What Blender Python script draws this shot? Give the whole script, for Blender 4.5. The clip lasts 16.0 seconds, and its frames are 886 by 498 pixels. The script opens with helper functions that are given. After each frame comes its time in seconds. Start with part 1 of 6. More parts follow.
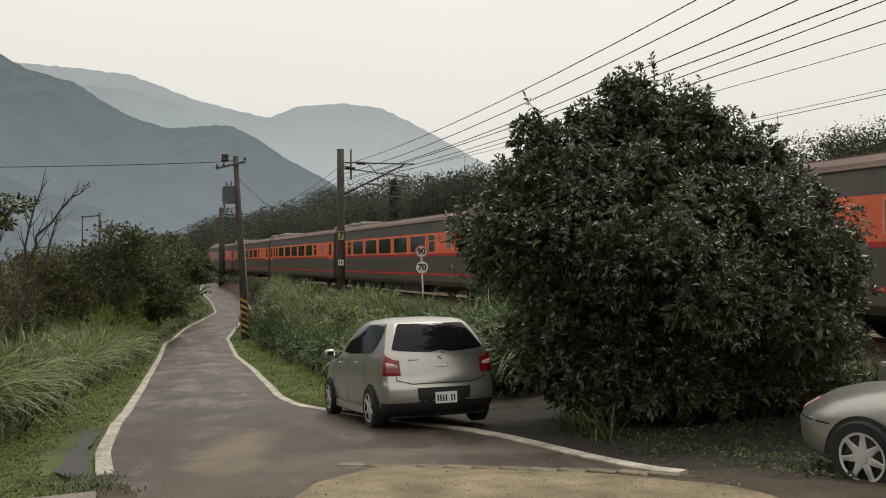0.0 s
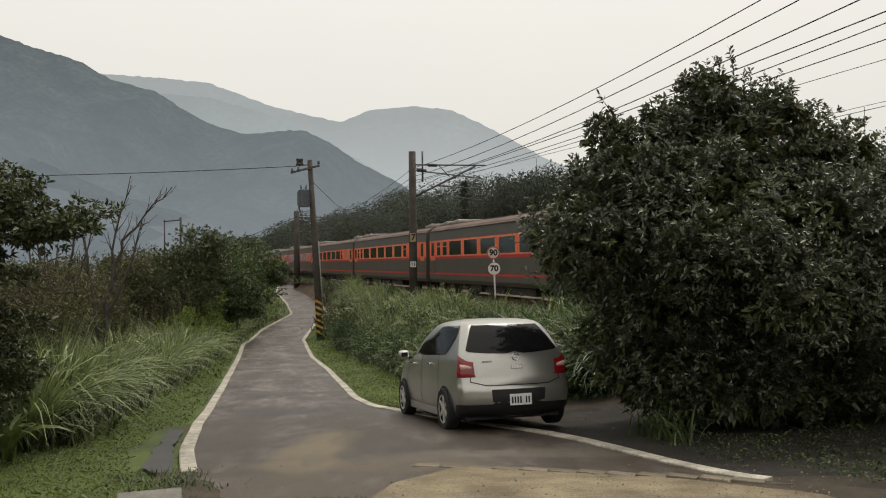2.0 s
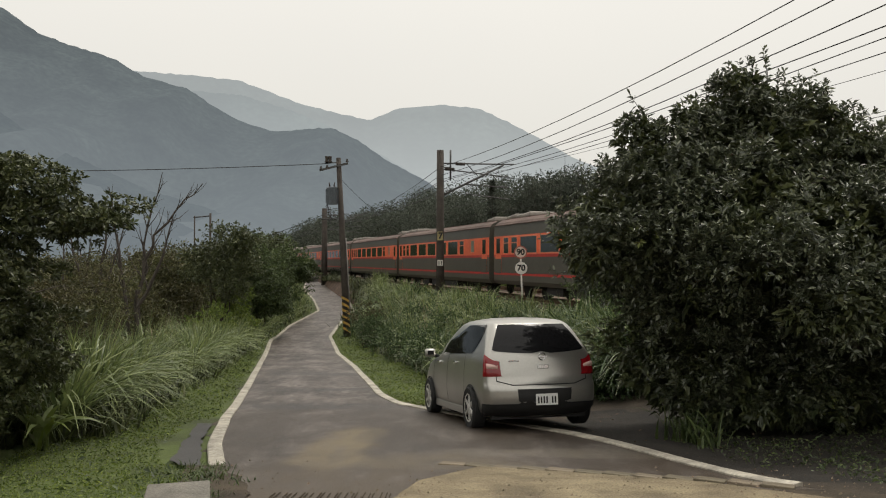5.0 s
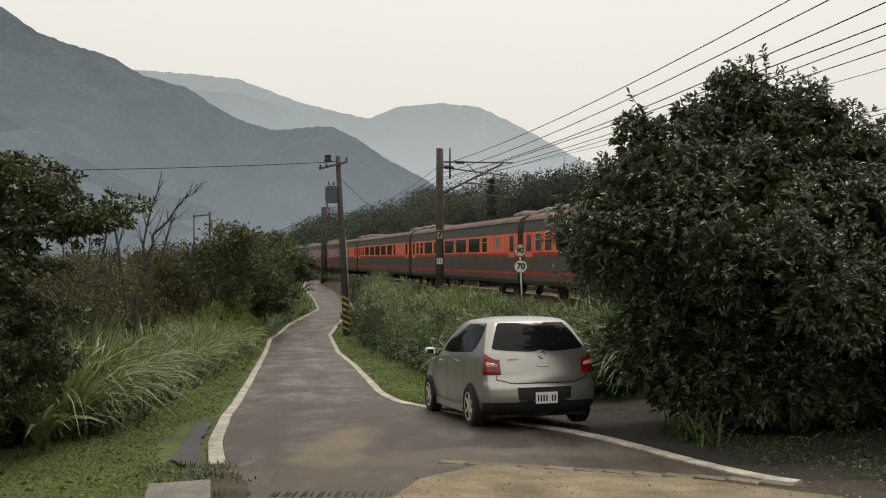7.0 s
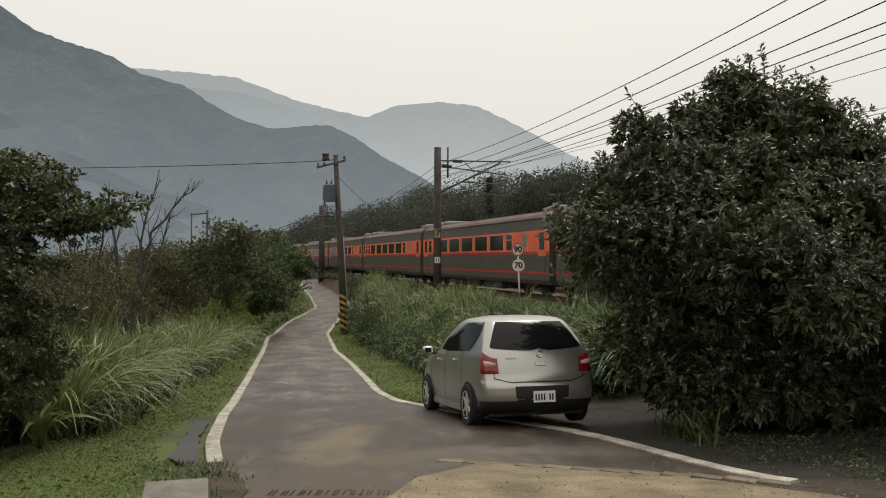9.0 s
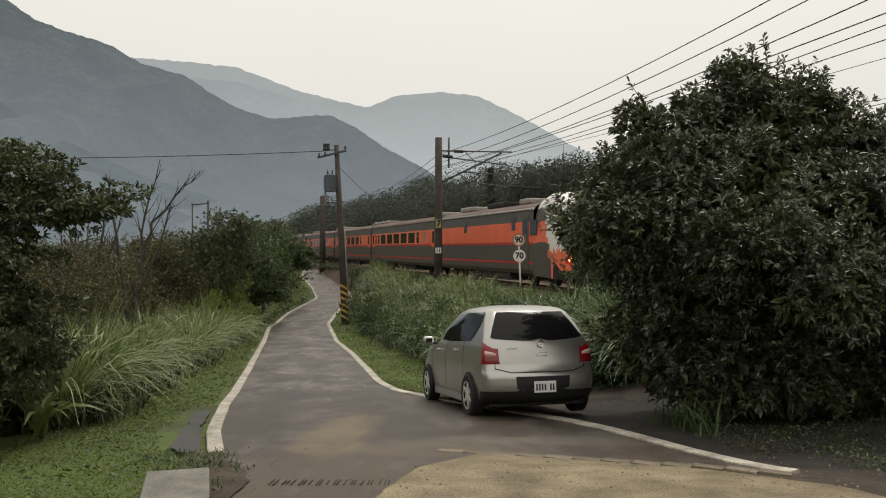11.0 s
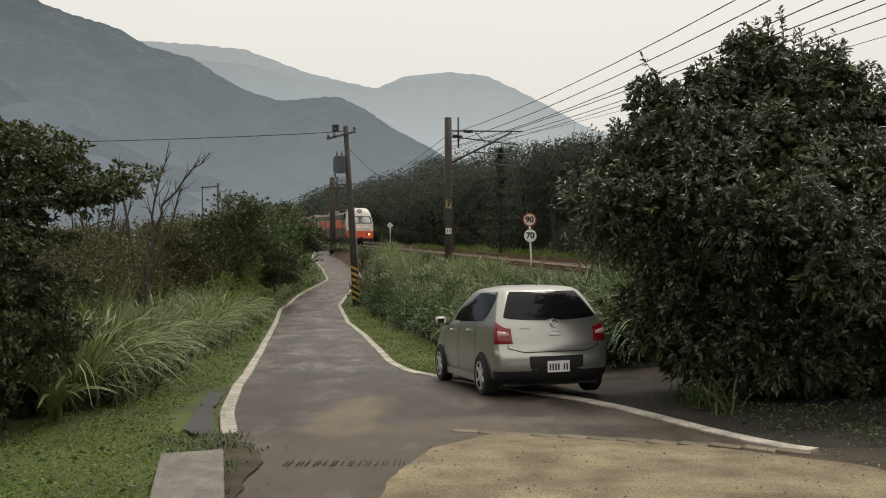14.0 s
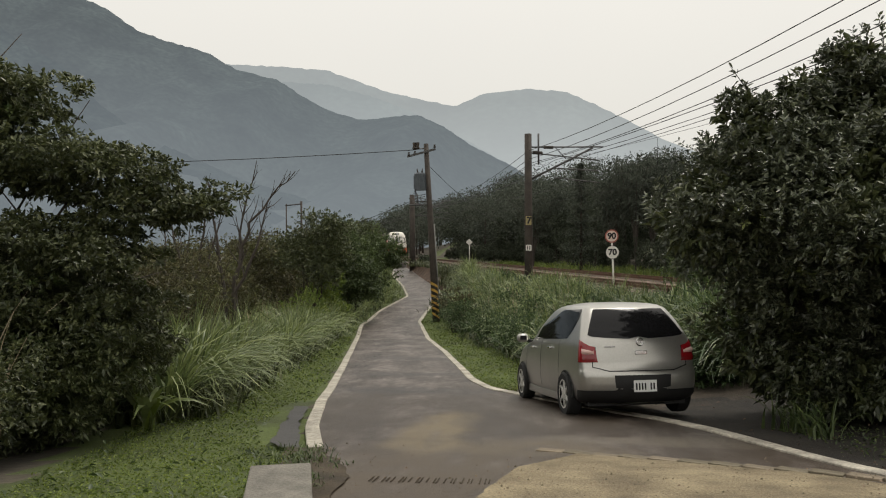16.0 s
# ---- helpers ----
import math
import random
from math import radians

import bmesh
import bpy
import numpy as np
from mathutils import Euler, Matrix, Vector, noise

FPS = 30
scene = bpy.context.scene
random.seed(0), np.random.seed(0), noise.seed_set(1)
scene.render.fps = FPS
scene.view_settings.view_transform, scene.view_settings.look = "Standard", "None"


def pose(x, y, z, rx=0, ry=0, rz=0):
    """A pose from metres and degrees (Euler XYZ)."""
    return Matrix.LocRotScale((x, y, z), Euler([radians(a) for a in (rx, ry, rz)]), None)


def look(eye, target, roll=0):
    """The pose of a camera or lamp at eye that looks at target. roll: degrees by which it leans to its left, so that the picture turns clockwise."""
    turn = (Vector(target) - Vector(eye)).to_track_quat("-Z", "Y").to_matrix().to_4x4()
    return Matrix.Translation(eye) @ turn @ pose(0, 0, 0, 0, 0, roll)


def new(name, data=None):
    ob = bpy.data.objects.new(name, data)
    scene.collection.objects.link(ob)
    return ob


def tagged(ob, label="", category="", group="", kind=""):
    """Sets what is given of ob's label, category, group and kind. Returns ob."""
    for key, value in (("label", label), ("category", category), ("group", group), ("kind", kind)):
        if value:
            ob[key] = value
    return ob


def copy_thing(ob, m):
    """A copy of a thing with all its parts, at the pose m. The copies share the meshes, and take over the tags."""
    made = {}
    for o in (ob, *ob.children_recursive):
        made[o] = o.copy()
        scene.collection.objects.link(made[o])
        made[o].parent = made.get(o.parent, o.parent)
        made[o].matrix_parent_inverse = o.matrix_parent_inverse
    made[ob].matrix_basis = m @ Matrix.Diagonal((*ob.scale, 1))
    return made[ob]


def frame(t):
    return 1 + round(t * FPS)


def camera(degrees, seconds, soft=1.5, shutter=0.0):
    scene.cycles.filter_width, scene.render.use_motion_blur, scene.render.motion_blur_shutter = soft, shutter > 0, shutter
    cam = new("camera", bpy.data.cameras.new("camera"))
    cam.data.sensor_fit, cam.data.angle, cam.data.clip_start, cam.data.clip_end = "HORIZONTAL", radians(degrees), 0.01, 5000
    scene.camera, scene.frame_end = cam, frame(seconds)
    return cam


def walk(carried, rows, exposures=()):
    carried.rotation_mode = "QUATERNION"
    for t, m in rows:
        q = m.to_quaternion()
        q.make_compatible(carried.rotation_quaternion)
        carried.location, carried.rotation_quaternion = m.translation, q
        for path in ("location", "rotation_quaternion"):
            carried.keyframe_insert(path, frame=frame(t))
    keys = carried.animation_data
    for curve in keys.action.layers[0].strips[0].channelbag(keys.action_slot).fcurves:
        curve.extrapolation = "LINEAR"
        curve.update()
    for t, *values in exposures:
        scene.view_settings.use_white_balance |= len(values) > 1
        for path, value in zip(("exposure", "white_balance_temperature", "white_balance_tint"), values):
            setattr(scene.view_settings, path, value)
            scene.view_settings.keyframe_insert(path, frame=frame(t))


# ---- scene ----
cam = camera(57.0, 16.0, soft=1.1)
walk(cam, [
    (0.0, pose(0.041, -0.007, 1.597, 90.817, 0.303, -6.846)),
    (0.5, pose(0.031, 0.001, 1.594, 90.861, 0.415, -4.781)),
    (1.0, pose(0.022, -0.004, 1.597, 90.767, 0.508, -3.325)),
    (1.5, pose(0.026, -0.002, 1.596, 90.860, 0.662, -2.411)),
    (2.0, pose(0.013, 0.013, 1.597, 90.952, 0.606, -1.843)),
    (2.5, pose(0.018, -0.002, 1.600, 90.891, 0.567, -1.171)),
    (3.0, pose(0.013, 0.004, 1.597, 90.825, 0.448, -0.755)),
    (3.5, pose(0.011, 0.005, 1.599, 90.776, 0.338, -0.447)),
    (4.0, pose(0.009, 0.008, 1.596, 90.814, 0.129, -0.262)),
    (6.5, pose(-0.003, 0.001, 1.597, 90.883, -0.127, 0.214)),
    (7.0, pose(0.000, -0.000, 1.600, 90.754, 0.000, 0.000)),
    (7.5, pose(-0.000, 0.001, 1.597, 90.699, 0.014, -0.207)),
    (8.0, pose(-0.001, 0.009, 1.596, 90.707, -0.043, -0.177)),
    (8.5, pose(-0.006, 0.005, 1.600, 90.712, -0.075, -0.145)),
    (9.0, pose(-0.004, 0.002, 1.598, 90.678, -0.101, -0.166)),
    (11.5, pose(-0.005, 0.025, 1.594, 89.832, -0.182, -0.044)),
    (12.0, pose(-0.004, 0.029, 1.591, 89.672, -0.259, 0.103)),
    (12.5, pose(-0.017, 0.032, 1.589, 89.446, -0.368, 0.170)),
    (13.0, pose(-0.017, 0.046, 1.587, 89.322, -0.275, 0.185)),
    (13.5, pose(-0.024, 0.073, 1.582, 88.997, 0.023, 0.268)),
    (14.0, pose(-0.032, 0.107, 1.578, 88.665, 0.324, 0.584)),
    (14.5, pose(-0.048, 0.133, 1.577, 88.689, 0.285, 1.606)),
    (15.0, pose(-0.054, 0.124, 1.576, 89.044, 0.192, 3.367)),
    (15.5, pose(-0.069, 0.117, 1.576, 89.574, 0.166, 4.684)),
    (16.0, pose(-0.088, 0.142, 1.571, 89.878, 0.353, 6.111)),
], exposures=[(0.0, 0.0), (14.3, 0.0), (15.0, -0.09), (15.5, 0.0), (16.0, 0.0)])

# ---- world and light: a hazy overcast day ----
world = bpy.data.worlds.new("overcast_sky")
scene.world = world
world.use_nodes = True
wn, wl = world.node_tree.nodes, world.node_tree.links
sky = wn.new("ShaderNodeTexSky")
sky.sky_type, sky.sun_disc = "NISHITA", False
sky.sun_elevation, sky.sun_rotation = radians(65), radians(31)
sky.dust_density, sky.air_density = 4.0, 1.0
sky_gain = wn.new("ShaderNodeVectorMath")
sky_gain.operation = "SCALE"
sky_gain.inputs["Scale"].default_value = 0.10
wl.new(sky.outputs[0], sky_gain.inputs[0])
coord = wn.new("ShaderNodeTexCoord")
split = wn.new("ShaderNodeSeparateXYZ")
wl.new(coord.outputs["Generated"], split.inputs[0])
cloud = wn.new("ShaderNodeValToRGB")
cloud.color_ramp.elements[0].position, cloud.color_ramp.elements[0].color = 0.0, (0.72, 0.70, 0.64, 1)
cloud.color_ramp.elements[1].position, cloud.color_ramp.elements[1].color = 0.42, (0.95, 0.92, 0.85, 1)
wl.new(split.outputs["Z"], cloud.inputs[0])
veil = wn.new("ShaderNodeTexNoise")
veil.inputs["Scale"].default_value, veil.inputs["Detail"].default_value = 1.6, 4
wl.new(coord.outputs["Generated"], veil.inputs["Vector"])
veil_ramp = wn.new("ShaderNodeValToRGB")
veil_ramp.color_ramp.elements[0].color, veil_ramp.color_ramp.elements[1].color = (0.94, 0.94, 0.95, 1), (1.04, 1.03, 1.01, 1)
wl.new(veil.outputs[0], veil_ramp.inputs[0])
veiled = wn.new("ShaderNodeMix")
veiled.data_type, veiled.blend_type = "RGBA", "MULTIPLY"
veiled.inputs["Factor"].default_value = 1
wl.new(cloud.outputs[0], veiled.inputs[6])
wl.new(veil_ramp.outputs[0], veiled.inputs[7])
over = wn.new("ShaderNodeMix")
over.data_type = "RGBA"
over.inputs["Factor"].default_value = 0.93
wl.new(sky_gain.outputs[0], over.inputs[6])
wl.new(veiled.outputs[2], over.inputs[7])
wl.new(over.outputs[2], wn["Background"].inputs[0])
wn["Background"].inputs[1].default_value = 1.05

sun = new("sun", bpy.data.lights.new("sun", "SUN"))
sun.data.energy, sun.data.angle, sun.data.color = 1.6, radians(20), (1.0, 0.95, 0.87)
sun.matrix_world = look((0, 0, 50), (-6, -10, 25))


# ---- materials ----
def mat(name, col, rough=0.7, metal=0.0, var=0.25, scale=4.0, fine=40.0, bump=0.2, island=0.0, random_ob=0.0, spec=0.5, col2=None):
    """A surface with stains at one scale and grain at another."""
    m = bpy.data.materials.new(name)
    m.use_nodes = True
    n, l = m.node_tree.nodes, m.node_tree.links
    b = n["Principled BSDF"]
    b.inputs["Roughness"].default_value, b.inputs["Metallic"].default_value = rough, metal
    b.inputs["Specular IOR Level"].default_value = spec
    tc = n.new("ShaderNodeTexCoord")
    big, small = n.new("ShaderNodeTexNoise"), n.new("ShaderNodeTexNoise")
    big.inputs["Scale"].default_value, big.inputs["Detail"].default_value = scale, 5
    small.inputs["Scale"].default_value, small.inputs["Detail"].default_value = fine, 4
    for x in (big, small):
        l.new(tc.outputs["Object"], x.inputs["Vector"])
    ramp = n.new("ShaderNodeValToRGB")
    c2 = col2 or tuple(c * (1 - var) for c in col)
    c1 = tuple(min(1, c * (1 + var * 0.6)) for c in col)
    ramp.color_ramp.elements[0].position, ramp.color_ramp.elements[1].position = 0.3, 0.7
    ramp.color_ramp.elements[0].color, ramp.color_ramp.elements[1].color = (*c2, 1), (*c1, 1)
    l.new(big.outputs[0], ramp.inputs[0])
    grain = n.new("ShaderNodeMix")
    grain.data_type, grain.blend_type = "RGBA", "MULTIPLY"
    grain.inputs["Factor"].default_value = 1
    gr = n.new("ShaderNodeValToRGB")
    lo = 1 - var * 0.9
    gr.color_ramp.elements[0].position, gr.color_ramp.elements[1].position = 0.3, 0.7
    gr.color_ramp.elements[0].color, gr.color_ramp.elements[1].color = (lo, lo, lo, 1), (1.05, 1.05, 1.05, 1)
    l.new(small.outputs[0], gr.inputs[0])
    l.new(ramp.outputs[0], grain.inputs[6])
    l.new(gr.outputs[0], grain.inputs[7])
    out = grain.outputs[2]
    if island or random_ob:
        g = n.new("ShaderNodeNewGeometry") if island else n.new("ShaderNodeObjectInfo")
        k = island or random_ob
        hv = n.new("ShaderNodeHueSaturation")
        mr = n.new("ShaderNodeMapRange")
        mr.inputs["To Min"].default_value, mr.inputs["To Max"].default_value = 1 - k, 1 + k
        l.new(g.outputs["Random Per Island" if island else "Random"], mr.inputs["Value"])
        l.new(mr.outputs[0], hv.inputs["Value"])
        mh = n.new("ShaderNodeMapRange")
        mh.inputs["To Min"].default_value, mh.inputs["To Max"].default_value = 0.5 + 0.03 * k, 0.5 - 0.05 * k
        l.new(g.outputs["Random Per Island" if island else "Random"], mh.inputs["Value"])
        l.new(mh.outputs[0], hv.inputs["Hue"])
        l.new(out, hv.inputs["Color"])
        out = hv.outputs[0]
    l.new(out, b.inputs["Base Color"])
    if bump:
        bp = n.new("ShaderNodeBump")
        bp.inputs["Strength"].default_value, bp.inputs["Distance"].default_value = bump, 0.02
        l.new(small.outputs[0], bp.inputs["Height"])
        l.new(bp.outputs[0], b.inputs["Normal"])
    return m


def leaf_mat(name, col, rough=0.45, trans=0.25, island=0.4, spec=0.5, col2=None):
    m = mat(name, col, rough, 0, 0.35, 0.6, 12, 0, island=island, spec=spec, col2=col2)
    n, l = m.node_tree.nodes, m.node_tree.links
    b = n["Principled BSDF"]
    t = n.new("ShaderNodeBsdfTranslucent")
    src = b.inputs["Base Color"].links[0].from_socket
    l.new(src, t.inputs["Color"])
    mx = n.new("ShaderNodeMixShader")
    mx.inputs[0].default_value = trans
    l.new(b.outputs[0], mx.inputs[1])
    l.new(t.outputs[0], mx.inputs[2])
    l.new(mx.outputs[0], n["Material Output"].inputs[0])
    return m


def glass_mat(name, col, rough=0.05):
    m = mat(name, col, rough, 0, 0.2, 0.7, 3, 0, spec=0.8)
    return m


def glow(name, col, power, base=(0.3, 0.02, 0.01)):
    m = mat(name, base, 0.2, 0, 0.1, 5, 30, 0)
    b = m.node_tree.nodes["Principled BSDF"]
    b.inputs["Emission Color"].default_value, b.inputs["Emission Strength"].default_value = (*col, 1), power
    return m


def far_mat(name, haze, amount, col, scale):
    """A far slope with bright mist painted on: haze-coloured emission mixed over its surface."""
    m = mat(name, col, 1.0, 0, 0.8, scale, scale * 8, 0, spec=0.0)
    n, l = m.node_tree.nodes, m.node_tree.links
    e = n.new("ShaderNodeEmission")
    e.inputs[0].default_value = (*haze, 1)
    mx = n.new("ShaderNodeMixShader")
    # the painted mist is thicker in the valley, thinner towards the crest
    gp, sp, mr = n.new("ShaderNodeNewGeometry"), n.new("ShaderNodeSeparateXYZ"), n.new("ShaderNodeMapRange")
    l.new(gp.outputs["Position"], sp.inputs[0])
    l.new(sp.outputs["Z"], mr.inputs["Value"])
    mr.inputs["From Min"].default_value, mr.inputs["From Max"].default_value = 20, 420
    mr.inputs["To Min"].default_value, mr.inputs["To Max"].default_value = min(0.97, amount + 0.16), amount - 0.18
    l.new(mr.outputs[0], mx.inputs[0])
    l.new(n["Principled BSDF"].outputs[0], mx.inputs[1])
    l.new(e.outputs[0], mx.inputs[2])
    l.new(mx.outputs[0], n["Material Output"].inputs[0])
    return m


M_GROUND = mat("soil_and_litter", (0.075, 0.062, 0.042), 0.95, 0, 0.5, 0.5, 9, 0.6)
M_VERGE = mat("mown_grass_turf", (0.080, 0.108, 0.020), 0.9, 0, 0.45, 1.2, 25, 0.7)
M_GRAVEL = mat("brown_gravel", (0.062, 0.047, 0.031), 0.95, 0, 0.55, 1.5, 30, 0.9)
# dark soil, with the broadleaf tree's shade painted into its colour
M_SHADED_SOIL = mat("tree_shaded_dark_soil", (0.026, 0.021, 0.015), 0.95, 0, 0.5, 2.0, 30, 0.9)
def asphalt():
    """Grey asphalt with lengthwise wear, darker tar repairs and sand carried in from the apron."""
    m = mat("worn_asphalt", (0.135, 0.117, 0.104), 0.46, 0, 0.5, 0.9, 60, 0.5, col2=(0.068, 0.055, 0.046), spec=0.33)
    n, l = m.node_tree.nodes, m.node_tree.links
    b = n["Principled BSDF"]
    src = b.inputs["Base Color"].links[0].from_socket
    tc = n.new("ShaderNodeTexCoord")
    warp = n.new("ShaderNodeTexNoise")
    warp.inputs["Scale"].default_value, warp.inputs["Detail"].default_value = 0.9, 8
    l.new(tc.outputs["Object"], warp.inputs["Vector"])

    streak = n.new("ShaderNodeMapping")
    streak.inputs["Scale"].default_value = (2.2, 0.8, 1.0)
    l.new(tc.outputs["Object"], streak.inputs["Vector"])
    tracks = n.new("ShaderNodeTexNoise")
    tracks.inputs["Scale"].default_value, tracks.inputs["Detail"].default_value, tracks.inputs["Distortion"].default_value = 1.3, 7, 0.6
    l.new(streak.outputs[0], tracks.inputs["Vector"])
    worn = n.new("ShaderNodeMapRange")
    worn.inputs["From Min"].default_value, worn.inputs["From Max"].default_value = 0.36, 0.62
    worn.inputs["To Min"].default_value, worn.inputs["To Max"].default_value = 0.45, 1.0
    l.new(tracks.outputs[0], worn.inputs["Value"])

    def stain(centre, size, colour, strength, wob=1.6):
        nonlocal src
        mp = n.new("ShaderNodeMapping")
        mp.vector_type = "TEXTURE"
        mp.inputs["Location"].default_value, mp.inputs["Scale"].default_value = centre, size
        sh = n.new("ShaderNodeVectorMath")
        sh.operation = "MULTIPLY_ADD"
        l.new(warp.outputs["Color"], sh.inputs[0])
        sh.inputs[1].default_value = (wob, wob, 0)
        l.new(tc.outputs["Object"], sh.inputs[2])
        off = n.new("ShaderNodeVectorMath")
        off.operation = "SUBTRACT"
        l.new(sh.outputs[0], off.inputs[0])
        off.inputs[1].default_value = (wob / 2, wob / 2, 0)
        l.new(off.outputs[0], mp.inputs["Vector"])
        gr = n.new("ShaderNodeTexGradient")
        gr.gradient_type = "SPHERICAL"
        l.new(mp.outputs[0], gr.inputs[0])
        mr = n.new("ShaderNodeMapRange")
        mr.interpolation_type = "SMOOTHSTEP"
        mr.inputs["From Max"].default_value, mr.inputs["To Max"].default_value = 0.55, strength
        l.new(gr.outputs["Fac"], mr.inputs["Value"])
        gain = n.new("ShaderNodeMath")
        gain.operation = "MULTIPLY"
        l.new(mr.outputs[0], gain.inputs[0])
        l.new(worn.outputs[0], gain.inputs[1])
        mx = n.new("ShaderNodeMix")
        mx.data_type = "RGBA"
        l.new(gain.outputs[0], mx.inputs["Factor"])
        l.new(src, mx.inputs[6])
        mx.inputs[7].default_value = (*colour, 1)
        src = mx.outputs[2]

    # mottled wear: lengthwise patches and aggregate showing through
    wear_map = n.new("ShaderNodeMapping")
    wear_map.inputs["Rotation"].default_value = (0, 0, radians(-10))
    wear_map.inputs["Scale"].default_value = (1.5, 0.55, 1.0)
    l.new(tc.outputs["Object"], wear_map.inputs["Vector"])
    for scale, dark, light, warm in ((0.9, 0.50, 1.45, 0.93), (5.0, 0.66, 1.32, 0.97), (26.0, 0.68, 1.3, 1.0)):
        mott = n.new("ShaderNodeTexNoise")
        mott.inputs["Scale"].default_value, mott.inputs["Detail"].default_value, mott.inputs["Roughness"].default_value = scale, 6, 0.65
        l.new(wear_map.outputs[0], mott.inputs["Vector"])
        mr = n.new("ShaderNodeValToRGB")
        mr.color_ramp.elements[0].position, mr.color_ramp.elements[1].position = 0.40, 0.60
        mr.color_ramp.elements[0].color = (dark, dark * warm, dark * warm * warm, 1)
        mr.color_ramp.elements[1].color = (light, light, light, 1)
        l.new(mott.outputs[0], mr.inputs[0])
        mul = n.new("ShaderNodeMix")
        mul.data_type, mul.blend_type = "RGBA", "MULTIPLY"
        mul.inputs["Factor"].default_value = 1
        l.new(src, mul.inputs[6])
        l.new(mr.outputs[0], mul.inputs[7])
        src = mul.outputs[2]

    stain((-0.2, 10.6, -0.7), (9.0, 7.5, 9), (0.046, 0.033, 0.022), 0.95)      # tar laid before the apron
    stain((-2.3, 15.3, -1), (2.6, 0.8, 9), (0.040, 0.035, 0.032), 0.9)
    stain((-2.6, 18.6, -1), (2.4, 0.5, 9), (0.045, 0.040, 0.036), 0.9)
    stain((-3.6, 23, -1), (2.0, 0.7, 9), (0.05, 0.045, 0.041), 0.8)
    stain((-1.2, 9.9, -0.6), (0.5, 2.6, 9), (0.22, 0.17, 0.09), 0.6, 0.8)      # sand
    stain((-0.3, 8.6, -0.5), (1.6, 0.7, 9), (0.16, 0.125, 0.075), 0.5, 1.3)
    stain((-1.0, 6.3, -0.3), (3.2, 2.7, 9), (0.085, 0.062, 0.038), 0.8, 1.2)
    stain((1.2, 9.2, -0.5), (1.6, 0.35, 9), (0.19, 0.165, 0.125), 0.5, 1.4)
    l.new(src, b.inputs["Base Color"])
    return m


M_ASPHALT = asphalt()
M_SAND = mat("sandy_concrete", (0.30, 0.245, 0.15), 0.9, 0, 0.55, 2.2, 55, 1.0, col2=(0.18, 0.14, 0.085))
M_CONC = mat("grey_concrete", (0.25, 0.24, 0.22), 0.85, 0, 0.3, 3, 40, 0.4)
M_KERB = mat("worn_white_paint", (0.50, 0.46, 0.38), 0.8, 0, 0.45, 3.0, 25, 0.4)
M_BALLAST = mat("rusty_ballast", (0.16, 0.105, 0.075), 0.95, 0, 0.5, 1.5, 14, 1.0)
M_RAIL = mat("rusty_rail_steel", (0.16, 0.085, 0.055), 0.55, 0.5, 0.3, 4, 30, 0.2)
M_SLEEPER = mat("sleeper_concrete", (0.19, 0.16, 0.13), 0.9, 0, 0.3, 4, 30, 0.3, random_ob=0.2)


# ---- builders ----
def obj(name, verts, faces, material, parent=None, label="", smooth=False):
    me = bpy.data.meshes.new(name)
    me.from_pydata([tuple(v) for v in verts], [], faces)
    me.materials.append(material)
    if smooth:
        me.polygons.foreach_set("use_smooth", [True] * len(me.polygons))
    me.update()
    ob = new(name, me)
    if parent:
        ob.parent = parent
    if label:
        ob["label"] = label
    return ob


def part(name, bm, material, parent, label="", smooth=False):
    me = bpy.data.meshes.new(name)
    bmesh.ops.recalc_face_normals(bm, faces=bm.faces)
    bm.to_mesh(me)
    bm.free()
    me.materials.append(material)
    if smooth:
        me.polygons.foreach_set("use_smooth", [True] * len(me.polygons))
    ob = new(name, me)
    if parent:
        ob.parent = parent
    if label:
        ob["label"] = label
    return ob


def box(bm, c, size, m=None, bevel=0.0):
    r = bmesh.ops.create_cube(bm, size=1)
    vs = r["verts"]
    for v in vs:
        v.co = Vector((v.co.x * size[0] + c[0], v.co.y * size[1] + c[1], v.co.z * size[2] + c[2]))
    if bevel:
        es = list({e for v in vs for e in v.link_edges})
        r = bmesh.ops.bevel(bm, geom=es, offset=bevel, segments=2, affect="EDGES", profile=0.5)
        vs = list({v for f in r["faces"] for v in f.verts} | {v for v in vs if v.is_valid})
    if m is not None:
        for v in vs:
            v.co = m @ v.co
    return vs


def boxed(name, c, size, material, parent, label="", bevel=0.0, m=None):
    bm = bmesh.new()
    box(bm, c, size, m, bevel)
    return part(name, bm, material, parent, label)


def tube(bm, pts, radii, sides=8):
    """A bent tapered rod through the points."""
    rings = []
    pts = [Vector(p) for p in pts]
    if not isinstance(radii, (list, tuple)):
        radii = [radii] * len(pts)
    for i, p in enumerate(pts):
        d = (pts[min(i + 1, len(pts) - 1)] - pts[max(i - 1, 0)]).normalized()
        q = d.to_track_quat("Z", "Y")
        rings.append([bm.verts.new(p + q @ Vector((math.cos(a) * radii[i], math.sin(a) * radii[i], 0)))
                      for a in (2 * math.pi * k / sides for k in range(sides))])
    for a, b in zip(rings, rings[1:]):
        for k in range(sides):
            bm.faces.new((a[k], a[(k + 1) % sides], b[(k + 1) % sides], b[k]))
    bm.faces.new(rings[0][::-1])
    bm.faces.new(rings[-1])


def rod(name, pts, radii, material, parent, label="", sides=8):
    bm = bmesh.new()
    tube(bm, pts, radii, sides)
    return part(name, bm, material, parent, label, smooth=True)


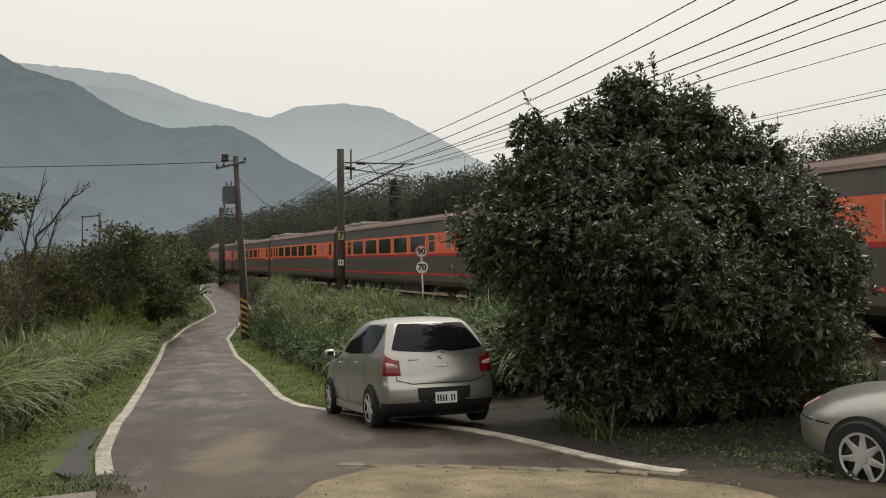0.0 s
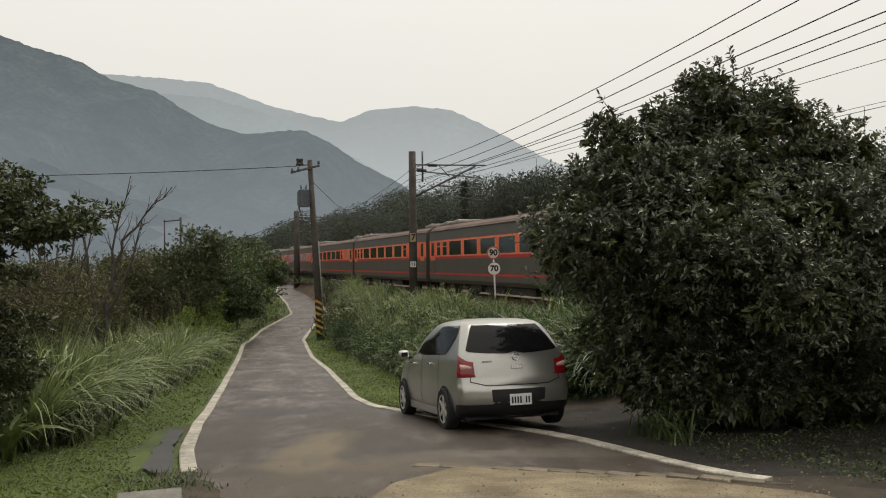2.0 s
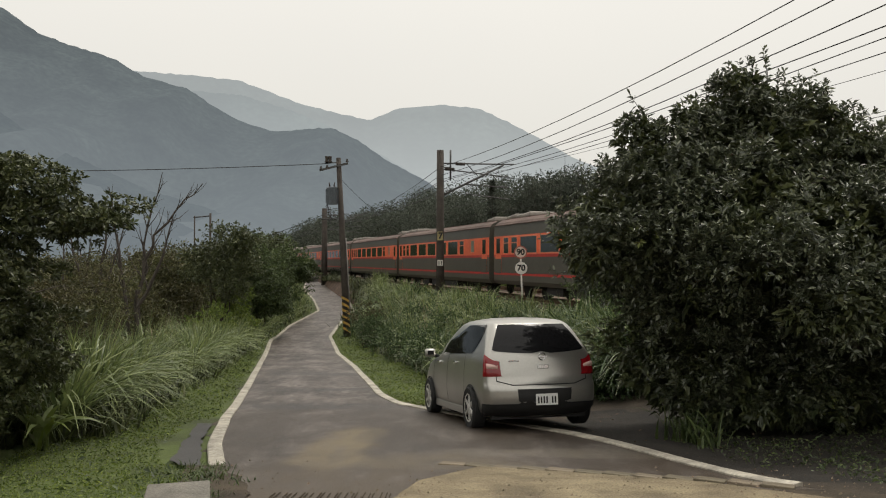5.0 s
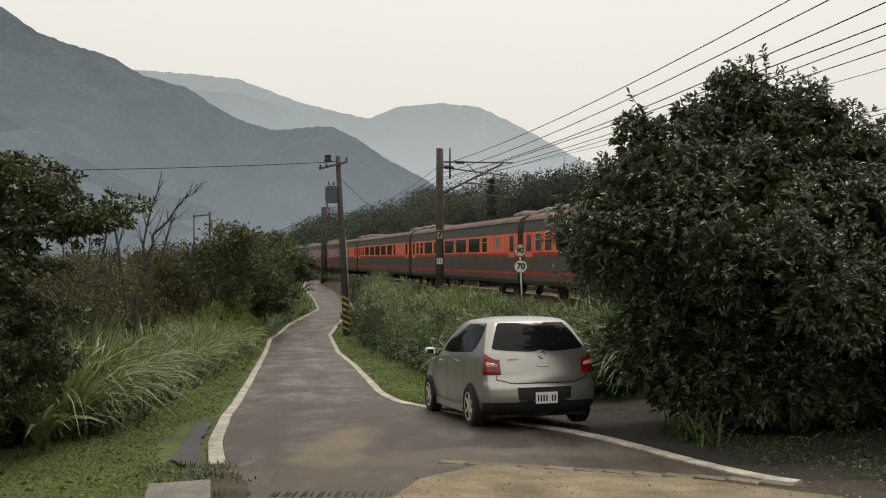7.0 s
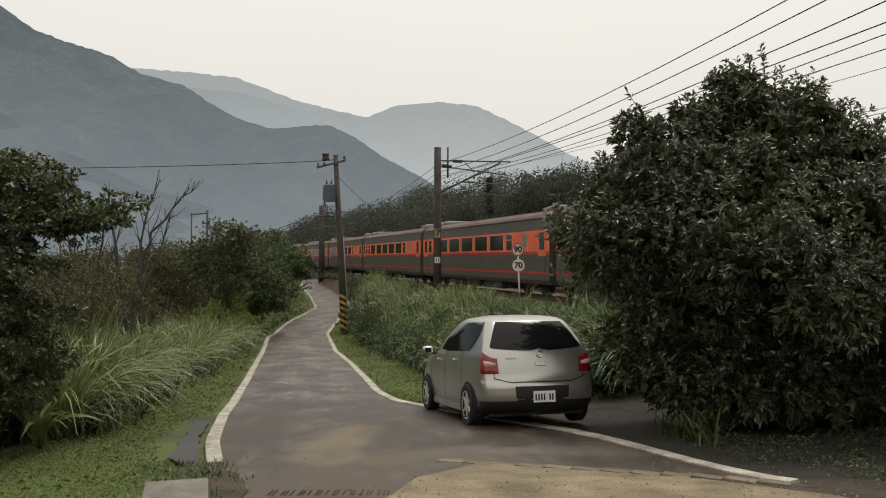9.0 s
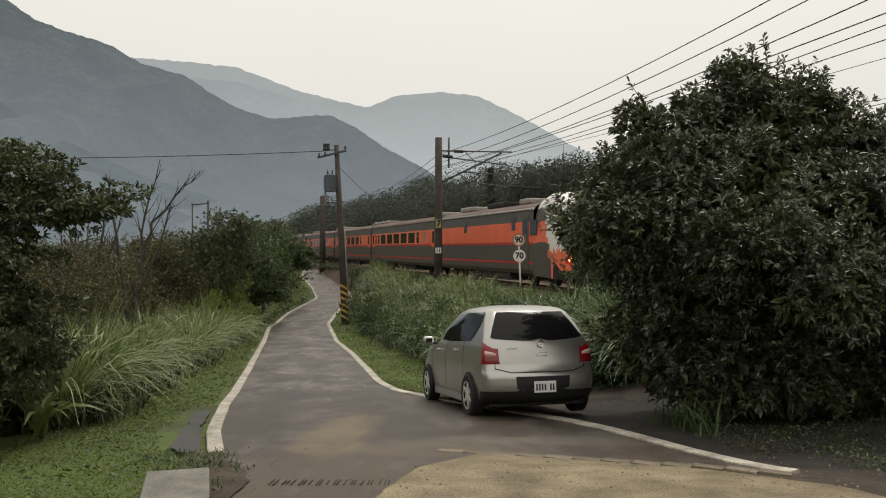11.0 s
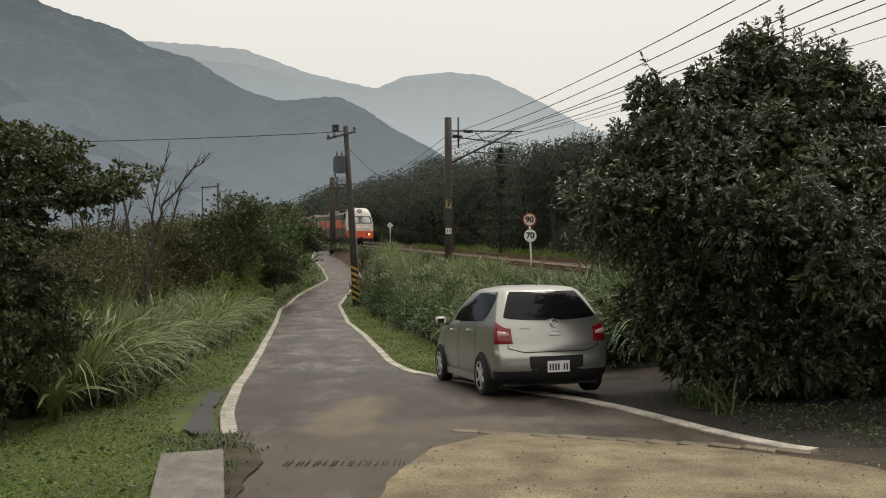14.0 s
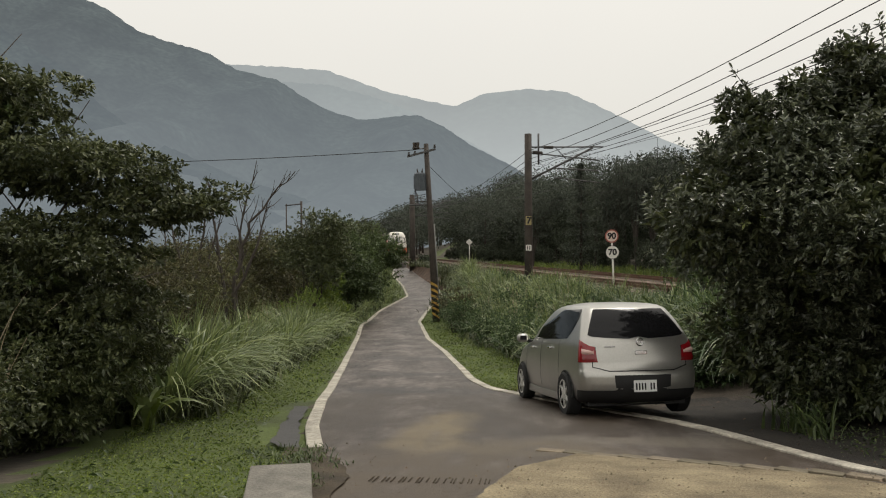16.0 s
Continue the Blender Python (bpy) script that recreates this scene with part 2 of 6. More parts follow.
def disc(bm, c, axis, radius, depth, sides=24, r2=None):
    q = Vector(axis).to_track_quat("Z", "Y").to_matrix().to_4x4()
    bmesh.ops.create_cone(bm, cap_ends=True, segments=sides, radius1=radius, radius2=r2 if r2 is not None else radius,
                          depth=depth, matrix=Matrix.Translation(c) @ q)


def empty(name, m, label, category, group=""):
    e = new(name)
    e.matrix_basis = m
    return tagged(e, label, category, group)


rng = np.random.default_rng(7)


def unit(v):
    return v / (np.linalg.norm(v, axis=-1, keepdims=True) + 1e-9)


def leaf_mesh(name, base, way, length, width, material, parent=None, fold=0.25, droop=0.2, label=""):
    """Folded pointed leaves: base points, growing ways, lengths and widths."""
    n = len(base)
    way = unit(way)
    side = unit(np.cross(way, unit(rng.normal(size=(n, 3)) + np.array([0, 0, 1.2]))))
    up = np.cross(side, way)
    length, width = np.broadcast_to(length, n)[:, None], np.broadcast_to(width, n)[:, None]
    mid = base + way * length * 0.45
    tip = base + way * length - np.array([0, 0, 1.0]) * length * droop
    v = np.stack([base, mid + side * width / 2 + up * width * fold, tip, mid - side * width / 2 + up * width * fold], 1).reshape(-1, 3)
    i = np.arange(n)[:, None] * 4
    f = np.concatenate([i + np.array([[0, 1, 2]]), i + np.array([[0, 2, 3]])], 1).reshape(-1, 3)
    me = bpy.data.meshes.new(name)
    me.vertices.add(len(v))
    me.vertices.foreach_set("co", v.astype(np.float32).ravel())
    me.loops.add(f.size)
    me.loops.foreach_set("vertex_index", f.astype(np.int32).ravel())
    me.polygons.add(len(f))
    me.polygons.foreach_set("loop_start", np.arange(0, f.size, 3, dtype=np.int32))
    me.materials.append(material)
    me.update(calc_edges=True)
    me.validate()
    ob = new(name, me)
    if parent:
        ob.parent = parent
    if label:
        ob["label"] = label
    return ob


def blade_mesh(name, base, lean, height, width, material, parent=None, segs=4, arch=0.5):
    """Arching grass blades: base points, horizontal leanings, heights."""
    n = len(base)
    height, width = np.broadcast_to(height, n), np.broadcast_to(width, n)
    lean3 = np.concatenate([lean, np.zeros((n, 1))], 1)
    side = unit(np.cross(lean3, [0, 0, 1.0]) + rng.normal(size=(n, 3)) * 0.2)
    rows = []
    for k in range(segs + 1):
        t = k / segs
        c = base + lean3 * (height * (0.25 * t + 0.75 * t ** 2.2))[:, None]
        c[:, 2] += height * (t - arch * np.linalg.norm(lean, axis=1) * t ** 3)
        w = (width * (1 - t ** 1.6) * 0.5 + 0.0008)[:, None]
        rows += [c - side * w, c + side * w]
    v = np.stack(rows, 1).reshape(-1, 3)
    m = 2 * (segs + 1)
    i = np.arange(n)[:, None] * m
    f = np.concatenate([i + np.array([[2 * k, 2 * k + 1, 2 * k + 3, 2 * k + 2]]) for k in range(segs)], 1).reshape(-1, 4)
    me = bpy.data.meshes.new(name)
    me.vertices.add(len(v))
    me.vertices.foreach_set("co", v.astype(np.float32).ravel())
    me.loops.add(f.size)
    me.loops.foreach_set("vertex_index", f.astype(np.int32).ravel())
    me.polygons.add(len(f))
    me.polygons.foreach_set("loop_start", np.arange(0, f.size, 4, dtype=np.int32))
    me.materials.append(material)
    me.update(calc_edges=True)
    me.validate()
    ob = new(name, me)
    if parent:
        ob.parent = parent
    return ob


# ---- the lie of the land: x to the right, y along the first stretch of lane ----
def curve(table):
    ys, vs = [r[0] for r in table], [r[1] for r in table]
    return lambda y: np.interp(y, ys, vs)


def eased(table, reach):
    """A curve with its corners rounded over that many metres."""
    ys, vs = [r[0] for r in table], [r[1] for r in table]
    fine = np.arange(ys[0], ys[-1], 0.1)
    w = np.hanning(int(reach / 0.1) | 1)
    h = len(w) // 2
    soft = np.convolve(np.pad(np.interp(fine, ys, vs), h, mode="edge"), w / w.sum(), "valid")
    return lambda y: np.interp(y, fine, soft)


lane_z = eased([(-10, 0), (0, 0), (4, -0.08), (6, -0.23), (8.4, -0.53), (10, -0.65), (12.3, -0.89), (14.8, -1.12), (17.6, -1.3), (25.8, -1.76),
                (33, -2.15), (43, -2.4), (50, -2.3), (62, -2.18), (70, -1.75), (80, -1.28), (87, -0.93), (95, -0.64), (110, -0.4)], 2.0)
lane_left = eased([(-10, -1.6), (6.5, -1.7), (8.35, -2.30), (10.1, -2.82), (13.6, -3.59), (18.7, -4.51), (28.3, -6.29), (40.5, -8.55), (49, -9.23),
                   (62, -9.46), (70, -11.1), (80, -13.6), (87, -14.8), (95, -15.9), (110, -19)], 2.4)
lane_right = eased([(-10, 6), (5.5, 5), (7.1, 2.98), (8.3, 2.68), (9.9, 2.17), (11.3, 1.69), (12, 1.3), (15, -0.29), (15.8, -0.85), (17.5, -1.32), (26, -2.84),
                    (32.5, -4.16), (43, -5.96), (52, -6.5), (62, -6.8), (70, -8.2), (78, -9.9), (87, -12.9), (95, -13.3), (110, -16.3)], 1.4)
DIR = Vector((-0.2785, 0.9604, 0))      # the way the track runs
RIGHT = Vector((0.9604, 0.2785, 0))
TRACK0 = Vector((15.6, 0, -0.1))        # rail top, near track, abreast of the camera


def rail_x(y):
    return 15.6 - 0.29 * y


def on_track(s, off=0.0, z=0.0):
    return TRACK0 + DIR * s + RIGHT * off + Vector((0, 0, z))


def smooth(t):
    t = np.clip(t, 0, 1)
    return t * t * (3 - 2 * t)


def lump(x, y, s, seed=0.0):
    return (np.sin(x / s + seed) * np.cos(y / s * 1.3 + seed * 2) + 0.6 * np.sin(x / s * 2.3 + y / s * 1.7 + seed * 3)) / 1.6


def land(x, y):
    """Height of the ground."""
    x, y = np.asarray(x, float), np.asarray(y, float)
    yc = np.clip(y, -10, 110)
    z, xl, xr, rx = lane_z(yc), lane_left(yc), lane_right(yc), rail_x(y)
    # towards the railway bank on one side
    foot = np.maximum(rx - 4.2, xr + 1.2)
    f = smooth((x - (xr + 1.5)) / np.maximum(foot - (xr + 1.5), 1.0))
    z = z + (-0.62 - z) * f
    # the wooded hill past the railway
    beyond = np.maximum(0, (x - rx - 9) * 0.96)
    z = z + np.where(beyond > 0, 0.16 * beyond * smooth(beyond / 12) * np.exp(-beyond / 260), 0) + smooth(beyond / 15) * lump(x, y, 11) * 0.8
    # gently down into the river flat on the other
    left = np.maximum(0, xl - 1.2 - x)
    z = z - 0.05 * np.minimum(left, 40) + smooth(left / 4) * lump(x, y, 2.7, 1.0) * 0.12
    # rough grass
    off = smooth((xl - 0.4 - x) / 1.5) + smooth((x - xr - 0.4) / 1.5) * (1 - smooth((x - foot + 2) / 2))
    z = z + off * lump(x, y, 0.9, 2.0) * 0.03
    on_lane = smooth((x - xl) / 0.3) * smooth((xr - x) / 0.3)
    return z - 0.06 * on_lane


def lz(x, y):
    return float(land(x, y))


def spread(lo, hi, step, far, grow=1.25):
    c = list(np.arange(lo, hi + step / 2, step))
    d = step
    while c[-1] < far:
        d *= grow
        c.append(c[-1] + d)
    d = step
    while c[0] > -far:
        d *= grow
        c.insert(0, c[0] - d)
    return np.array(c)


def build_ground():
    xs, ys = spread(-24, 24, 0.4, 2500), spread(-6, 100, 0.5, 2600)
    gx, gy = np.meshgrid(xs, ys)
    gz = land(gx, gy)
    far = smooth((np.hypot(gx, gy) - 250) / 200)
    gz = gz * (1 - far) - 2.5 * far
    v = np.stack([gx, gy, gz], -1).reshape(-1, 3)
    w = len(xs)
    f = [(j * w + i, j * w + i + 1, (j + 1) * w + i + 1, (j + 1) * w + i) for j in range(len(ys) - 1) for i in range(w - 1)]
    g = obj("ground", v, f, M_GROUND, smooth=True)
    g.data.materials.append(M_VERGE)
    g.data.materials.append(M_GRAVEL)
    g.data.materials.append(M_SHADED_SOIL)
    cx, cy = (gx[:-1, :-1] + gx[1:, 1:]).ravel() / 2, (gy[:-1, :-1] + gy[1:, 1:]).ravel() / 2
    yc = np.clip(cy, -10, 110)
    jag = 0.35 * lump(cx, cy, 0.8)
    verge = ((cx < lane_left(yc)) & (cx > lane_left(yc) - 2.9 + jag)) | ((cx > lane_right(yc)) & (cx < lane_right(yc) + 2.2 + jag) & (cy > 15.5))
    layby = (cx > lane_right(yc) - 0.5) & (cy + jag > 4) & (cy + jag < 16.5) & (cx < 7.5 + jag)
    # ellipse round the tree's foot: dark soil plus the tree's painted shade
    under_tree = layby & (np.hypot((cx - 4.9) / 3.9, (cy - 11.0) / 3.7) + 0.12 * lump(cx, cy, 0.5) < 1)
    idx = np.where(under_tree, 3, np.where(layby, 2, np.where(verge, 1, 0))).astype(np.int32)
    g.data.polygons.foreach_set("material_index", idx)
    return tagged(g, "rough grassy ground with soil and gravel", "ground", kind="structure")


def strip(name, left, right, y0, y1, step, lift, material, cols=8, crown=0.0):
    ys = np.arange(y0, y1 + step / 2, step)
    v, f = [], []
    for y in ys:
        a, b = float(left(y)), float(right(y))
        for k in range(cols + 1):
            t = k / cols
            v.append((a + (b - a) * t, y, float(lane_z(y)) + lift + crown * (1 - (2 * t - 1) ** 2)))
    w = cols + 1
    for j in range(len(ys) - 1):
        for k in range(cols):
            f.append((j * w + k, j * w + k + 1, (j + 1) * w + k + 1, (j + 1) * w + k))
    return obj(name, v, f, material, smooth=True)


def kerb(name, line, y0, y1, width, step, label):
    """A low white-painted concrete edging along the lane."""
    ys = np.arange(y0, y1 + step / 2, step)
    v, f = [], []
    for i, y in enumerate(ys):
        d = Vector((float(line(y + 0.2)) - float(line(y - 0.2)), 0.4, 0)).normalized()
        n = Vector((d.y, -d.x, 0))
        c = Vector((float(line(y)), y, float(lane_z(y))))
        wob = 0.005 * math.sin(y * 1.3) + 0.003 * math.sin(y * 3.7)
        for o, h in ((-width / 2, -0.15), (-width / 2 + wob, 0.040), (-width / 2 + 0.012 + wob, 0.048), (width / 2 - 0.012 + wob, 0.048), (width / 2 + wob, 0.040), (width / 2, -0.15)):
            v.append(c + n * o + Vector((0, 0, h)))
    for j in range(len(ys) - 1):
        for k in range(5):
            f.append((j * 6 + k, j * 6 + k + 1, (j + 1) * 6 + k + 1, (j + 1) * 6 + k))
    f.append((0, 1, 2, 3, 4, 5))
    m = len(v) - 6
    f.append((m + 5, m + 4, m + 3, m + 2, m + 1, m))
    return tagged(obj(name, v, f, M_KERB), label, "kerb", kind="structure")


build_ground()
tagged(strip("road", lane_left, lane_right, -9.0, 109.5, 0.5, 0.02, M_ASPHALT, 10, 0.02), "narrow worn asphalt lane with sandy stains", "road", kind="structure")
kerb("kerb_left", lane_left, 8.3, 106, 0.17, 0.25, "white-painted concrete edging of the lane")
kerb("kerb_right", lambda y: lane_right(y), 7.1, 106, 0.17, 0.25, "white-painted edging that bends round the lay-by")


# ---- railway ----
def build_track():
    for name, off in (("railway_bed", 2.0),):
        v, f = [], []
        prof = [(-3.7, -3.2), (-3.5, -1.4), (-2.6, -0.22), (-0.9, -0.17), (0.9, -0.17), (2.0, -0.22), (3.1, -0.17), (4.9, -0.17), (6.8, -0.25), (8.2, -1.4)]
        ss = np.arange(-70, 420, 5.0)
        for s in ss:
            for o, h in prof:
                v.append(on_track(s, o, h))
        w = len(prof)
        for j in range(len(ss) - 1):
            for k in range(w - 1):
                f.append((j * w + k, j * w + k + 1, (j + 1) * w + k + 1, (j + 1) * w + k))
        tagged(obj(name, v, f, M_BALLAST), "rust-brown ballast bed of a double railway track", "track bed", kind="structure")
    for off in (0.0, 4.0):
        tr = empty("railway_track", Matrix.Translation(on_track(0, off)), "rusty railway track on concrete sleepers", "railway track", "two parallel tracks")
        for side in (-0.5335, 0.5335):
            v, f = [], []
            prof = [(-0.06, -0.16), (-0.06, -0.145), (-0.012, -0.12), (-0.012, -0.04), (-0.033, -0.03), (-0.033, 0), (0.033, 0), (0.033, -0.03),
                    (0.012, -0.04), (0.012, -0.12), (0.06, -0.145), (0.06, -0.16)]
            for s in (-70, 400):
                for o, h in prof:
                    v.append(DIR * s + RIGHT * (side + o) + Vector((0, 0, h)))
            for k in range(12):
                f.append((k, (k + 1) % 12, 12 + (k + 1) % 12, 12 + k))
            obj("rail", v, f, M_RAIL, tr)
        bm = bmesh.new()
        turn = Matrix.Rotation(math.atan(0.29), 4, "Z")
        box(bm, (0, 0, -0.2), (2.0, 0.22, 0.12), turn)
        first = part("sleeper", bm, M_SLEEPER, tr)
        first.location = DIR * 8
        s = 8.65
        while s < 130:
            c = new("sleeper", first.data)
            c.parent, c.location = tr, DIR * s
            s += 0.65


build_track()

# ---- far mountains, in three veils of mist painted into their materials ----
def ridge(name, dist, crest, thick, material, seed, rough):
    """A mountain slope: crest is (bearing as x over y, height over the eye as z over y) from side to side."""
    us = np.linspace(crest[0][0], crest[-1][0], 260)
    hs = np.interp(us, [c[0] for c in crest], [c[1] for c in crest])
    v, f = [], []
    rows = 26
    for i, (u, h) in enumerate(zip(us, hs)):
        for k in range(rows):
            t = k / (rows - 1)                       # 0 crest, 1 foot
            y = dist - thick * t
            x = u * dist * (1 - 0.05 * t)
            n = noise.noise((u * 9 + seed, t * 2.5, seed)) + 0.5 * noise.noise((u * 28 + seed, t * 7, seed))
            top = h * dist
            gully = abs(noise.noise((u * 7 + t * 1.2 + seed, seed, t)))
            z = 1.6 + top * (1 - t) ** 1.15 + rough * dist * n * (0.07 + t * (1 - t) * 2.2) - rough * dist * gully * 2.5 * t * (1 - t)
            z += 0.0019 * dist * noise.noise((u * 210, t * 40, seed))
            v.append((x, y, z - 14 * t))
    for i in range(len(us) - 1):
        for k in range(rows - 1):
            f.append((i * rows + k, i * rows + k + 1, (i + 1) * rows + k + 1, (i + 1) * rows + k))
    return tagged(obj(name, v, f, material, smooth=True), "hazy blue-grey forested mountain slope", "mountain", kind="structure")


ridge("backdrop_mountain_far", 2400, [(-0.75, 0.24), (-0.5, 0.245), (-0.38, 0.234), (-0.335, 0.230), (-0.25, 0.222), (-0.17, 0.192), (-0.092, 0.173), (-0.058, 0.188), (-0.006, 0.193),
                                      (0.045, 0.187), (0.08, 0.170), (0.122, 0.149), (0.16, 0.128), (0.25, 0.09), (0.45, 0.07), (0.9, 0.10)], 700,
      far_mat("far_painted_mist", (0.54, 0.575, 0.575), 0.84, (0.06, 0.08, 0.07), 0.006), 3.1, 0.022)
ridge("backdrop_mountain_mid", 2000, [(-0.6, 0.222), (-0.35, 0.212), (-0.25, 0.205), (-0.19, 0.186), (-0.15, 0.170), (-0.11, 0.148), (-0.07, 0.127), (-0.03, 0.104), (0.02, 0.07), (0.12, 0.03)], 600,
      far_mat("middle_painted_mist", (0.48, 0.52, 0.525), 0.84, (0.06, 0.08, 0.07), 0.008), 5.7, 0.016)
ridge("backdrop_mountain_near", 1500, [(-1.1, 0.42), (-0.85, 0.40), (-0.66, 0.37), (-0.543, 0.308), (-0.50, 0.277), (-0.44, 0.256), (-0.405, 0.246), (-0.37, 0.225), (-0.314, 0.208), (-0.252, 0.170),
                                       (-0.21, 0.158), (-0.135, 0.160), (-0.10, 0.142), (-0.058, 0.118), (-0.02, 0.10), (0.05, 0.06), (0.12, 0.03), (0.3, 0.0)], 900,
      far_mat("near_painted_mist", (0.268, 0.304, 0.326), 0.58, (0.048, 0.062, 0.056), 0.014), 8.4, 0.06)
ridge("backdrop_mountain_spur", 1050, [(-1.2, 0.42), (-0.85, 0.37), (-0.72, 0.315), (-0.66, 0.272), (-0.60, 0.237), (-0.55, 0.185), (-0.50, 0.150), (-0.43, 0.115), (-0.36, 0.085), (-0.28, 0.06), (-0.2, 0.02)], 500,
      far_mat("spur_painted_mist", (0.235, 0.270, 0.295), 0.56, (0.046, 0.060, 0.052), 0.02), 2.2, 0.05)


# ---- the train ----
M_ORANGE = mat("orange_train_paint", (0.84, 0.165, 0.07), 0.4, 0, 0.14, 0.8, 8, 0.03)
M_GREY = mat("olive_grey_train_paint", (0.088, 0.080, 0.062), 0.45, 0, 0.15, 0.8, 8, 0.03)
M_ROOF = mat("dusty_brown_roof", (0.17, 0.115, 0.095), 0.8, 0, 0.3, 0.7, 6, 0.1)
M_RED = mat("dark_red_stripe", (0.50, 0.03, 0.025), 0.45, 0, 0.15, 1, 8, 0.03)
M_UNDER = mat("sooty_underframe", (0.022, 0.019, 0.017), 0.85, 0, 0.4, 2, 20, 0.3)
M_WHITE = mat("cream_white_paint", (0.72, 0.69, 0.62), 0.4, 0, 0.08, 0.8, 8, 0.03)
M_PANE = glass_mat("dark_tinted_pane", (0.022, 0.026, 0.02), 0.12)
M_PANE2 = glass_mat("frosted_pane", (0.20, 0.23, 0.17), 0.3)
M_SHIELD = glass_mat("grey_windscreen", (0.30, 0.31, 0.29), 0.1)
M_LAMP = glow("red_tail_lamp", (1.0, 0.30, 0.10), 9.0)
M_RIM = mat("pale_orange_window_rim", (0.86, 0.27, 0.15), 0.4, 0, 0.12, 0.8, 8, 0.03)
M_HAZY = mat("dusty_silver_cover", (0.36, 0.33, 0.29), 0.6, 0.2, 0.3, 1.5, 15, 0.1)
CAR_L, LOCO_L, HALF = 20.6, 17.6, 1.45


def extrude(name, prof, y0, y1, material, parent, label=""):
    """Extrudes an open cross-section (x, z) from y0 to y1."""
    v = [(x, y, z) for y in (y0, y1) for x, z in prof]
    n = len(prof)
    f = [(k, k + 1, n + k + 1, n + k) for k in range(n - 1)]
    return obj(name, v, f, material, parent, label, smooth=False)


def side_pane(name, parent, side, y, z0, z1, w, material, frame_mat=None):
    x = side * (HALF + 0.012)
    p = boxed(name, (x, y, (z0 + z1) / 2), (0.02, w, z1 - z0), material, parent)
    if frame_mat:
        bm = bmesh.new()
        for c, s in (((x, y, z0 - 0.03), (0.045, w + 0.12, 0.05)), ((x, y, z1 + 0.03), (0.045, w + 0.12, 0.05)),
                     ((x, y - w / 2 - 0.03, (z0 + z1) / 2), (0.045, 0.05, z1 - z0)), ((x, y + w / 2 + 0.03, (z0 + z1) / 2), (0.045, 0.05, z1 - z0))):
            box(bm, c, s)
        part("window_frame", bm, frame_mat, p)
    return p


def roof_profile():
    return [(-HALF + 0.04, 3.38), (-HALF + 0.16, 3.56), (-1.0, 3.72), (-0.5, 3.8), (0, 3.83), (0.5, 3.8), (1.0, 3.72), (HALF - 0.16, 3.56), (HALF - 0.04, 3.38)]


def bogie(parent, y):
    b = boxed("bogie", (0, y, 0.62), (2.1, 2.9, 0.26), M_UNDER, parent)
    for dy in (-1.05, 1.05):
        for x in (-0.56, 0.56):
            bm = bmesh.new()
            disc(bm, (x, y + dy, 0.43), (1, 0, 0), 0.43, 0.12, 20)
            part("wheel", bm, M_UNDER, b)
    return b


def shell(c, length, ends=True):
    """The shared painted shell of a carriage."""
    h = length / 2
    for s in (-1, 1):
        extrude("lower_panel", [(s * (HALF - 0.12), 0.62), (s * HALF, 0.8), (s * HALF, 1.92)], -h, h, M_GREY, c)
        extrude("waist_stripe", [(s * (HALF + 0.006), 1.06), (s * (HALF + 0.006), 1.16)], -h, h, M_RED, c, "thin dark red line")
        extrude("belt_stripe", [(s * (HALF + 0.006), 1.90), (s * (HALF + 0.006), 2.01)], -h, h, M_RED, c, "thin dark red line")
        extrude("window_band", [(s * HALF, 1.92), (s * HALF, 2.9)], -h, h, M_ORANGE, c, "orange band round the windows")
        extrude("upper_panel", [(s * HALF, 2.9), (s * (HALF - 0.04), 3.4)], -h, h, M_GREY, c)
        extrude("gutter", [(s * (HALF - 0.03), 3.40), (s * (HALF + 0.02), 3.41), (s * (HALF + 0.02), 3.44), (s * (HALF - 0.05), 3.46)], -h, h, M_ROOF, c)
    extrude("roof", roof_profile(), -h, h, M_ROOF, c, "dusty brown roof")
    extrude("floor_pan", [(-HALF + 0.12, 0.64), (HALF - 0.12, 0.64)], -h, h, M_UNDER, c)
    for y in (-h, h):
        if ends or y > 0:
            prof = [(-HALF + 0.12, 0.62), (-HALF, 0.8), (-HALF, 2.9)] + roof_profile() + [(HALF, 2.9), (HALF, 0.8), (HALF - 0.12, 0.62)]
            obj("end_wall", [(x, y, z) for x, z in prof], [tuple(range(len(prof)))], M_GREY, c)


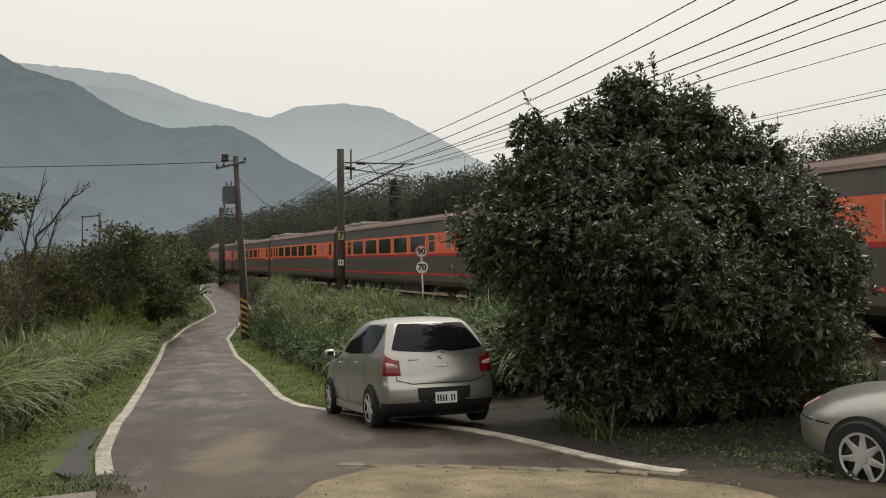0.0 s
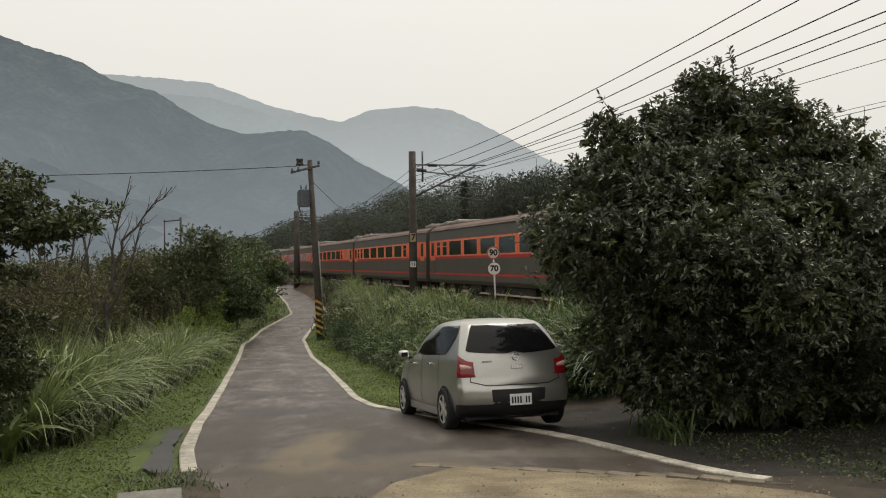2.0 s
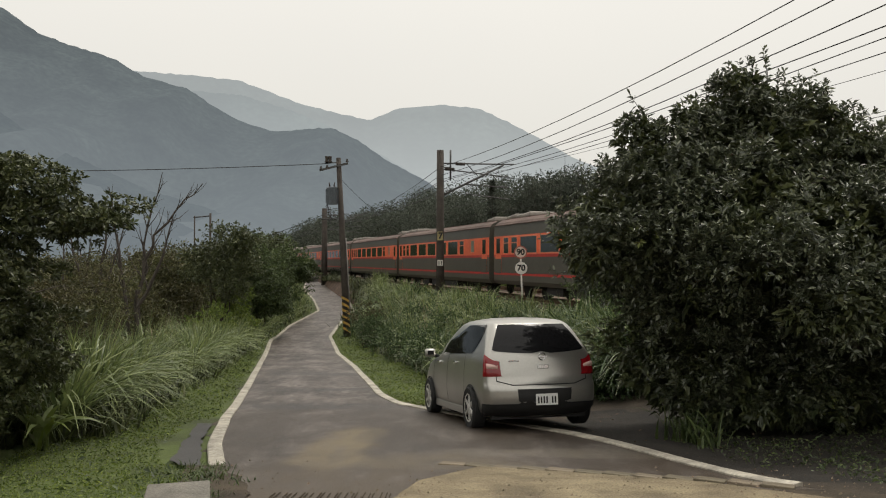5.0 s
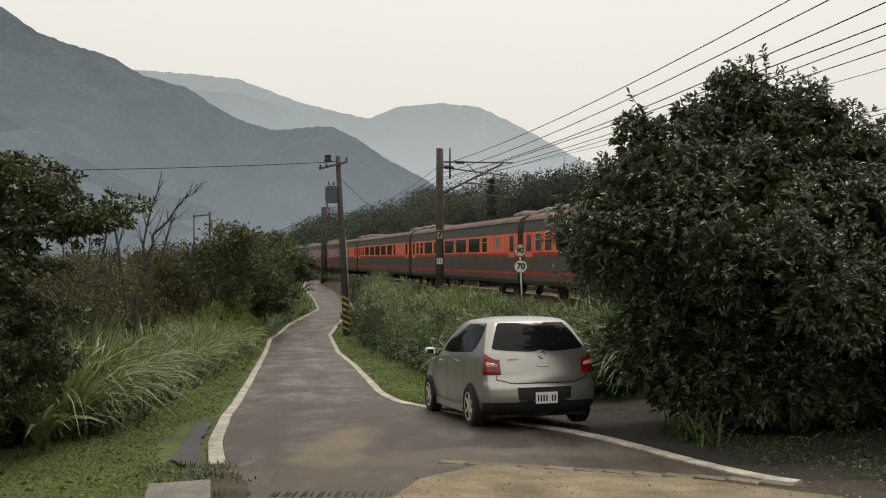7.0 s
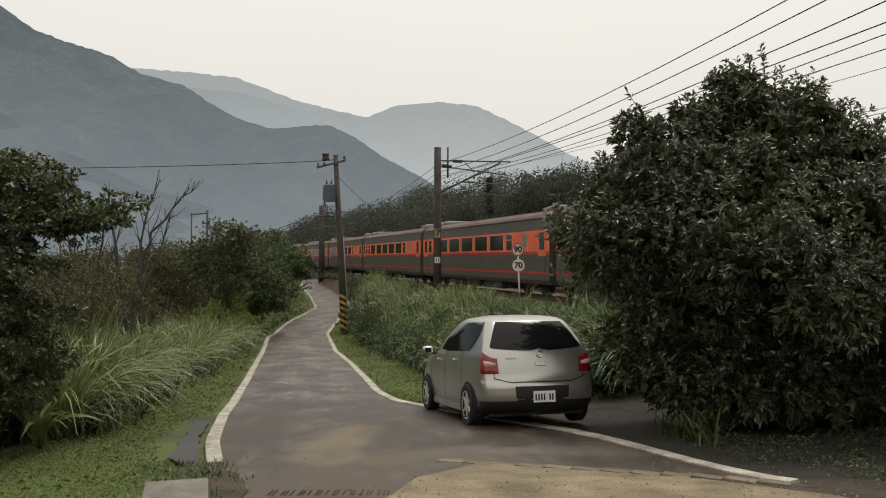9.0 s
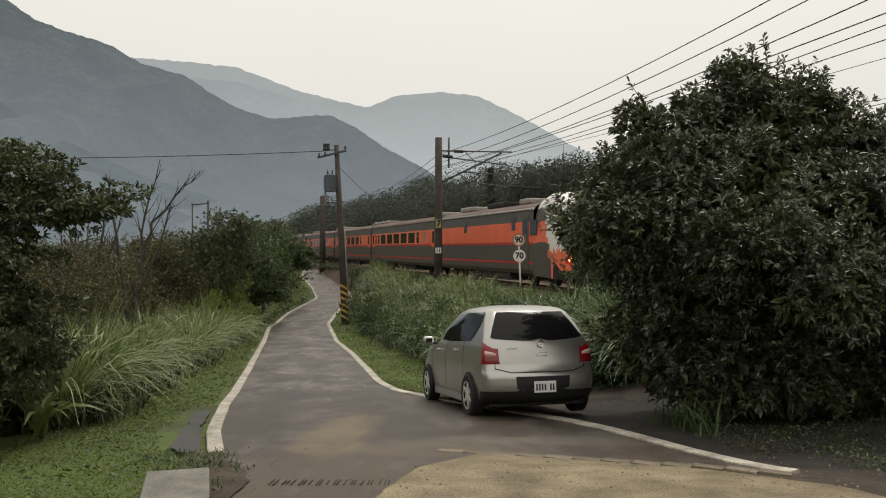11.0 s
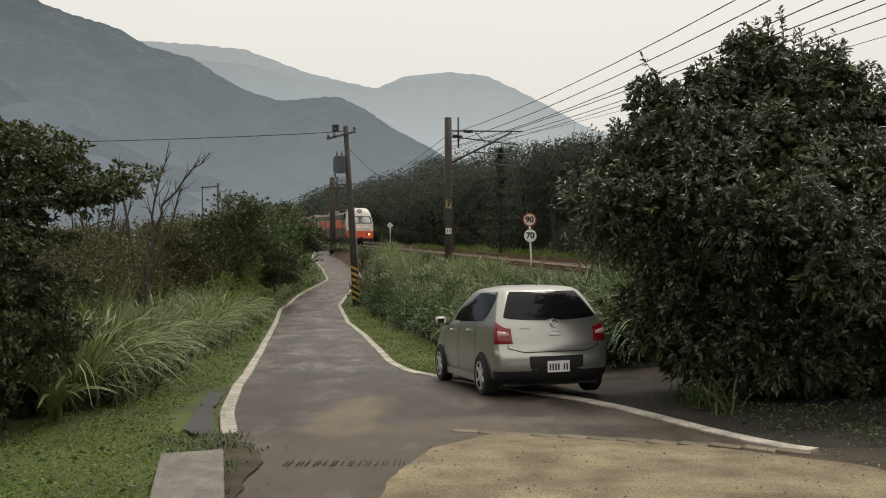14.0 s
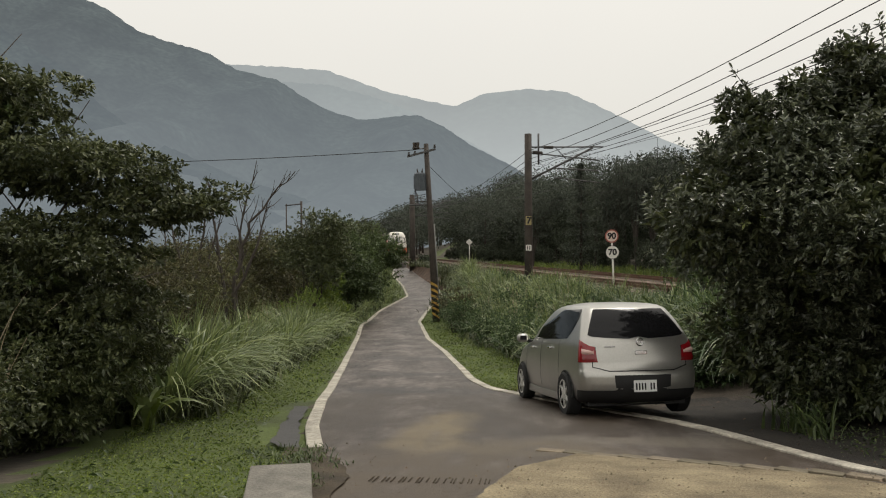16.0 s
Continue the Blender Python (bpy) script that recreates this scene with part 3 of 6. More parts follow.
def carriage():
    c = empty("carriage", Matrix.Identity(4), "orange and grey express carriage with tinted windows", "train carriage", "carriages of the passing train")
    L = CAR_L - 0.7
    shell(c, L)
    for s in (-1, 1):
        for k in range(5):
            side_pane("window", c, s, -3.75 + k * 2.3, 2.09, 2.80, 1.86, M_PANE, M_RIM)
        for y, w in ((8.2, 0.62), (7.15, 0.7), (-5.45, 0.72)):
            side_pane("narrow_window", c, s, y, 2.09, 2.80, w, M_PANE, M_RIM)
            boxed("sliding_bar", (s * (HALF + 0.024), y, 2.56), (0.02, w, 0.035), M_RIM, c)
        side_pane("frosted_window", c, s, -7.35, 2.2, 2.78, 0.5, M_PANE2, M_RIM)
        for y in (-9.2, 9.3):
            d = boxed("door", (s * (HALF - 0.004), y, 2.02), (0.03, 0.8, 1.76), M_ORANGE, c, "orange folding door")
            boxed("door_pane", (s * (HALF + 0.016), y, 2.44), (0.02, 0.46, 0.72), M_PANE, d)
            boxed("door_base", (s * (HALF + 0.014), y, 1.48), (0.02, 0.8, 0.68), M_GREY, d)
    for y in (-6.6, 6.6):
        bogie(c, y)
    for y, l in ((-2.5, 2.6), (0.6, 2.2), (3.2, 1.6)):
        boxed("equipment_box", (0, y, 0.45), (2.4, l, 0.36), M_UNDER, c)
    for y, l in ((-8.7, 1.3), (7.4, 1.7), (9.0, 1.2)):
        bm = bmesh.new()
        box(bm, (0, y, 3.86), (1.9, l, 0.24), bevel=0.08)
        for v in bm.verts:
            v.co.z -= 0.10 * (v.co.y - y + l / 2) / l * (v.co.z > 3.86)
        part("roof_unit", bm, M_HAZY, c, "dusty silver air-conditioning cover")
    for x in (-0.9, -0.45, 0.45, 0.9):
        boxed("roof_rib", (x, 0, 3.79 - 0.06 * abs(x)), (0.05, L - 0.4, 0.05), M_ROOF, c)
    boxed("gangway", (0, L / 2 + 0.35, 2.0), (1.3, 0.7, 2.2), M_UNDER, c, "black rubber gangway")
    return c


NOSE = 2.6


def loco_nose(c, y0):
    """The rounded white cab end towards -y: sections from the tip back to the shell."""
    secs = []
    n = 56
    deps = [0.0, 0.05, 0.12, 0.22, 0.34, 0.48, 0.64, 0.82, 1.0, 1.2, 1.4, 1.6, 1.8, 2.0, 2.3, NOSE]
    top_at = curve([(0.0, 1.95), (0.12, 2.62), (0.22, 3.0), (0.40, 3.45), (0.56, 3.70), (0.75, 3.88), (1.0, 4.03), (1.4, 4.10), (1.8, 4.10), (NOSE, 3.92)])
    half_at = curve([(0.0, 1.30), (0.05, 1.36), (0.12, 1.40), (0.34, 1.45), (0.64, 1.47), (1.2, 1.475), (NOSE, HALF + 0.005)])
    for d in deps:
        zt, hw, zb = float(top_at(d)), float(half_at(d)), 0.58 - 0.1 * (1 - d / NOSE)
        ring = []
        for k in range(n + 1):
            a = math.pi * k / n
            ca, sa = math.cos(a), math.sin(a)
            x = -hw * abs(ca) ** 0.36 * (1 if ca > 0 else -1)
            x *= 1 - 0.05 * smooth((zb + (zt - zb) * abs(sa) ** 0.5 - 2.0) / 2.0)
            ring.append((x, y0 - NOSE + d, zb + (zt - zb) * abs(sa) ** 0.5))
        secs.append(ring)
    v = [p for r in secs for p in r]
    w = n + 1
    f = [(j * w + k, j * w + k + 1, (j + 1) * w + k + 1, (j + 1) * w + k) for j in range(len(secs) - 1) for k in range(n)]
    # the flat front, in bars from side to side
    f += [(k, k + 1, n - k - 1, n - k) for k in range(n // 2 - 1)]
    nose = obj("cab_end", v, f, M_WHITE, c, "rounded white cab end", smooth=True)
    for p in nose.data.polygons[(len(deps) - 1) * n:]:
        p.use_smooth = False
    for m in (M_ORANGE, M_GREY, M_UNDER):
        nose.data.materials.append(m)
    for p in nose.data.polygons:
        z, d = p.center.z, p.center.y - (y0 - NOSE)
        if z < 0.86:
            p.material_index = 3 if d < 0.5 else 2
        elif z < 1.66:
            p.material_index = 1 if d < 1.1 - 0.5 * (1.66 - z) else 2
        elif d > 0.85 + 0.42 * (z - 1.66):
            p.material_index = 0 if z > 3.45 else (2 if z > 2.9 or z < 1.92 else 1)
    tip = y0 - NOSE
    slope = lambda z: tip + float(np.interp(z, [1.95, 2.62, 3.0, 3.45], [0.0, 0.12, 0.22, 0.40]))
    for s in (-1, 1):
        q = [(s * 0.05, slope(2.45) - 0.03, 2.45), (s * 1.22, slope(2.45) + 0.03, 2.45), (s * 1.12, slope(3.16) + 0.03, 3.16), (s * 0.05, slope(3.18) - 0.03, 3.18)]
        back = [(x, y + 0.05, z) for x, y, z in q]
        a = obj("windscreen", q + back, [(0, 1, 2, 3), (7, 6, 5, 4), (0, 4, 5, 1), (1, 5, 6, 2), (2, 6, 7, 3), (3, 7, 4, 0)], M_SHIELD, c, "grey reflecting windscreen")
        bm = bmesh.new()
        cs = [Vector(x) for x in q]
        for p, r in zip(cs, cs[1:] + cs[:1]):
            tube(bm, [p, r], 0.035, 6)
        part("rubber_seal", bm, M_UNDER, a)
        rod("wiper", [(s * 0.7, slope(2.45) - 0.07, 2.40), (s * 0.25, slope(2.95) - 0.07, 2.98)], 0.015, M_UNDER, c)
        lamp = bmesh.new()
        disc(lamp, (s * 0.92, tip - 0.03, 1.27), (0, 1, 0), 0.085, 0.08, 16)
        part("tail_lamp", lamp, M_LAMP, c, "lit red tail lamp")
        bm = bmesh.new()
        box(bm, (s * 0.88, tip - 0.005, 1.27), (0.52, 0.04, 0.29), bevel=0.015)
        part("lamp_bezel", bm, M_RED, c)
        rod("handrail", [(s * 1.0, tip - 0.05, 1.95), (s * 1.0, tip - 0.08, 1.86), (s * 0.5, tip - 0.08, 1.86), (s * 0.5, tip - 0.05, 1.95)], 0.018, M_GREY, c)
        boxed("socket", (s * 0.2, tip - 0.02, 1.28), (0.12, 0.05, 0.1), M_RED, c)
    boxed("coupler", (0, tip - 0.15, 0.80), (0.42, 0.5, 0.36), M_UNDER, c, bevel=0.04)
    bm = bmesh.new()
    disc(bm, (0, tip + 0.64, 3.76), (0, 1, -0.75), 0.24, 0.1, 20)
    ring = part("headlamp_ring", bm, M_GREY, c)
    ring.scale.x = 1.25
    bm = bmesh.new()
    disc(bm, (0, tip + 0.61, 3.775), (0, 1, -0.75), 0.17, 0.1, 20)
    part("headlamp", bm, M_SHIELD, ring)
    return nose


def loco():
    c = empty("locomotive", Matrix.Identity(4), "orange and grey push-pull locomotive with a white cab end", "locomotive")
    L = LOCO_L - 0.35
    h = L / 2
    shell(c, L - NOSE, ends=False)
    for o in list(c.children):
        o.location.y = NOSE / 2
    loco_nose(c, -h + NOSE)
    for s in (-1, 1):
        d = boxed("cab_door", (s * (HALF + 0.008), -h + 3.45, 2.0), (0.03, 0.72, 2.3), M_GREY, c, "grey cab door")
        boxed("door_pane", (s * (HALF + 0.026), -h + 3.45, 2.72), (0.02, 0.42, 0.6), M_PANE, d)
        side_pane("cab_window", c, s, -h + 2.55, 2.3, 2.95, 0.75, M_PANE)
        side_pane("side_window", c, s, -h + 4.9, 2.55, 3.15, 0.42, M_PANE)
        side_pane("side_window", c, s, 3.4, 2.55, 3.15, 0.42, M_PANE)
        boxed("louvre", (s * (HALF + 0.004), 1.0, 2.45), (0.03, 7.0, 0.5), M_ORANGE, c)
        boxed("roof_edge", (s * (HALF - 0.02), NOSE / 2, 3.45), (0.08, L - NOSE, 0.09), M_WHITE, c, "cream roof edge")
    for y in (-5.2, 5.2):
        bogie(c, y)
    boxed("equipment_box", (0, 0, 0.5), (2.5, 5.4, 0.5), M_UNDER, c)
    for y, l, m in ((-3.2, 1.2, M_HAZY), (0.6, 2.6, M_UNDER), (5.5, 2.2, M_HAZY)):
        bm = bmesh.new()
        box(bm, (0, y, 3.92), (1.5, l, 0.26), bevel=0.07)
        part("roof_unit", bm, m, c)
    pan = rod("pantograph", [(0, -1.4, 3.8), (0, -0.5, 4.35), (0, -1.5, 4.7)], 0.04, M_UNDER, c, "folded pantograph")
    rod("pan_head", [(-0.8, -1.5, 4.7), (0.8, -1.5, 4.7)], 0.05, M_UNDER, pan)
    return c


def tail_at(t):
    """Way along the track of the train's rear nose."""
    return -170.56 + 18.379 * t + 0.021 * t * t


FACE = Matrix.Rotation(math.atan(0.29), 4, "Z")
train = []
first_car, tail_loco = carriage(), loco()
train.append((tail_loco, LOCO_L / 2))
train.append((first_car, LOCO_L + CAR_L / 2))
for k in range(1, 13):
    train.append((copy_thing(first_car, Matrix.Identity(4)), LOCO_L + CAR_L * (k + 0.5)))


def run_train():
    for ob, back in train:
        rows = []
        for k in range(0, 33):
            t = k * 0.5
            p = on_track(tail_at(t) + back)
            rows.append((t, Matrix.Translation(p) @ FACE))
        walk(ob, rows)


# ---- parked cars ----
M_SILVER = mat("silver_car_paint", (0.50, 0.488, 0.455), 0.28, 0.8, 0.08, 1.5, 60, 0.0)
M_TINT = mat("black_tinted_glass", (0.010, 0.010, 0.011), 0.06, 0, 0.2, 0.7, 3, 0, spec=0.28)
M_RUBBER = mat("tyre_rubber", (0.018, 0.018, 0.018), 0.8, 0, 0.3, 6, 50, 0.2)
M_BLACK = mat("black_plastic", (0.014, 0.014, 0.014), 0.65, 0, 0.2, 6, 50, 0.1)
M_ALLOY = mat("alloy_rim", (0.62, 0.61, 0.58), 0.35, 0.35, 0.1, 6, 50, 0.0)
M_REDLENS = mat("red_lamp_lens", (0.24, 0.008, 0.012), 0.12, 0, 0.15, 5, 40, 0.0, spec=0.7)
M_CLEAR = mat("pale_lamp_lens", (0.62, 0.40, 0.36), 0.12, 0, 0.1, 8, 40, 0.0, spec=0.7)
M_CHROME = mat("chrome", (0.7, 0.7, 0.7), 0.12, 1.0, 0.05, 6, 50, 0.0)
M_PLATE = mat("number_plate_white", (0.78, 0.78, 0.76), 0.4, 0, 0.05, 6, 50, 0.0)


class Shape:
    """A car body as plan outlines stacked in z. Local axes: y forward from the rear, x to the right."""

    def __init__(self, rear, front, half, rr, rf):
        self.rear, self.front, self.half, self.rr, self.rf = curve(rear), curve(front), curve(half), curve(rr), curve(rf)

    def at(self, z, k):
        """k: 0 rear middle, 1..2 rear corner, 2..3 side, 3..4 front corner, 5 front middle; negative: right side."""
        s = -1 if k >= 0 else 1
        k = abs(k)
        yr, yf, hw, a, b = (float(c(z)) for c in (self.rear, self.front, self.half, self.rr, self.rf))
        bow = 0.10
        if k <= 1:
            x, y = (hw - a) * k, yr - bow * (1 - k * k * 0.9)
        elif k <= 2:
            t = (k - 1) * math.pi / 2
            x, y = hw - a + a * math.sin(t), yr + a - (a + bow * 0.1) * math.cos(t)
        elif k <= 3:
            t = k - 2
            x, y = hw + 0.035 * math.sin(math.pi * t), yr + a + (yf - b - yr - a) * t
        elif k <= 4:
            t = (k - 3) * math.pi / 2
            x, y = hw - b + b * math.cos(t), yf - b + b * math.sin(t)
        else:
            x, y = (hw - b) * (5 - k), yf + 0.12 * (1 - (5 - k) ** 2)
        return Vector((s * x, y, z))

    def normal(self, z, k):
        e = 0.01
        kk = k if abs(k) > 0.02 else 0.02
        du = self.at(z, kk + e) - self.at(z, kk - e)
        dv = self.at(z + e, kk) - self.at(z - e, kk)
        n = du.cross(dv)
        if n.length < 1e-9:
            return Vector((0, 0, 1))
        n.normalize()
        c = self.at(z, kk) - Vector((0, (self.rear(z) + self.front(z)) / 2, z - 0.3))
        return n if n.dot(c) > 0 else -n

    def patch(self, name, z0, z1, k0, k1, off, material, parent, label="", nz=6, nk=10, shape=None, slant=0.0):
        """A piece of the surface, lifted by off. shape(tk) gives the lower and upper z where it is not straight."""
        v, f = [], []
        for j in range(nz + 1):
            for i in range(nk + 1):
                tk = i / nk
                k = (k0 + (k1 - k0) * tk) * (1 - slant * j / nz)
                a, b = shape(tk) if shape else (z0, z1)
                z = a + (b - a) * j / nz
                edge = min(i, nk - i, j, nz - j) > 0
                v.append(self.at(z, k) + self.normal(z, k) * (off if edge else off * 0.3))
        w = nk + 1
        for j in range(nz):
            for i in range(nk):
                f.append((j * w + i, j * w + i + 1, (j + 1) * w + i + 1, (j + 1) * w + i))
        return obj(name, v, f, material, parent, label, smooth=True)

    def hull(self, name, zs, material, parent, label=""):
        ks = [0, .25, .5, .75, .9, 1, 1.2, 1.4, 1.6, 1.8, 2, 2.1, 2.3, 2.5, 2.7, 2.9, 3, 3.2, 3.4, 3.6, 3.8, 4, 4.3, 4.6, 5]
        ks = ks + [-k for k in ks[::-1][1:-1]]
        w = len(ks)
        v = [self.at(z, k) for z in zs for k in ks]
        f = [(j * w + i, j * w + (i + 1) % w, (j + 1) * w + (i + 1) % w, (j + 1) * w + i) for j in range(len(zs) - 1) for i in range(w)]
        f.append(tuple(range(w))[::-1])
        f.append(tuple((len(zs) - 1) * w + i for i in range(w)))
        ob = obj(name, v, f, material, parent, label, smooth=True)
        return ob


def car_wheel(parent, x, y, r, rim):
    s = 1 if x > 0 else -1
    bm = bmesh.new()
    prof = [(-0.09, r * 0.66), (-0.1, r * 0.93), (-0.075, r), (0.075, r), (0.1, r * 0.93), (0.09, r * 0.66)]
    n = 28
    rings = [[bm.verts.new((x + s * a, y + q * math.cos(2 * math.pi * i / n), r + q * math.sin(2 * math.pi * i / n))) for i in range(n)] for a, q in prof]
    for a, b in zip(rings, rings[1:]):
        for i in range(n):
            bm.faces.new((a[i], a[(i + 1) % n], b[(i + 1) % n], b[i]))
    bm.faces.new(rings[0])
    wheel = part("wheel", bm, M_RUBBER, parent, "black tyre on an alloy rim")
    bm = bmesh.new()
    disc(bm, (x + s * 0.02, y, r), (1, 0, 0), r * 0.67, 0.03, 24)
    part("wheel_well", bm, M_BLACK, wheel)
    bm = bmesh.new()
    for i in range(rim):
        a = 2 * math.pi * i / rim
        m = Matrix.Translation((x + s * 0.075, y, r)) @ Matrix.Rotation(a, 4, "X")
        for d in (-0.025, 0.025):
            box(bm, (0, d, r * 0.36), (0.03, 0.042, r * 0.6), m @ Matrix.Rotation(d * 6, 4, "X"), 0.008)
    disc(bm, (x + s * 0.08, y, r), (1, 0, 0), r * 0.16, 0.04, 16)
    for q0, q1 in ((r * 0.61, r * 0.68),):
        a = [bm.verts.new((x + s * 0.092, y + q0 * math.cos(2 * math.pi * i / n), r + q0 * math.sin(2 * math.pi * i / n))) for i in range(n)]
        b = [bm.verts.new((x + s * 0.097, y + q1 * math.cos(2 * math.pi * i / n), r + q1 * math.sin(2 * math.pi * i / n))) for i in range(n)]
        for i in range(n):
            bm.faces.new((a[i], a[(i + 1) % n], b[(i + 1) % n], b[i]))
    part("rim", bm, M_ALLOY, wheel, "spoked alloy rim")
    return wheel


def arch(parent, x, y, r):
    """The dark wheel opening with its raised lip."""
    s = 1 if x > 0 else -1
    bm = bmesh.new()
    n = 20
    inner = [bm.verts.new((x, y + r * math.cos(math.pi * i / n), 0.28 + r * math.sin(math.pi * i / n) * 1.03)) for i in range(n + 1)]
    bm.faces.new(inner)
    a = part("wheel_opening", bm, M_BLACK, parent)
    bm = bmesh.new()
    tube(bm, [(x - s * 0.012, y + r * 1.04 * math.cos(math.pi * i / n), 0.28 + r * math.sin(math.pi * i / n) * 1.05) for i in range(n + 1)], 0.008, 6)
    part("arch_lip", bm, M_BLACK, parent)
    return a


def hatchback(m):
    c = empty("hatchback_car", m, "silver five-door hatchback parked half on the lane", "car")
    sh = Shape(rear=[(0.2, 0.22), (0.3, 0.06), (0.42, 0.0), (0.62, 0.0), (0.70, 0.06), (0.9, 0.09), (1.05, 0.12), (1.15, 0.17), (1.35, 0.32), (1.5, 0.46), (1.56, 0.62), (1.6, 0.95), (1.615, 1.3)],
               front=[(0.2, 4.0), (0.3, 4.12), (0.55, 4.15), (0.7, 4.08), (0.85, 3.9), (0.95, 3.55), (1.02, 3.15), (1.1, 2.98), (1.3, 2.62), (1.5, 2.2), (1.56, 1.98), (1.6, 1.7), (1.615, 1.5)],
               half=[(0.2, 0.76), (0.3, 0.82), (0.5, 0.845), (0.8, 0.835), (1.0, 0.81), (1.1, 0.78), (1.3, 0.71), (1.48, 0.635), (1.55, 0.58), (1.59, 0.47), (1.615, 0.25)],
               rr=[(0.2, 0.24), (0.6, 0.2), (0.8, 0.14), (1.1, 0.12), (1.5, 0.14), (1.615, 0.1)],
               rf=[(0.2, 0.5), (0.8, 0.55), (1.0, 0.5), (1.2, 0.3), (1.5, 0.25), (1.615, 0.1)])
    zs = [0.2, 0.25, 0.3, 0.36, 0.42, 0.5, 0.56, 0.62, 0.66, 0.70, 0.78, 0.85, 0.9, 0.95, 1.0, 1.05, 1.1, 1.15, 1.22, 1.3, 1.37, 1.44, 1.5, 1.53, 1.56, 1.58, 1.6, 1.61, 1.615]
    sh.hull("body", zs, M_SILVER, c, "silver painted body shell")
    dip = lambda tk: (1.145 - 0.06 * (1 - (2 * tk - 1) ** 2) + 0.03 * max(0, 1 - abs(2 * tk - 1) * 6), 1.50)
    sh.patch("rear_window", 0, 0, 1.25, -1.25, 0.008, M_TINT, c, "black tinted rear window", 8, 24, dip, 0.12)
    for s in (1, -1):
        sh.patch("side_window", 0, 0, s * 1.97, s * 2.96, 0.008, M_TINT, c, "black tinted side windows", 8, 20,
                 lambda tk: (1.10 - 0.05 * tk + 0.36 * max(0, 0.24 - tk) / 0.24, 1.505 - 0.24 * max(0, tk - 0.62) / 0.38))
        t = sh.patch("tail_lamp", 0, 0, s * 0.86, s * 1.80, 0.014, M_REDLENS, c, "red tail lamp with a pale indicator", 8, 12,
                     lambda tk: (0.775, 0.985 + 0.10 * tk), -0.04)
        sh.patch("indicator", 0, 0, s * 0.93, s * 1.55, 0.034, M_CLEAR, t, "pale indicator lens", 3, 8, lambda tk: (0.88, 0.935 + 0.03 * tk))
        for y, z in ((2.58, 0.92), (1.52, 0.94)):
            k = s * (2 + (y - 0.3) / (3.2))
            p = sh.at(z, k)
            bm = bmesh.new()
            box(bm, (p.x * 1.015, y, z), (0.05, 0.17, 0.035), bevel=0.012)
            part("door_handle", bm, M_CHROME, c, "bright door handle")
        for y in (1.05, 2.05, 3.05):
            q = []
            for z in np.linspace(0.33, 1.10, 9):
                k = s * (2 + (y - float(sh.rear(z)) - float(sh.rr(z))) / (float(sh.front(z)) - float(sh.rf(z)) - float(sh.rear(z)) - float(sh.rr(z))))
                q.append(sh.at(float(z), k) + Vector((-s * 0.002, 0, 0)))
            rod("door_gap", q, 0.002, M_BLACK, c, sides=5)
        bm = bmesh.new()
        box(bm, (-s * 0.93, 3.0, 1.06), (0.19, 0.1, 0.14), bevel=0.045)
        mir = part("wing_mirror", bm, M_SILVER, c, "silver wing mirror", True)
        boxed("mirror_glass", (-s * 0.93, 2.945, 1.06), (0.11, 0.01, 0.07), M_TINT, mir)
        rod("mirror_arm", [(-s * 0.77, 3.05, 1.0), (-s * 0.88, 3.02, 1.03)], 0.03, M_BLACK, mir)
        for y in (0.72, 3.32):
            arch(c, -s * 0.876, y, 0.338)
            car_wheel(c, -s * 0.804, y, 0.305, 6)
        boxed("sill", (-s * 0.80, 2.0, 0.23), (0.1, 1.9, 0.12), M_SILVER, c, bevel=0.02)
    low = sh.patch("lower_valance", 0.22, 0.40, 2.0, -2.0, 0.02, M_BLACK, c, "black lower bumper", 3, 26)
    sh.patch("plate_recess", 0.38, 0.60, 0.62, -0.62, 0.012, M_BLACK, c, "black recess round the plate", 3, 12)
    plate = boxed("number_plate", (0.0, -0.135, 0.455), (0.32, 0.012, 0.155), M_PLATE, c, "white number plate with dark bars")
    for i in range(7):
        if i != 4:
            boxed("plate_bar", (-0.125 + i * 0.041, -0.1425, 0.45), (0.022, 0.004, 0.09), M_BLACK, plate)
    # tailgate seams, emblem and handle
    for z in (0.655,):
        rod("tailgate_gap", [sh.at(0.655 + 0.06 * max(0, abs(k) - 0.7) / 0.3, k) + Vector((0, -0.002, 0)) for k in np.linspace(1.0, -1.0, 21)], 0.007, M_BLACK, c, sides=5)
    for s in (1, -1):
        rod("tailgate_edge", [sh.at(float(z), s * (1.0 - 0.12 * math.sin((z - 0.70) * 4))) + Vector((0, -0.002, 0)) for z in np.linspace(0.71, 0.98, 7)], 0.006, M_BLACK, c, sides=5)
    bm = bmesh.new()
    p = sh.at(1.04, 0.001)
    for k in range(18):
        a, b = 2 * math.pi * k / 18, 2 * math.pi * (k + 1) / 18
        tube(bm, [(0.05 * math.cos(a), p.y - 0.012, 1.04 + 0.05 * math.sin(a)), (0.05 * math.cos(b), p.y - 0.012, 1.04 + 0.05 * math.sin(b))], 0.008, 6)
    box(bm, (0, p.y - 0.012, 1.04), (0.12, 0.012, 0.022))
    part("emblem", bm, M_CHROME, c, "chrome ring emblem")
    boxed("tailgate_handle", (0, sh.at(0.90, 0.001).y - 0.004, 0.90), (0.17, 0.02, 0.055), M_CHROME, c, bevel=0.008)
    boxed("badge", (-0.42, sh.at(0.99, 0.5).y - 0.002, 0.985), (0.15, 0.008, 0.018), M_CHROME, c)
    rod("antenna", [(0, 2.0, 1.61), (0, 1.9, 1.70)], 0.006, M_BLACK, c)
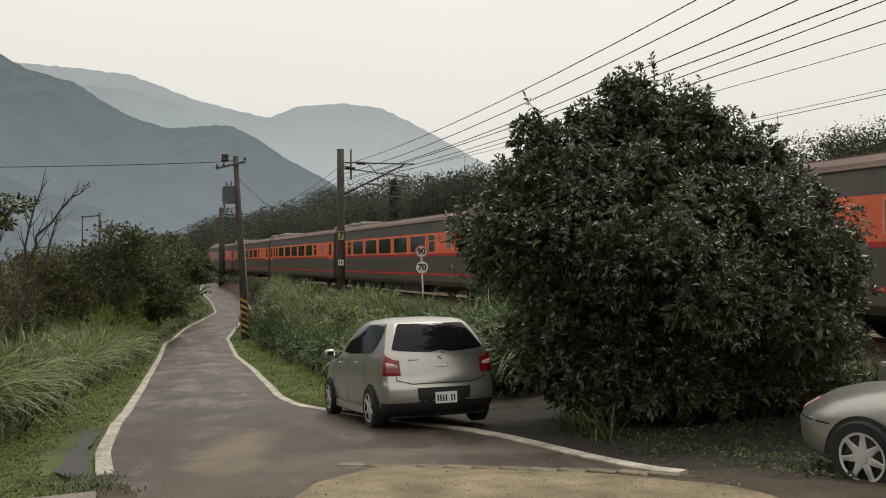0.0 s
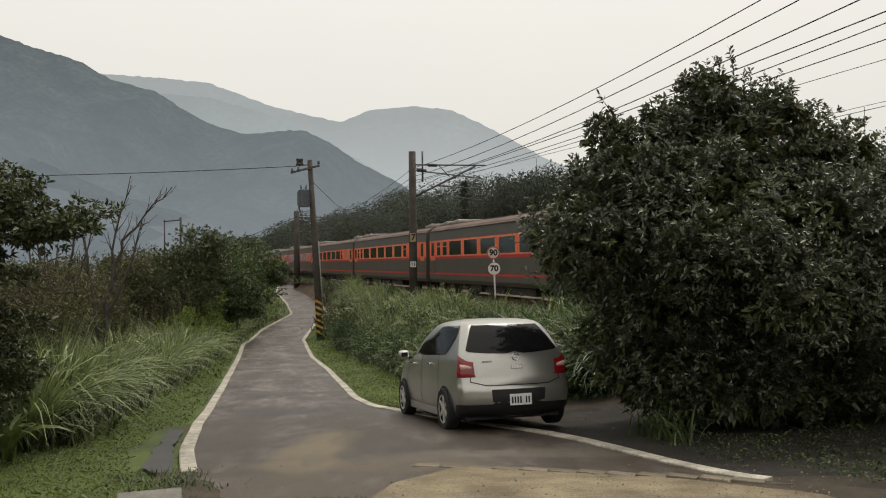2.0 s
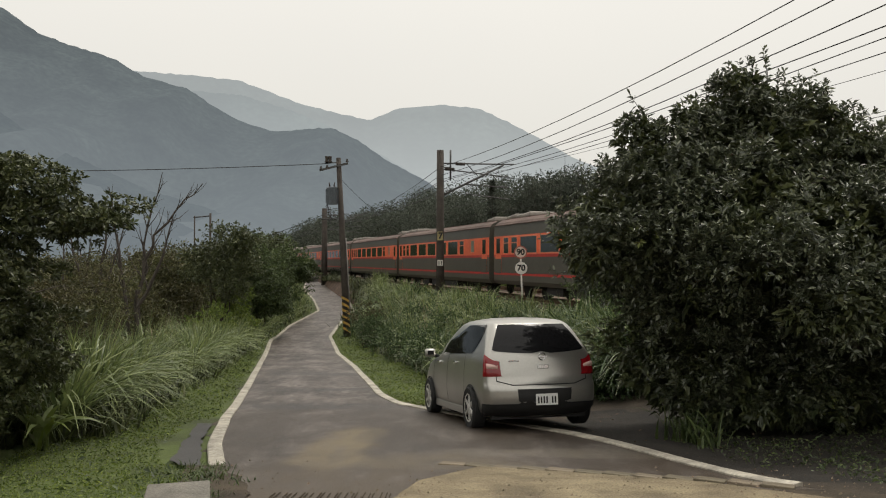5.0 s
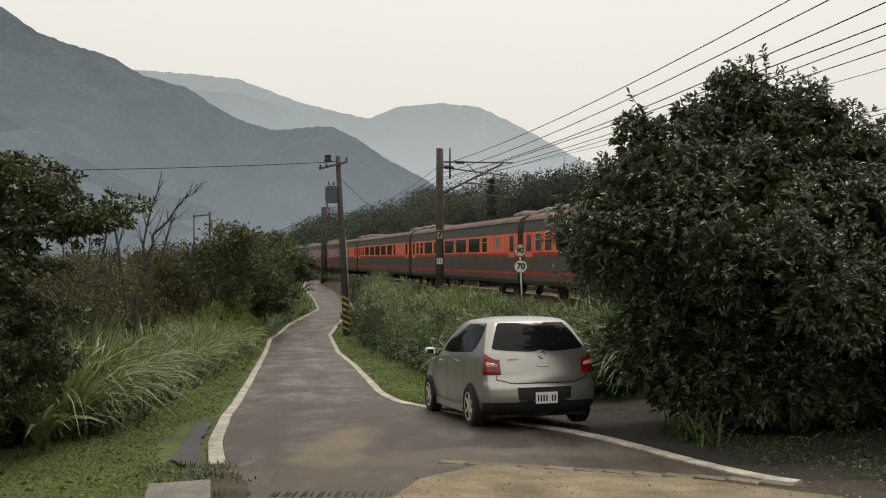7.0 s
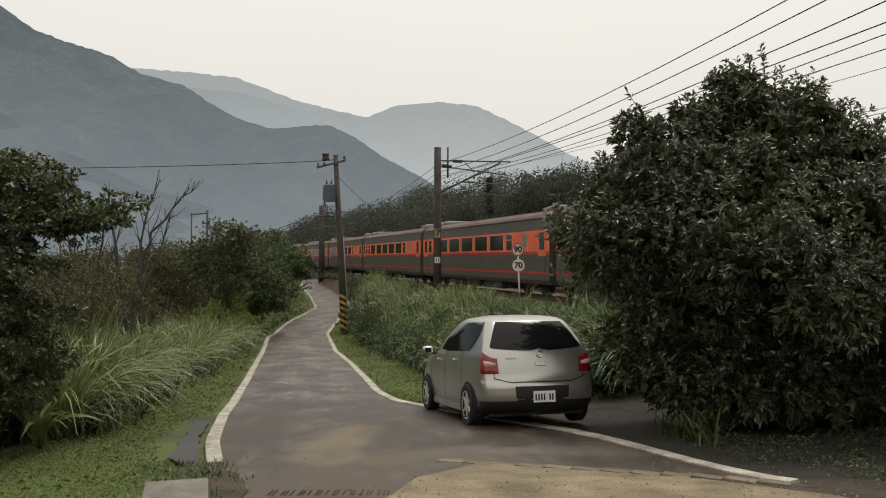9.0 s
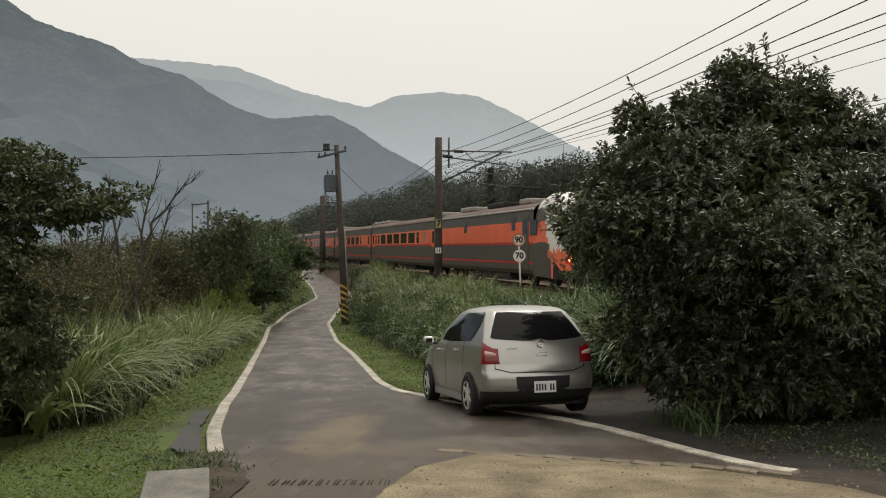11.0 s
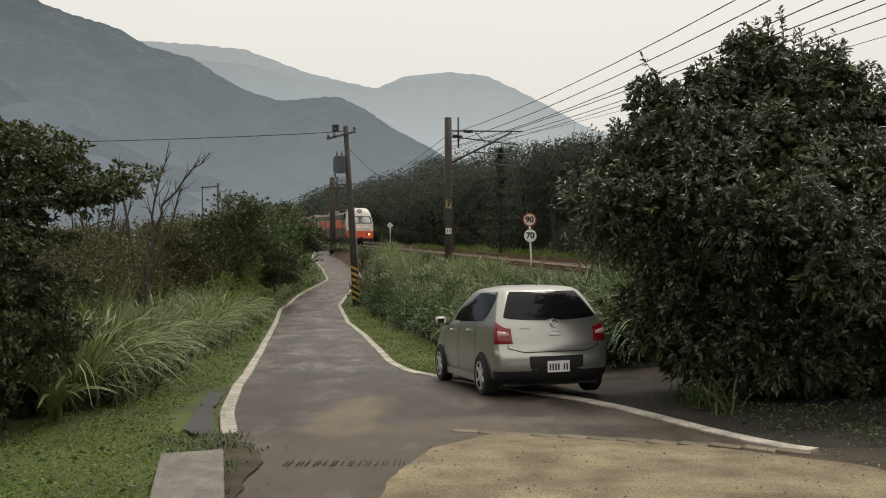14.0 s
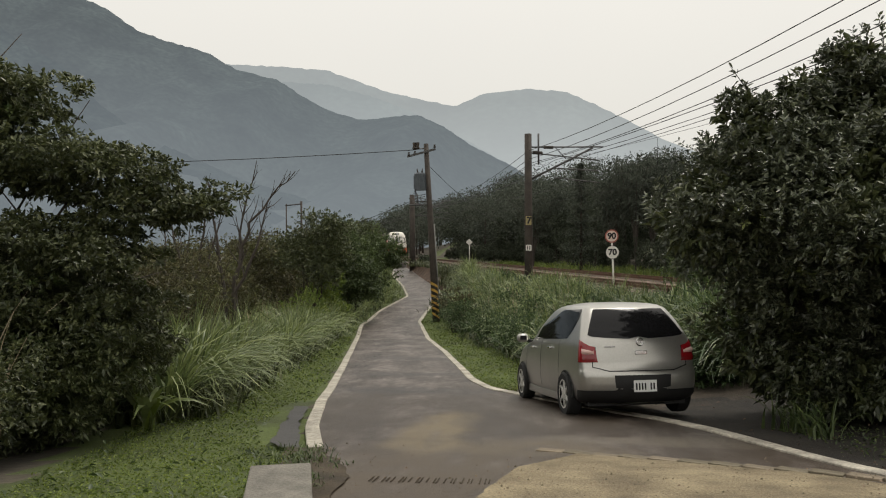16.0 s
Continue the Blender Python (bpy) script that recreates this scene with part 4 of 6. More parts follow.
    boxed("underbody", (0, 2.0, 0.22), (1.4, 3.6, 0.1), M_BLACK, c)
    return c


def sedan(m):
    c = empty("sedan_car", m, "silver saloon car parked beside the lay-by", "car")
    sh = Shape(rear=[(0.2, 0.2), (0.4, 0.0), (0.7, 0.0), (0.95, 0.08), (1.0, 0.6), (1.05, 0.8), (1.2, 1.1), (1.4, 1.6), (1.45, 2.0)],
               front=[(0.18, 4.3), (0.3, 4.42), (0.5, 4.45), (0.62, 4.38), (0.74, 4.2), (0.82, 3.95), (0.9, 3.5), (0.95, 3.2), (1.05, 3.0), (1.2, 2.75), (1.4, 2.35), (1.45, 2.1)],
               half=[(0.18, 0.76), (0.3, 0.84), (0.6, 0.86), (0.8, 0.83), (0.92, 0.78), (1.1, 0.72), (1.35, 0.6), (1.42, 0.5), (1.45, 0.3)],
               rr=[(0.2, 0.3), (1.45, 0.1)], rf=[(0.2, 0.55), (0.8, 0.6), (0.95, 0.4), (1.45, 0.1)])
    zs = [0.18, 0.24, 0.3, 0.4, 0.5, 0.56, 0.62, 0.68, 0.74, 0.78, 0.82, 0.86, 0.9, 0.95, 1.0, 1.05, 1.12, 1.2, 1.3, 1.38, 1.42, 1.44, 1.45]
    sh.hull("body", zs, M_SILVER, c, "silver painted body shell")
    sh.patch("windscreen", 0.98, 1.4, 4.1, 5.0, 0.008, M_TINT, c)
    sh.patch("windscreen", 0.98, 1.4, -4.1, -5.0, 0.008, M_TINT, c)
    for s in (1, -1):
        sh.patch("side_window", 0.98, 1.38, s * 2.1, s * 2.95, 0.008, M_TINT, c)
        sh.patch("headlamp", 0.58, 0.72, s * 3.55, s * 4.4, 0.01, M_CLEAR, c, "clear headlamp")
        sh.patch("bumper_seam", 0.535, 0.55, s * 3.0, s * 5.0, 0.004, M_BLACK, c, "", 1, 14)
        for y in (0.85, 3.5):
            arch(c, -s * 0.892, y, 0.36)
            car_wheel(c, -s * 0.822, y, 0.315, 7)
        bm = bmesh.new()
        disc(bm, (-s * 0.875, 2.98, 0.62), (1, 0, 0), 0.03, 0.02, 12)
        part("side_repeater", bm, M_CLEAR, c, "small side repeater lamp")
    return c


def slope_pose(x, y, head, z=None):
    """A pose on the sloping lane; head: degrees to the left of straight ahead."""
    fwd = Vector((-math.sin(radians(head)), math.cos(radians(head)), 0))
    za, zb = float(lane_z(y + fwd.y * 0.7)), float(lane_z(y + fwd.y * 3.3))
    fwd.z = (zb - za) / 2.6
    fwd.normalize()
    right = fwd.cross(Vector((0, 0, 1))).normalized()
    up = right.cross(fwd)
    m = Matrix((right, fwd, up)).transposed().to_4x4()
    return Matrix.Translation((x, y, za - fwd.z * 0.7 + 0.03 if z is None else z)) @ m


hatchback(slope_pose(1.42, 11.45, 14))
sedan(Matrix.Translation((6.57, 3.6, -0.42)) @ Matrix.Rotation(radians(22), 4, "Z"))


# ---- trees and shrubs ----
M_BARK = mat("dark_bark", (0.055, 0.042, 0.032), 0.95, 0, 0.4, 6, 40, 0.8)
M_TWIG = mat("grey_twig", (0.075, 0.062, 0.052), 0.9, 0, 0.3, 6, 40, 0.3)
L_DARK = leaf_mat("glossy_dark_leaf", (0.098, 0.118, 0.066), 0.36, 0.15, 0.65, spec=0.7)
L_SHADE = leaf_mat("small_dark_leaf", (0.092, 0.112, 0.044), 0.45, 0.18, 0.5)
L_MID = leaf_mat("mid_green_leaf", (0.085, 0.125, 0.04), 0.45, 0.25, 0.5)
L_OLIVE = leaf_mat("olive_leaf", (0.095, 0.108, 0.038), 0.6, 0.25, 0.5, col2=(0.08, 0.07, 0.03))
L_REED = leaf_mat("silver_green_reed", (0.205, 0.262, 0.098), 0.42, 0.25, 0.45)
L_DRY = leaf_mat("dry_reed", (0.26, 0.21, 0.11), 0.7, 0.25, 0.4)
L_GRASS = leaf_mat("bright_grass", (0.148, 0.208, 0.034), 0.6, 0.35, 0.45)
L_WEED = leaf_mat("deep_green_weed", (0.065, 0.115, 0.035), 0.5, 0.25, 0.45)
L_FRESH = leaf_mat("yellow_green_young_leaf", (0.20, 0.24, 0.07), 0.45, 0.25, 0.3)
L_BRUSH = leaf_mat("brown_brushwood", (0.17, 0.125, 0.075), 0.8, 0.1, 0.4)
L_PLUME = leaf_mat("pale_plume", (0.42, 0.34, 0.24), 0.8, 0.3, 0.2)


def crown_points(blobs, n, shell=0.35):
    """Points in and near the surface of a union of leafy masses (x, y, z, rx, ry, rz)."""
    vol = np.array([b[3] * b[4] * b[5] for b in blobs]) ** 0.67
    pick = rng.choice(len(blobs), n, p=vol / vol.sum())
    b = np.array(blobs)[pick]
    d = unit(rng.normal(size=(n, 3)))
    r = 1 - shell * rng.random(n) ** 1.4
    r *= 1 + 0.13 * np.sin(d[:, 0] * 5 + pick) * np.sin(d[:, 2] * 6 + pick * 2)
    p = b[:, :3] + d * b[:, 3:] * r[:, None]
    return p, d


def leafy(tree, blobs, sprigs, per, length, width, material, shell=0.4, up=0.5, spread_=0.9, name="crown", label="", clumps=0, size=0.22):
    """Sprigs of leaves; with clumps they gather into boughs that catch the light on top."""
    if clumps:
        p, d = crown_points(blobs, clumps, shell)
        k = sprigs // clumps
        sprigs = k * clumps
        o = np.clip(rng.normal(size=(sprigs, 3)), -1.6, 1.6) * np.repeat(size * (0.6 + 0.8 * rng.random((clumps, 1))), k, 0) * [1, 1, 0.6]
        p, d = np.repeat(p, k, 0) + o, unit(np.repeat(d, k, 0) * 0.5 + unit(o))
    else:
        p, d = crown_points(blobs, sprigs, shell)
    way = unit(d + np.array([0, 0, up]) + rng.normal(size=d.shape) * 0.45)
    base = np.repeat(p, per, 0) + np.repeat(way, per, 0) * (rng.random((sprigs * per, 1)) * length * 1.3)
    w = np.repeat(way, per, 0) + rng.normal(size=(sprigs * per, 3)) * spread_
    ln = length * (0.6 + 0.7 * rng.random(sprigs * per))
    return leaf_mesh(name, base, w, ln, ln * width / length, material, tree, label=label)


def boughs(tree, blobs, count, tips, per, length, width, material, reach=0.38, flat=0.5, shell=0.3, name="crown", label="", fresh=None):
    """Boughs of upturned leaf rosettes with dark gaps between them."""
    c, d = crown_points(blobs, count, shell)
    r = reach * (0.55 + 0.8 * rng.random(count))
    o = unit(rng.normal(size=(count * tips, 3)) + np.repeat(d, tips, 0) * 0.7 + [0, 0, 0.55]) * (0.35 + 0.65 * rng.random((count * tips, 1)) ** 0.5)
    tip = np.repeat(c, tips, 0) + o * np.repeat(r, tips)[:, None] * [1, 1, flat]
    axis = unit(o + np.repeat(d, tips, 0) * 0.5 + [0, 0, 0.7] + rng.normal(size=o.shape) * 0.25)
    n = len(tip) * per
    ax = np.repeat(axis, per, 0)
    rad = unit(np.cross(ax, unit(rng.normal(size=(n, 3)))))
    way = unit(ax * (0.35 + 0.6 * rng.random((n, 1))) + rad)
    base = np.repeat(tip, per, 0) - ax * (rng.random((n, 1)) * length * 0.9)
    ln = length * (0.65 + 0.6 * rng.random(n))
    young = np.repeat(np.repeat(rng.random(count) < (0.035 if fresh else 0), tips) & (rng.random(count * tips) < 0.5), per)
    if fresh and young.any():
        leaf_mesh("young_leaves", base[young], way[young], ln[young], ln[young] * width / length, fresh, tree, fold=0.15, droop=0.08, label="pale young leaves")["kind"] = "stuff"
    old = ~young
    return leaf_mesh(name, base[old], way[old], ln[old], ln[old] * width / length, material, tree, fold=0.15, droop=0.08, label=label)


def limbs(tree, base, tips, r0, material=None, name="limb", wander=0.12, twigs=0):
    material = material or M_BARK
    bm = bmesh.new()
    for tip in tips:
        a, b = Vector(base), Vector(tip)
        n = 6
        pts = []
        for i in range(n + 1):
            t = i / n
            q = a.lerp(b, t) + Vector((0, 0, 0.12 * (b - a).length * math.sin(math.pi * t)))
            if 0 < i < n:
                q += Vector(rng.normal(size=3)) * wander * (b - a).length * 0.25
            pts.append(q)
        tube(bm, pts, [r0 * (1 - 0.85 * i / n) for i in range(n + 1)], 6)
        for k in range(twigs):
            i = int(rng.integers(2, n))
            e = pts[i] + ((b - a).normalized() + Vector(rng.normal(size=3)) * 0.6) * (b - a).length * 0.3
            tube(bm, [pts[i], (pts[i] + e) / 2 + Vector(rng.normal(size=3)) * 0.04, e], [r0 * 0.35, r0 * 0.22, r0 * 0.08], 5)
    return part(name, bm, material, tree, smooth=True)


def big_tree():
    x, y = 4.6, 11.6
    z = lz(x, y)
    t = empty("broadleaf_tree", Matrix.Translation((x, y, z)), "large dense dark-green broadleaf tree beside the lay-by", "tree")
    blobs = [(0, -0.2, 2.5, 2.0, 1.9, 1.2), (-2.0, -0.1, 2.7, 1.0, 1.1, 0.7), (-1.4, -0.1, 3.4, 0.9, 0.9, 0.6), (-1.85, 0, 4.0, 0.2, 0.25, 0.3), (0.0, 0, 3.8, 0.85, 0.8, 0.75),
             (-0.35, 0, 4.6, 0.3, 0.4, 0.4), (0.5, 0, 4.4, 0.33, 0.4, 0.35), (1.4, 0.1, 3.2, 0.8, 1.0, 0.6), (1.75, 0.1, 3.8, 0.28, 0.4, 0.35), (1.6, -0.1, 2.4, 1.15, 1.3, 0.9),
             (1.6, 0.1, 1.0, 1.25, 1.1, 0.85), (0.3, 0.0, 0.85, 1.5, 1.2, 0.75), (-0.9, -0.1, 1.9, 1.1, 1.2, 0.7), (-0.8, 0.1, 0.85, 0.85, 0.9, 0.65), (2.2, 0, 1.75, 0.7, 0.9, 0.75),
             (-0.9, 0, 3.95, 0.5, 0.6, 0.4), (-1.0, 0, 4.35, 0.22, 0.3, 0.22), (1.05, 0, 4.0, 0.4, 0.5, 0.35), (0.5, -1.5, 1.95, 0.8, 0.6, 0.4), (-0.6, -1.5, 2.5, 0.8, 0.6, 0.4), (1.5, -1.3, 2.3, 0.8, 0.6, 0.4), (0.0, -2.05, 1.75, 0.6, 0.35, 0.28), (1.25, -1.95, 1.55, 0.55, 0.35, 0.28)]
    limbs(t, (0, 0, -0.1), [(0.1, 0, 4.2), (-1.3, 0, 3.0), (1.3, 0.2, 3.2), (-1.7, -0.5, 2.0), (2.0, -0.4, 2.1), (0.2, -1.3, 2.4), (-0.5, 1.3, 2.8), (0.8, 1.0, 3.0)], 0.10, name="trunk")
    boughs(t, blobs, 620, 34, 9, 0.090, 0.032, L_DARK, 0.33, 0.7, fresh=L_FRESH)
    boughs(t, [(b[0], b[1], b[2], b[3] * 1.07, b[4] * 1.05, b[5] * 1.09) for b in blobs], 700, 11, 8, 0.092, 0.030, L_DARK, 0.30, 1.1, 0.12, name="outer_sprays")
    leafy(t, [(b[0], b[1], b[2], b[3] * 0.8, b[4] * 0.8, b[5] * 0.8) for b in blobs], 9000, 8, 0.15, 0.06, L_SHADE, 0.75, name="inner_crown")
    leafy(t, [(0.4, 0.2, 0.55, 2.3, 1.3, 0.5), (-0.2, 0.5, 1.2, 2.0, 1.0, 0.8)], 3500, 8, 0.13, 0.05, L_SHADE, 0.8, name="skirt")
    bm = bmesh.new()
    base, way = [], []
    for bx, bz in ((0.02, 5.45), (0.15, 5.1), (-0.25, 5.25), (-0.55, 5.2), (0.85, 4.98), (0.55, 5.0), (-1.95, 4.78), (-1.8, 4.55), (-2.7, 3.6), (-3.0, 3.1), (1.8, 4.45), (1.5, 4.3), (2.3, 3.5), (-2.3, 3.9), (2.0, 3.9), (0.35, 5.15), (-1.2, 4.4)):
        a = Vector((bx * 0.8, 0, bz - 0.75))
        e = Vector((bx, rng.normal() * 0.1, bz))
        tube(bm, [a, (a + e) / 2 + Vector((0.03, 0, 0.03)), e], [0.012, 0.008, 0.003], 5)
        for f in rng.random(34):
            base.append(a.lerp(e, 0.3 + 0.7 * f) + Vector((0.02, 0, 0)))
            way.append(rng.normal(size=3) * 0.8 + np.array((e - a).normalized()))
    part("top_shoot", bm, M_TWIG, t)["kind"] = "stuff"
    leaf_mesh("shoot_leaf", np.array(base), np.array(way), 0.10, 0.034, L_DARK, t)["kind"] = "stuff"
    return t


big_tree()


def shrub(x, y, h, w, material, sprigs, per, length, label, name="shrub", stems=6, lift=0.35, z=None, blobs=None, group=""):
    z = lz(x, y) if z is None else z
    t = empty(name, Matrix.Translation((x, y, z)), label, "tree" if h > 4 else "shrub", group)
    if blobs is None:
        blobs = [(0, 0, h * (lift + (1 - lift) / 2), w * 0.36, w * 0.36, h * (1 - lift) * 0.42)]
        for k in range(9):
            a, r = rng.random() * 6.28, w * 0.28 * (0.5 + rng.random() * 0.6)
            zz = h * (lift + (0.92 - lift) * rng.random())
            q = w * (0.16 + 0.1 * rng.random())
            blobs.append((r * math.cos(a), r * math.sin(a), zz, q, q, min(q * 0.8, h - zz + 0.1)))
    tips = [(b[0] * 0.9, b[1] * 0.9, b[2]) for b in blobs[:stems]]
    limbs(t, (0, 0, -0.1), [(a * 0.85, b * 0.85, c * 0.9) for a, b, c in tips], 0.015 + 0.008 * h, name="trunk")
    leafy(t, blobs, sprigs, per, length, length * 0.4, material, 0.6, clumps=max(30, sprigs // 28), size=0.16 + 0.02 * h)
    return t


# the tree at the lane's other side, with spreading layered boughs
def spreading_tree(x, y):
    t = empty("spreading_tree", Matrix.Translation((x, y, lz(x, y))), "spreading dark-green tree with layered boughs among reeds", "tree")
    layers = [(0, 0, 3.6, 1.5, 1.3, 0.5), (1.2, 0.2, 3.3, 1.0, 0.9, 0.3), (2.1, 0.1, 2.95, 0.8, 0.7, 0.25), (-1.0, 0, 4.0, 1.5, 1.2, 0.55), (0.1, 0, 4.35, 0.8, 0.8, 0.3),
              (1.2, -0.3, 2.4, 1.1, 0.9, 0.4), (-1.4, -0.2, 2.5, 1.3, 1.1, 0.8), (0.2, -0.4, 1.6, 1.3, 1.0, 0.8), (1.4, 0, 1.4, 0.9, 0.9, 0.7), (0.6, -0.6, 0.6, 1.2, 0.9, 0.6), (-2.4, 0, 3.2, 1.2, 1.2, 0.9)]
    limbs(t, (-0.3, 0, -0.1), [(a * 0.95, b, c) for a, b, c, _, _, _ in layers[:8]], 0.06, name="trunk", twigs=3)
    boughs(t, layers, 620, 32, 8, 0.078, 0.031, L_SHADE, 0.40, 0.36, 0.6, fresh=L_MID)
    leafy(t, [(a, b, c, d * 0.85, e * 0.85, f * 0.85) for a, b, c, d, e, f in layers], 4000, 8, 0.10, 0.042, L_SHADE, 0.8, name="inner_crown")
    return t


spreading_tree(-6.75, 9.6)
shrub(-9.9, 36, 5.3, 4.2, L_SHADE, 2600, 7, 0.13, "dark-green tree on several spreading stems among reeds", "roadside_tree", lift=0.45, stems=10)
shrub(-9.6, 43, 4.6, 4.4, L_MID, 2400, 7, 0.16, "rounded green tree standing among reeds", "roadside_tree", lift=0.12)
shrub(-11.6, 50, 4.9, 5.4, L_MID, 2400, 7, 0.18, "rounded green tree standing among reeds", "roadside_tree", lift=0.1)
shrub(-11.4, 58, 4.8, 5.4, L_MID, 2200, 7, 0.2, "rounded green tree close to the lane", "roadside_tree", lift=0.1)
shrub(-14.0, 63, 5.6, 7.0, L_SHADE, 2400, 7, 0.22, "rounded dark-green tree close to the lane", "roadside_tree", lift=0.1)
shrub(-13.0, 38, 4.8, 4.6, L_OLIVE, 1800, 7, 0.16, "olive-green tree standing among reeds", "roadside_tree", lift=0.15)


# ---- reeds, grass and woods ----
def scatter(n, y0, y1, power=1.6):
    """More points close by than far off."""
    return y0 + (y1 - y0) * rng.random(n) ** power


def surf(x, y):
    """The ground or the railway bank, whichever is higher."""
    off = (np.asarray(x) - rail_x(np.asarray(y))) * 0.9604
    return np.maximum(land(x, y), np.where(off < 3, -0.1 + np.interp(off, [-3.7, -3.5, -2.6], [-3.2, -1.4, -0.22]), -5))


def tufts(name, x, y, per, h0, h1, width, material, label, spread_=0.16, segs=5, lean=0.8, lift=0.0):
    n = len(x)
    z = surf(x, y) + lift
    b = np.repeat(np.stack([x, y, z - 0.03], 1), per, 0)
    b[:, :2] += rng.normal(size=(n * per, 2)) * spread_
    a = rng.random(n * per) * 6.283
    le = lean * (0.25 + rng.random(n * per) * 1.0)
    h = np.repeat(h0 + (h1 - h0) * rng.random(n), per) * (0.6 + 0.5 * rng.random(n * per))
    ob = blade_mesh(name, b, np.stack([np.cos(a) * le, np.sin(a) * le], 1), h, width * (0.6 + 0.8 * rng.random(n * per)), material, None, segs)
    return tagged(ob, label, "grass", kind="stuff")


def tussocks(name, x, y, per, length, width, material, label, radius=0.14, segs=5, droop=1.05):
    """Tussocks whose blades fan out from one stool and arch over."""
    n = len(x)
    size = 0.7 + 0.55 * rng.random(n)
    c = np.stack([x, y, surf(x, y) - 0.03], 1)
    a = rng.random(n * per) * 6.283
    r = radius * np.repeat(size, per) * rng.random(n * per) ** 0.5
    b = np.repeat(c, per, 0) + np.stack([np.cos(a) * r, np.sin(a) * r, 0 * a], 1)
    le = droop * (0.12 + 0.95 * rng.random(n * per))
    a = a + rng.normal(size=n * per) * 0.5
    h = length * np.repeat(size, per) * (0.55 + 0.5 * rng.random(n * per))
    ob = blade_mesh(name, b, np.stack([np.cos(a) * le, np.sin(a) * le], 1), h, width * (0.6 + 0.8 * rng.random(n * per)), material, None, segs, 0.72)
    return tagged(ob, label, "grass", kind="stuff")


reed_left = curve([(6, -3.6), (9, -4.4), (13, -5.3), (17.2, -5.9), (27, -7.3), (40, -9.3), (50, -10.0), (62, -10.3), (80, -14.5), (110, -20)])
reed_right = curve([(15, 3.9), (16.8, 3.3), (18.5, 1.3), (20, 0.3), (28, -1.5), (43, -4.3), (52, -5.2), (62, -5.3), (80, -9), (95, -12)])

y = scatter(1900, 10.8, 60)
x = reed_left(y) - rng.random(1900) ** 1.5 * (2.5 + 0.14 * y)
tufts("reed_undergrowth", x, y, 8, 0.4, 0.9, 0.05, L_SHADE, "dark undergrowth between the reeds", 0.25, 4, 0.9)
y = scatter(250, 10.6, 34, 1.3)
x = reed_left(y) - 0.1 - rng.random(250) ** 1.5 * (2.2 + 0.09 * y)
tussocks("reed_bed", x, y, 70, 1.9, 0.042, L_REED, "tall silver-green reed grass beside the lane")
y = scatter(300, 32, 62, 1.2)
x = reed_left(y) - rng.random(300) ** 1.5 * 4
tussocks("reed_bed", x, y, 36, 1.4, 0.06, L_REED, "tall silver-green reed grass along the lane", 0.2, 4)
y = scatter(700, 14, 75, 1.2)
x = reed_left(y) - 2.4 - rng.random(700) * (4 + 0.3 * y)
tufts("dry_reed_bed", x, y, 14, 1.3, 2.2, 0.022, L_DRY, "dry straw-coloured reeds behind the green ones", 0.25, 4, 0.4)
y = scatter(900, 40, 95, 1.0)
x = reed_left(y) - rng.random(900) ** 1.5 * 3.5
tufts("far_reed_bed", x, y, 14, 0.7, 1.3, 0.035, L_REED, "silver-green reeds along the far lane", 0.25, 4)
y = scatter(1500, 17, 66, 1.2)
w = np.maximum(rail_x(y) - 3.2 - reed_right(y), 0.6)
x = reed_right(y) + rng.random(1500) ** 1.1 * w
tufts("bank_herb_bed", x, y, 14, 0.4, 0.9, 0.05, L_SHADE, "dark broad-bladed weeds on the railway bank", 0.25, 4, 0.9)
y = scatter(300, 17.5, 62, 1.25)
w = np.maximum(rail_x(y) - 4.4 - reed_right(y), 0.6)
x = reed_right(y) + 0.3 + rng.random(300) * w
tussocks("bank_reed_bed", x, y, 60, 1.6, 0.045, L_REED, "silver-green reed grass on the railway bank", 0.16)
y = scatter(330, 17.5, 50, 1.25)
x = reed_right(y) + rng.random(330) * np.maximum(rail_x(y) - 3.5 - reed_right(y), 0.6)
tussocks("bank_green_bed", x, y, 30, 1.3, 0.06, L_WEED, "deep green broad-bladed grass on the railway bank", 0.2, 5)
y = scatter(60, 15.6, 21, 1.0)
x = 3.0 + rng.random(60) * (rail_x(y) - 8.4)
tussocks("bank_weed_bed", x, y, 46, 1.9, 0.05, L_WEED, "broad arching green blades behind the parked car", 0.25, 6, 1.15)
y = scatter(40, 15.8, 22, 1.0)
x = 2.9 + rng.random(40) * (rail_x(y) - 8.4)
tussocks("bank_weed_bed", x, y, 40, 1.8, 0.04, L_REED, "pale arching blades behind the parked car", 0.25, 6, 1.15)
y = scatter(70, 8.8, 15.5, 1.0)
x = 7.1 + rng.random(70) * (rail_x(y) - 9.6)
tussocks("bank_foot_bed", x, y, 36, 1.0, 0.035, L_WEED, "green blades at the foot of the bank behind the tree", 0.2, 5)
y = scatter(60, 24, 48, 1.0)
x = reed_right(y) + 1.0 + rng.random(60) * np.maximum(rail_x(y) - 6.5 - reed_right(y), 0.5)
tufts("reed_plume_bed", x, y, 2, 1.2, 1.6, 0.05, L_PLUME, "pale seed plumes above the reeds", 0.1, 5, 0.25)
y = scatter(30, 14, 30, 1.0)
tufts("dry_plume_bed", reed_left(y) - 0.6 - rng.random(30) * 4, y, 3, 1.5, 2.0, 0.04, L_PLUME, "pale seed plumes above the reeds", 0.1, 5, 0.3)
tufts("plume_clump", np.array([-5.45, -5.6, -5.3]), np.array([7.6, 7.7, 7.5]), 4, 1.9, 2.2, 0.045, L_PLUME, "pale drooping seed plumes close by", 0.05, 6, 0.35)


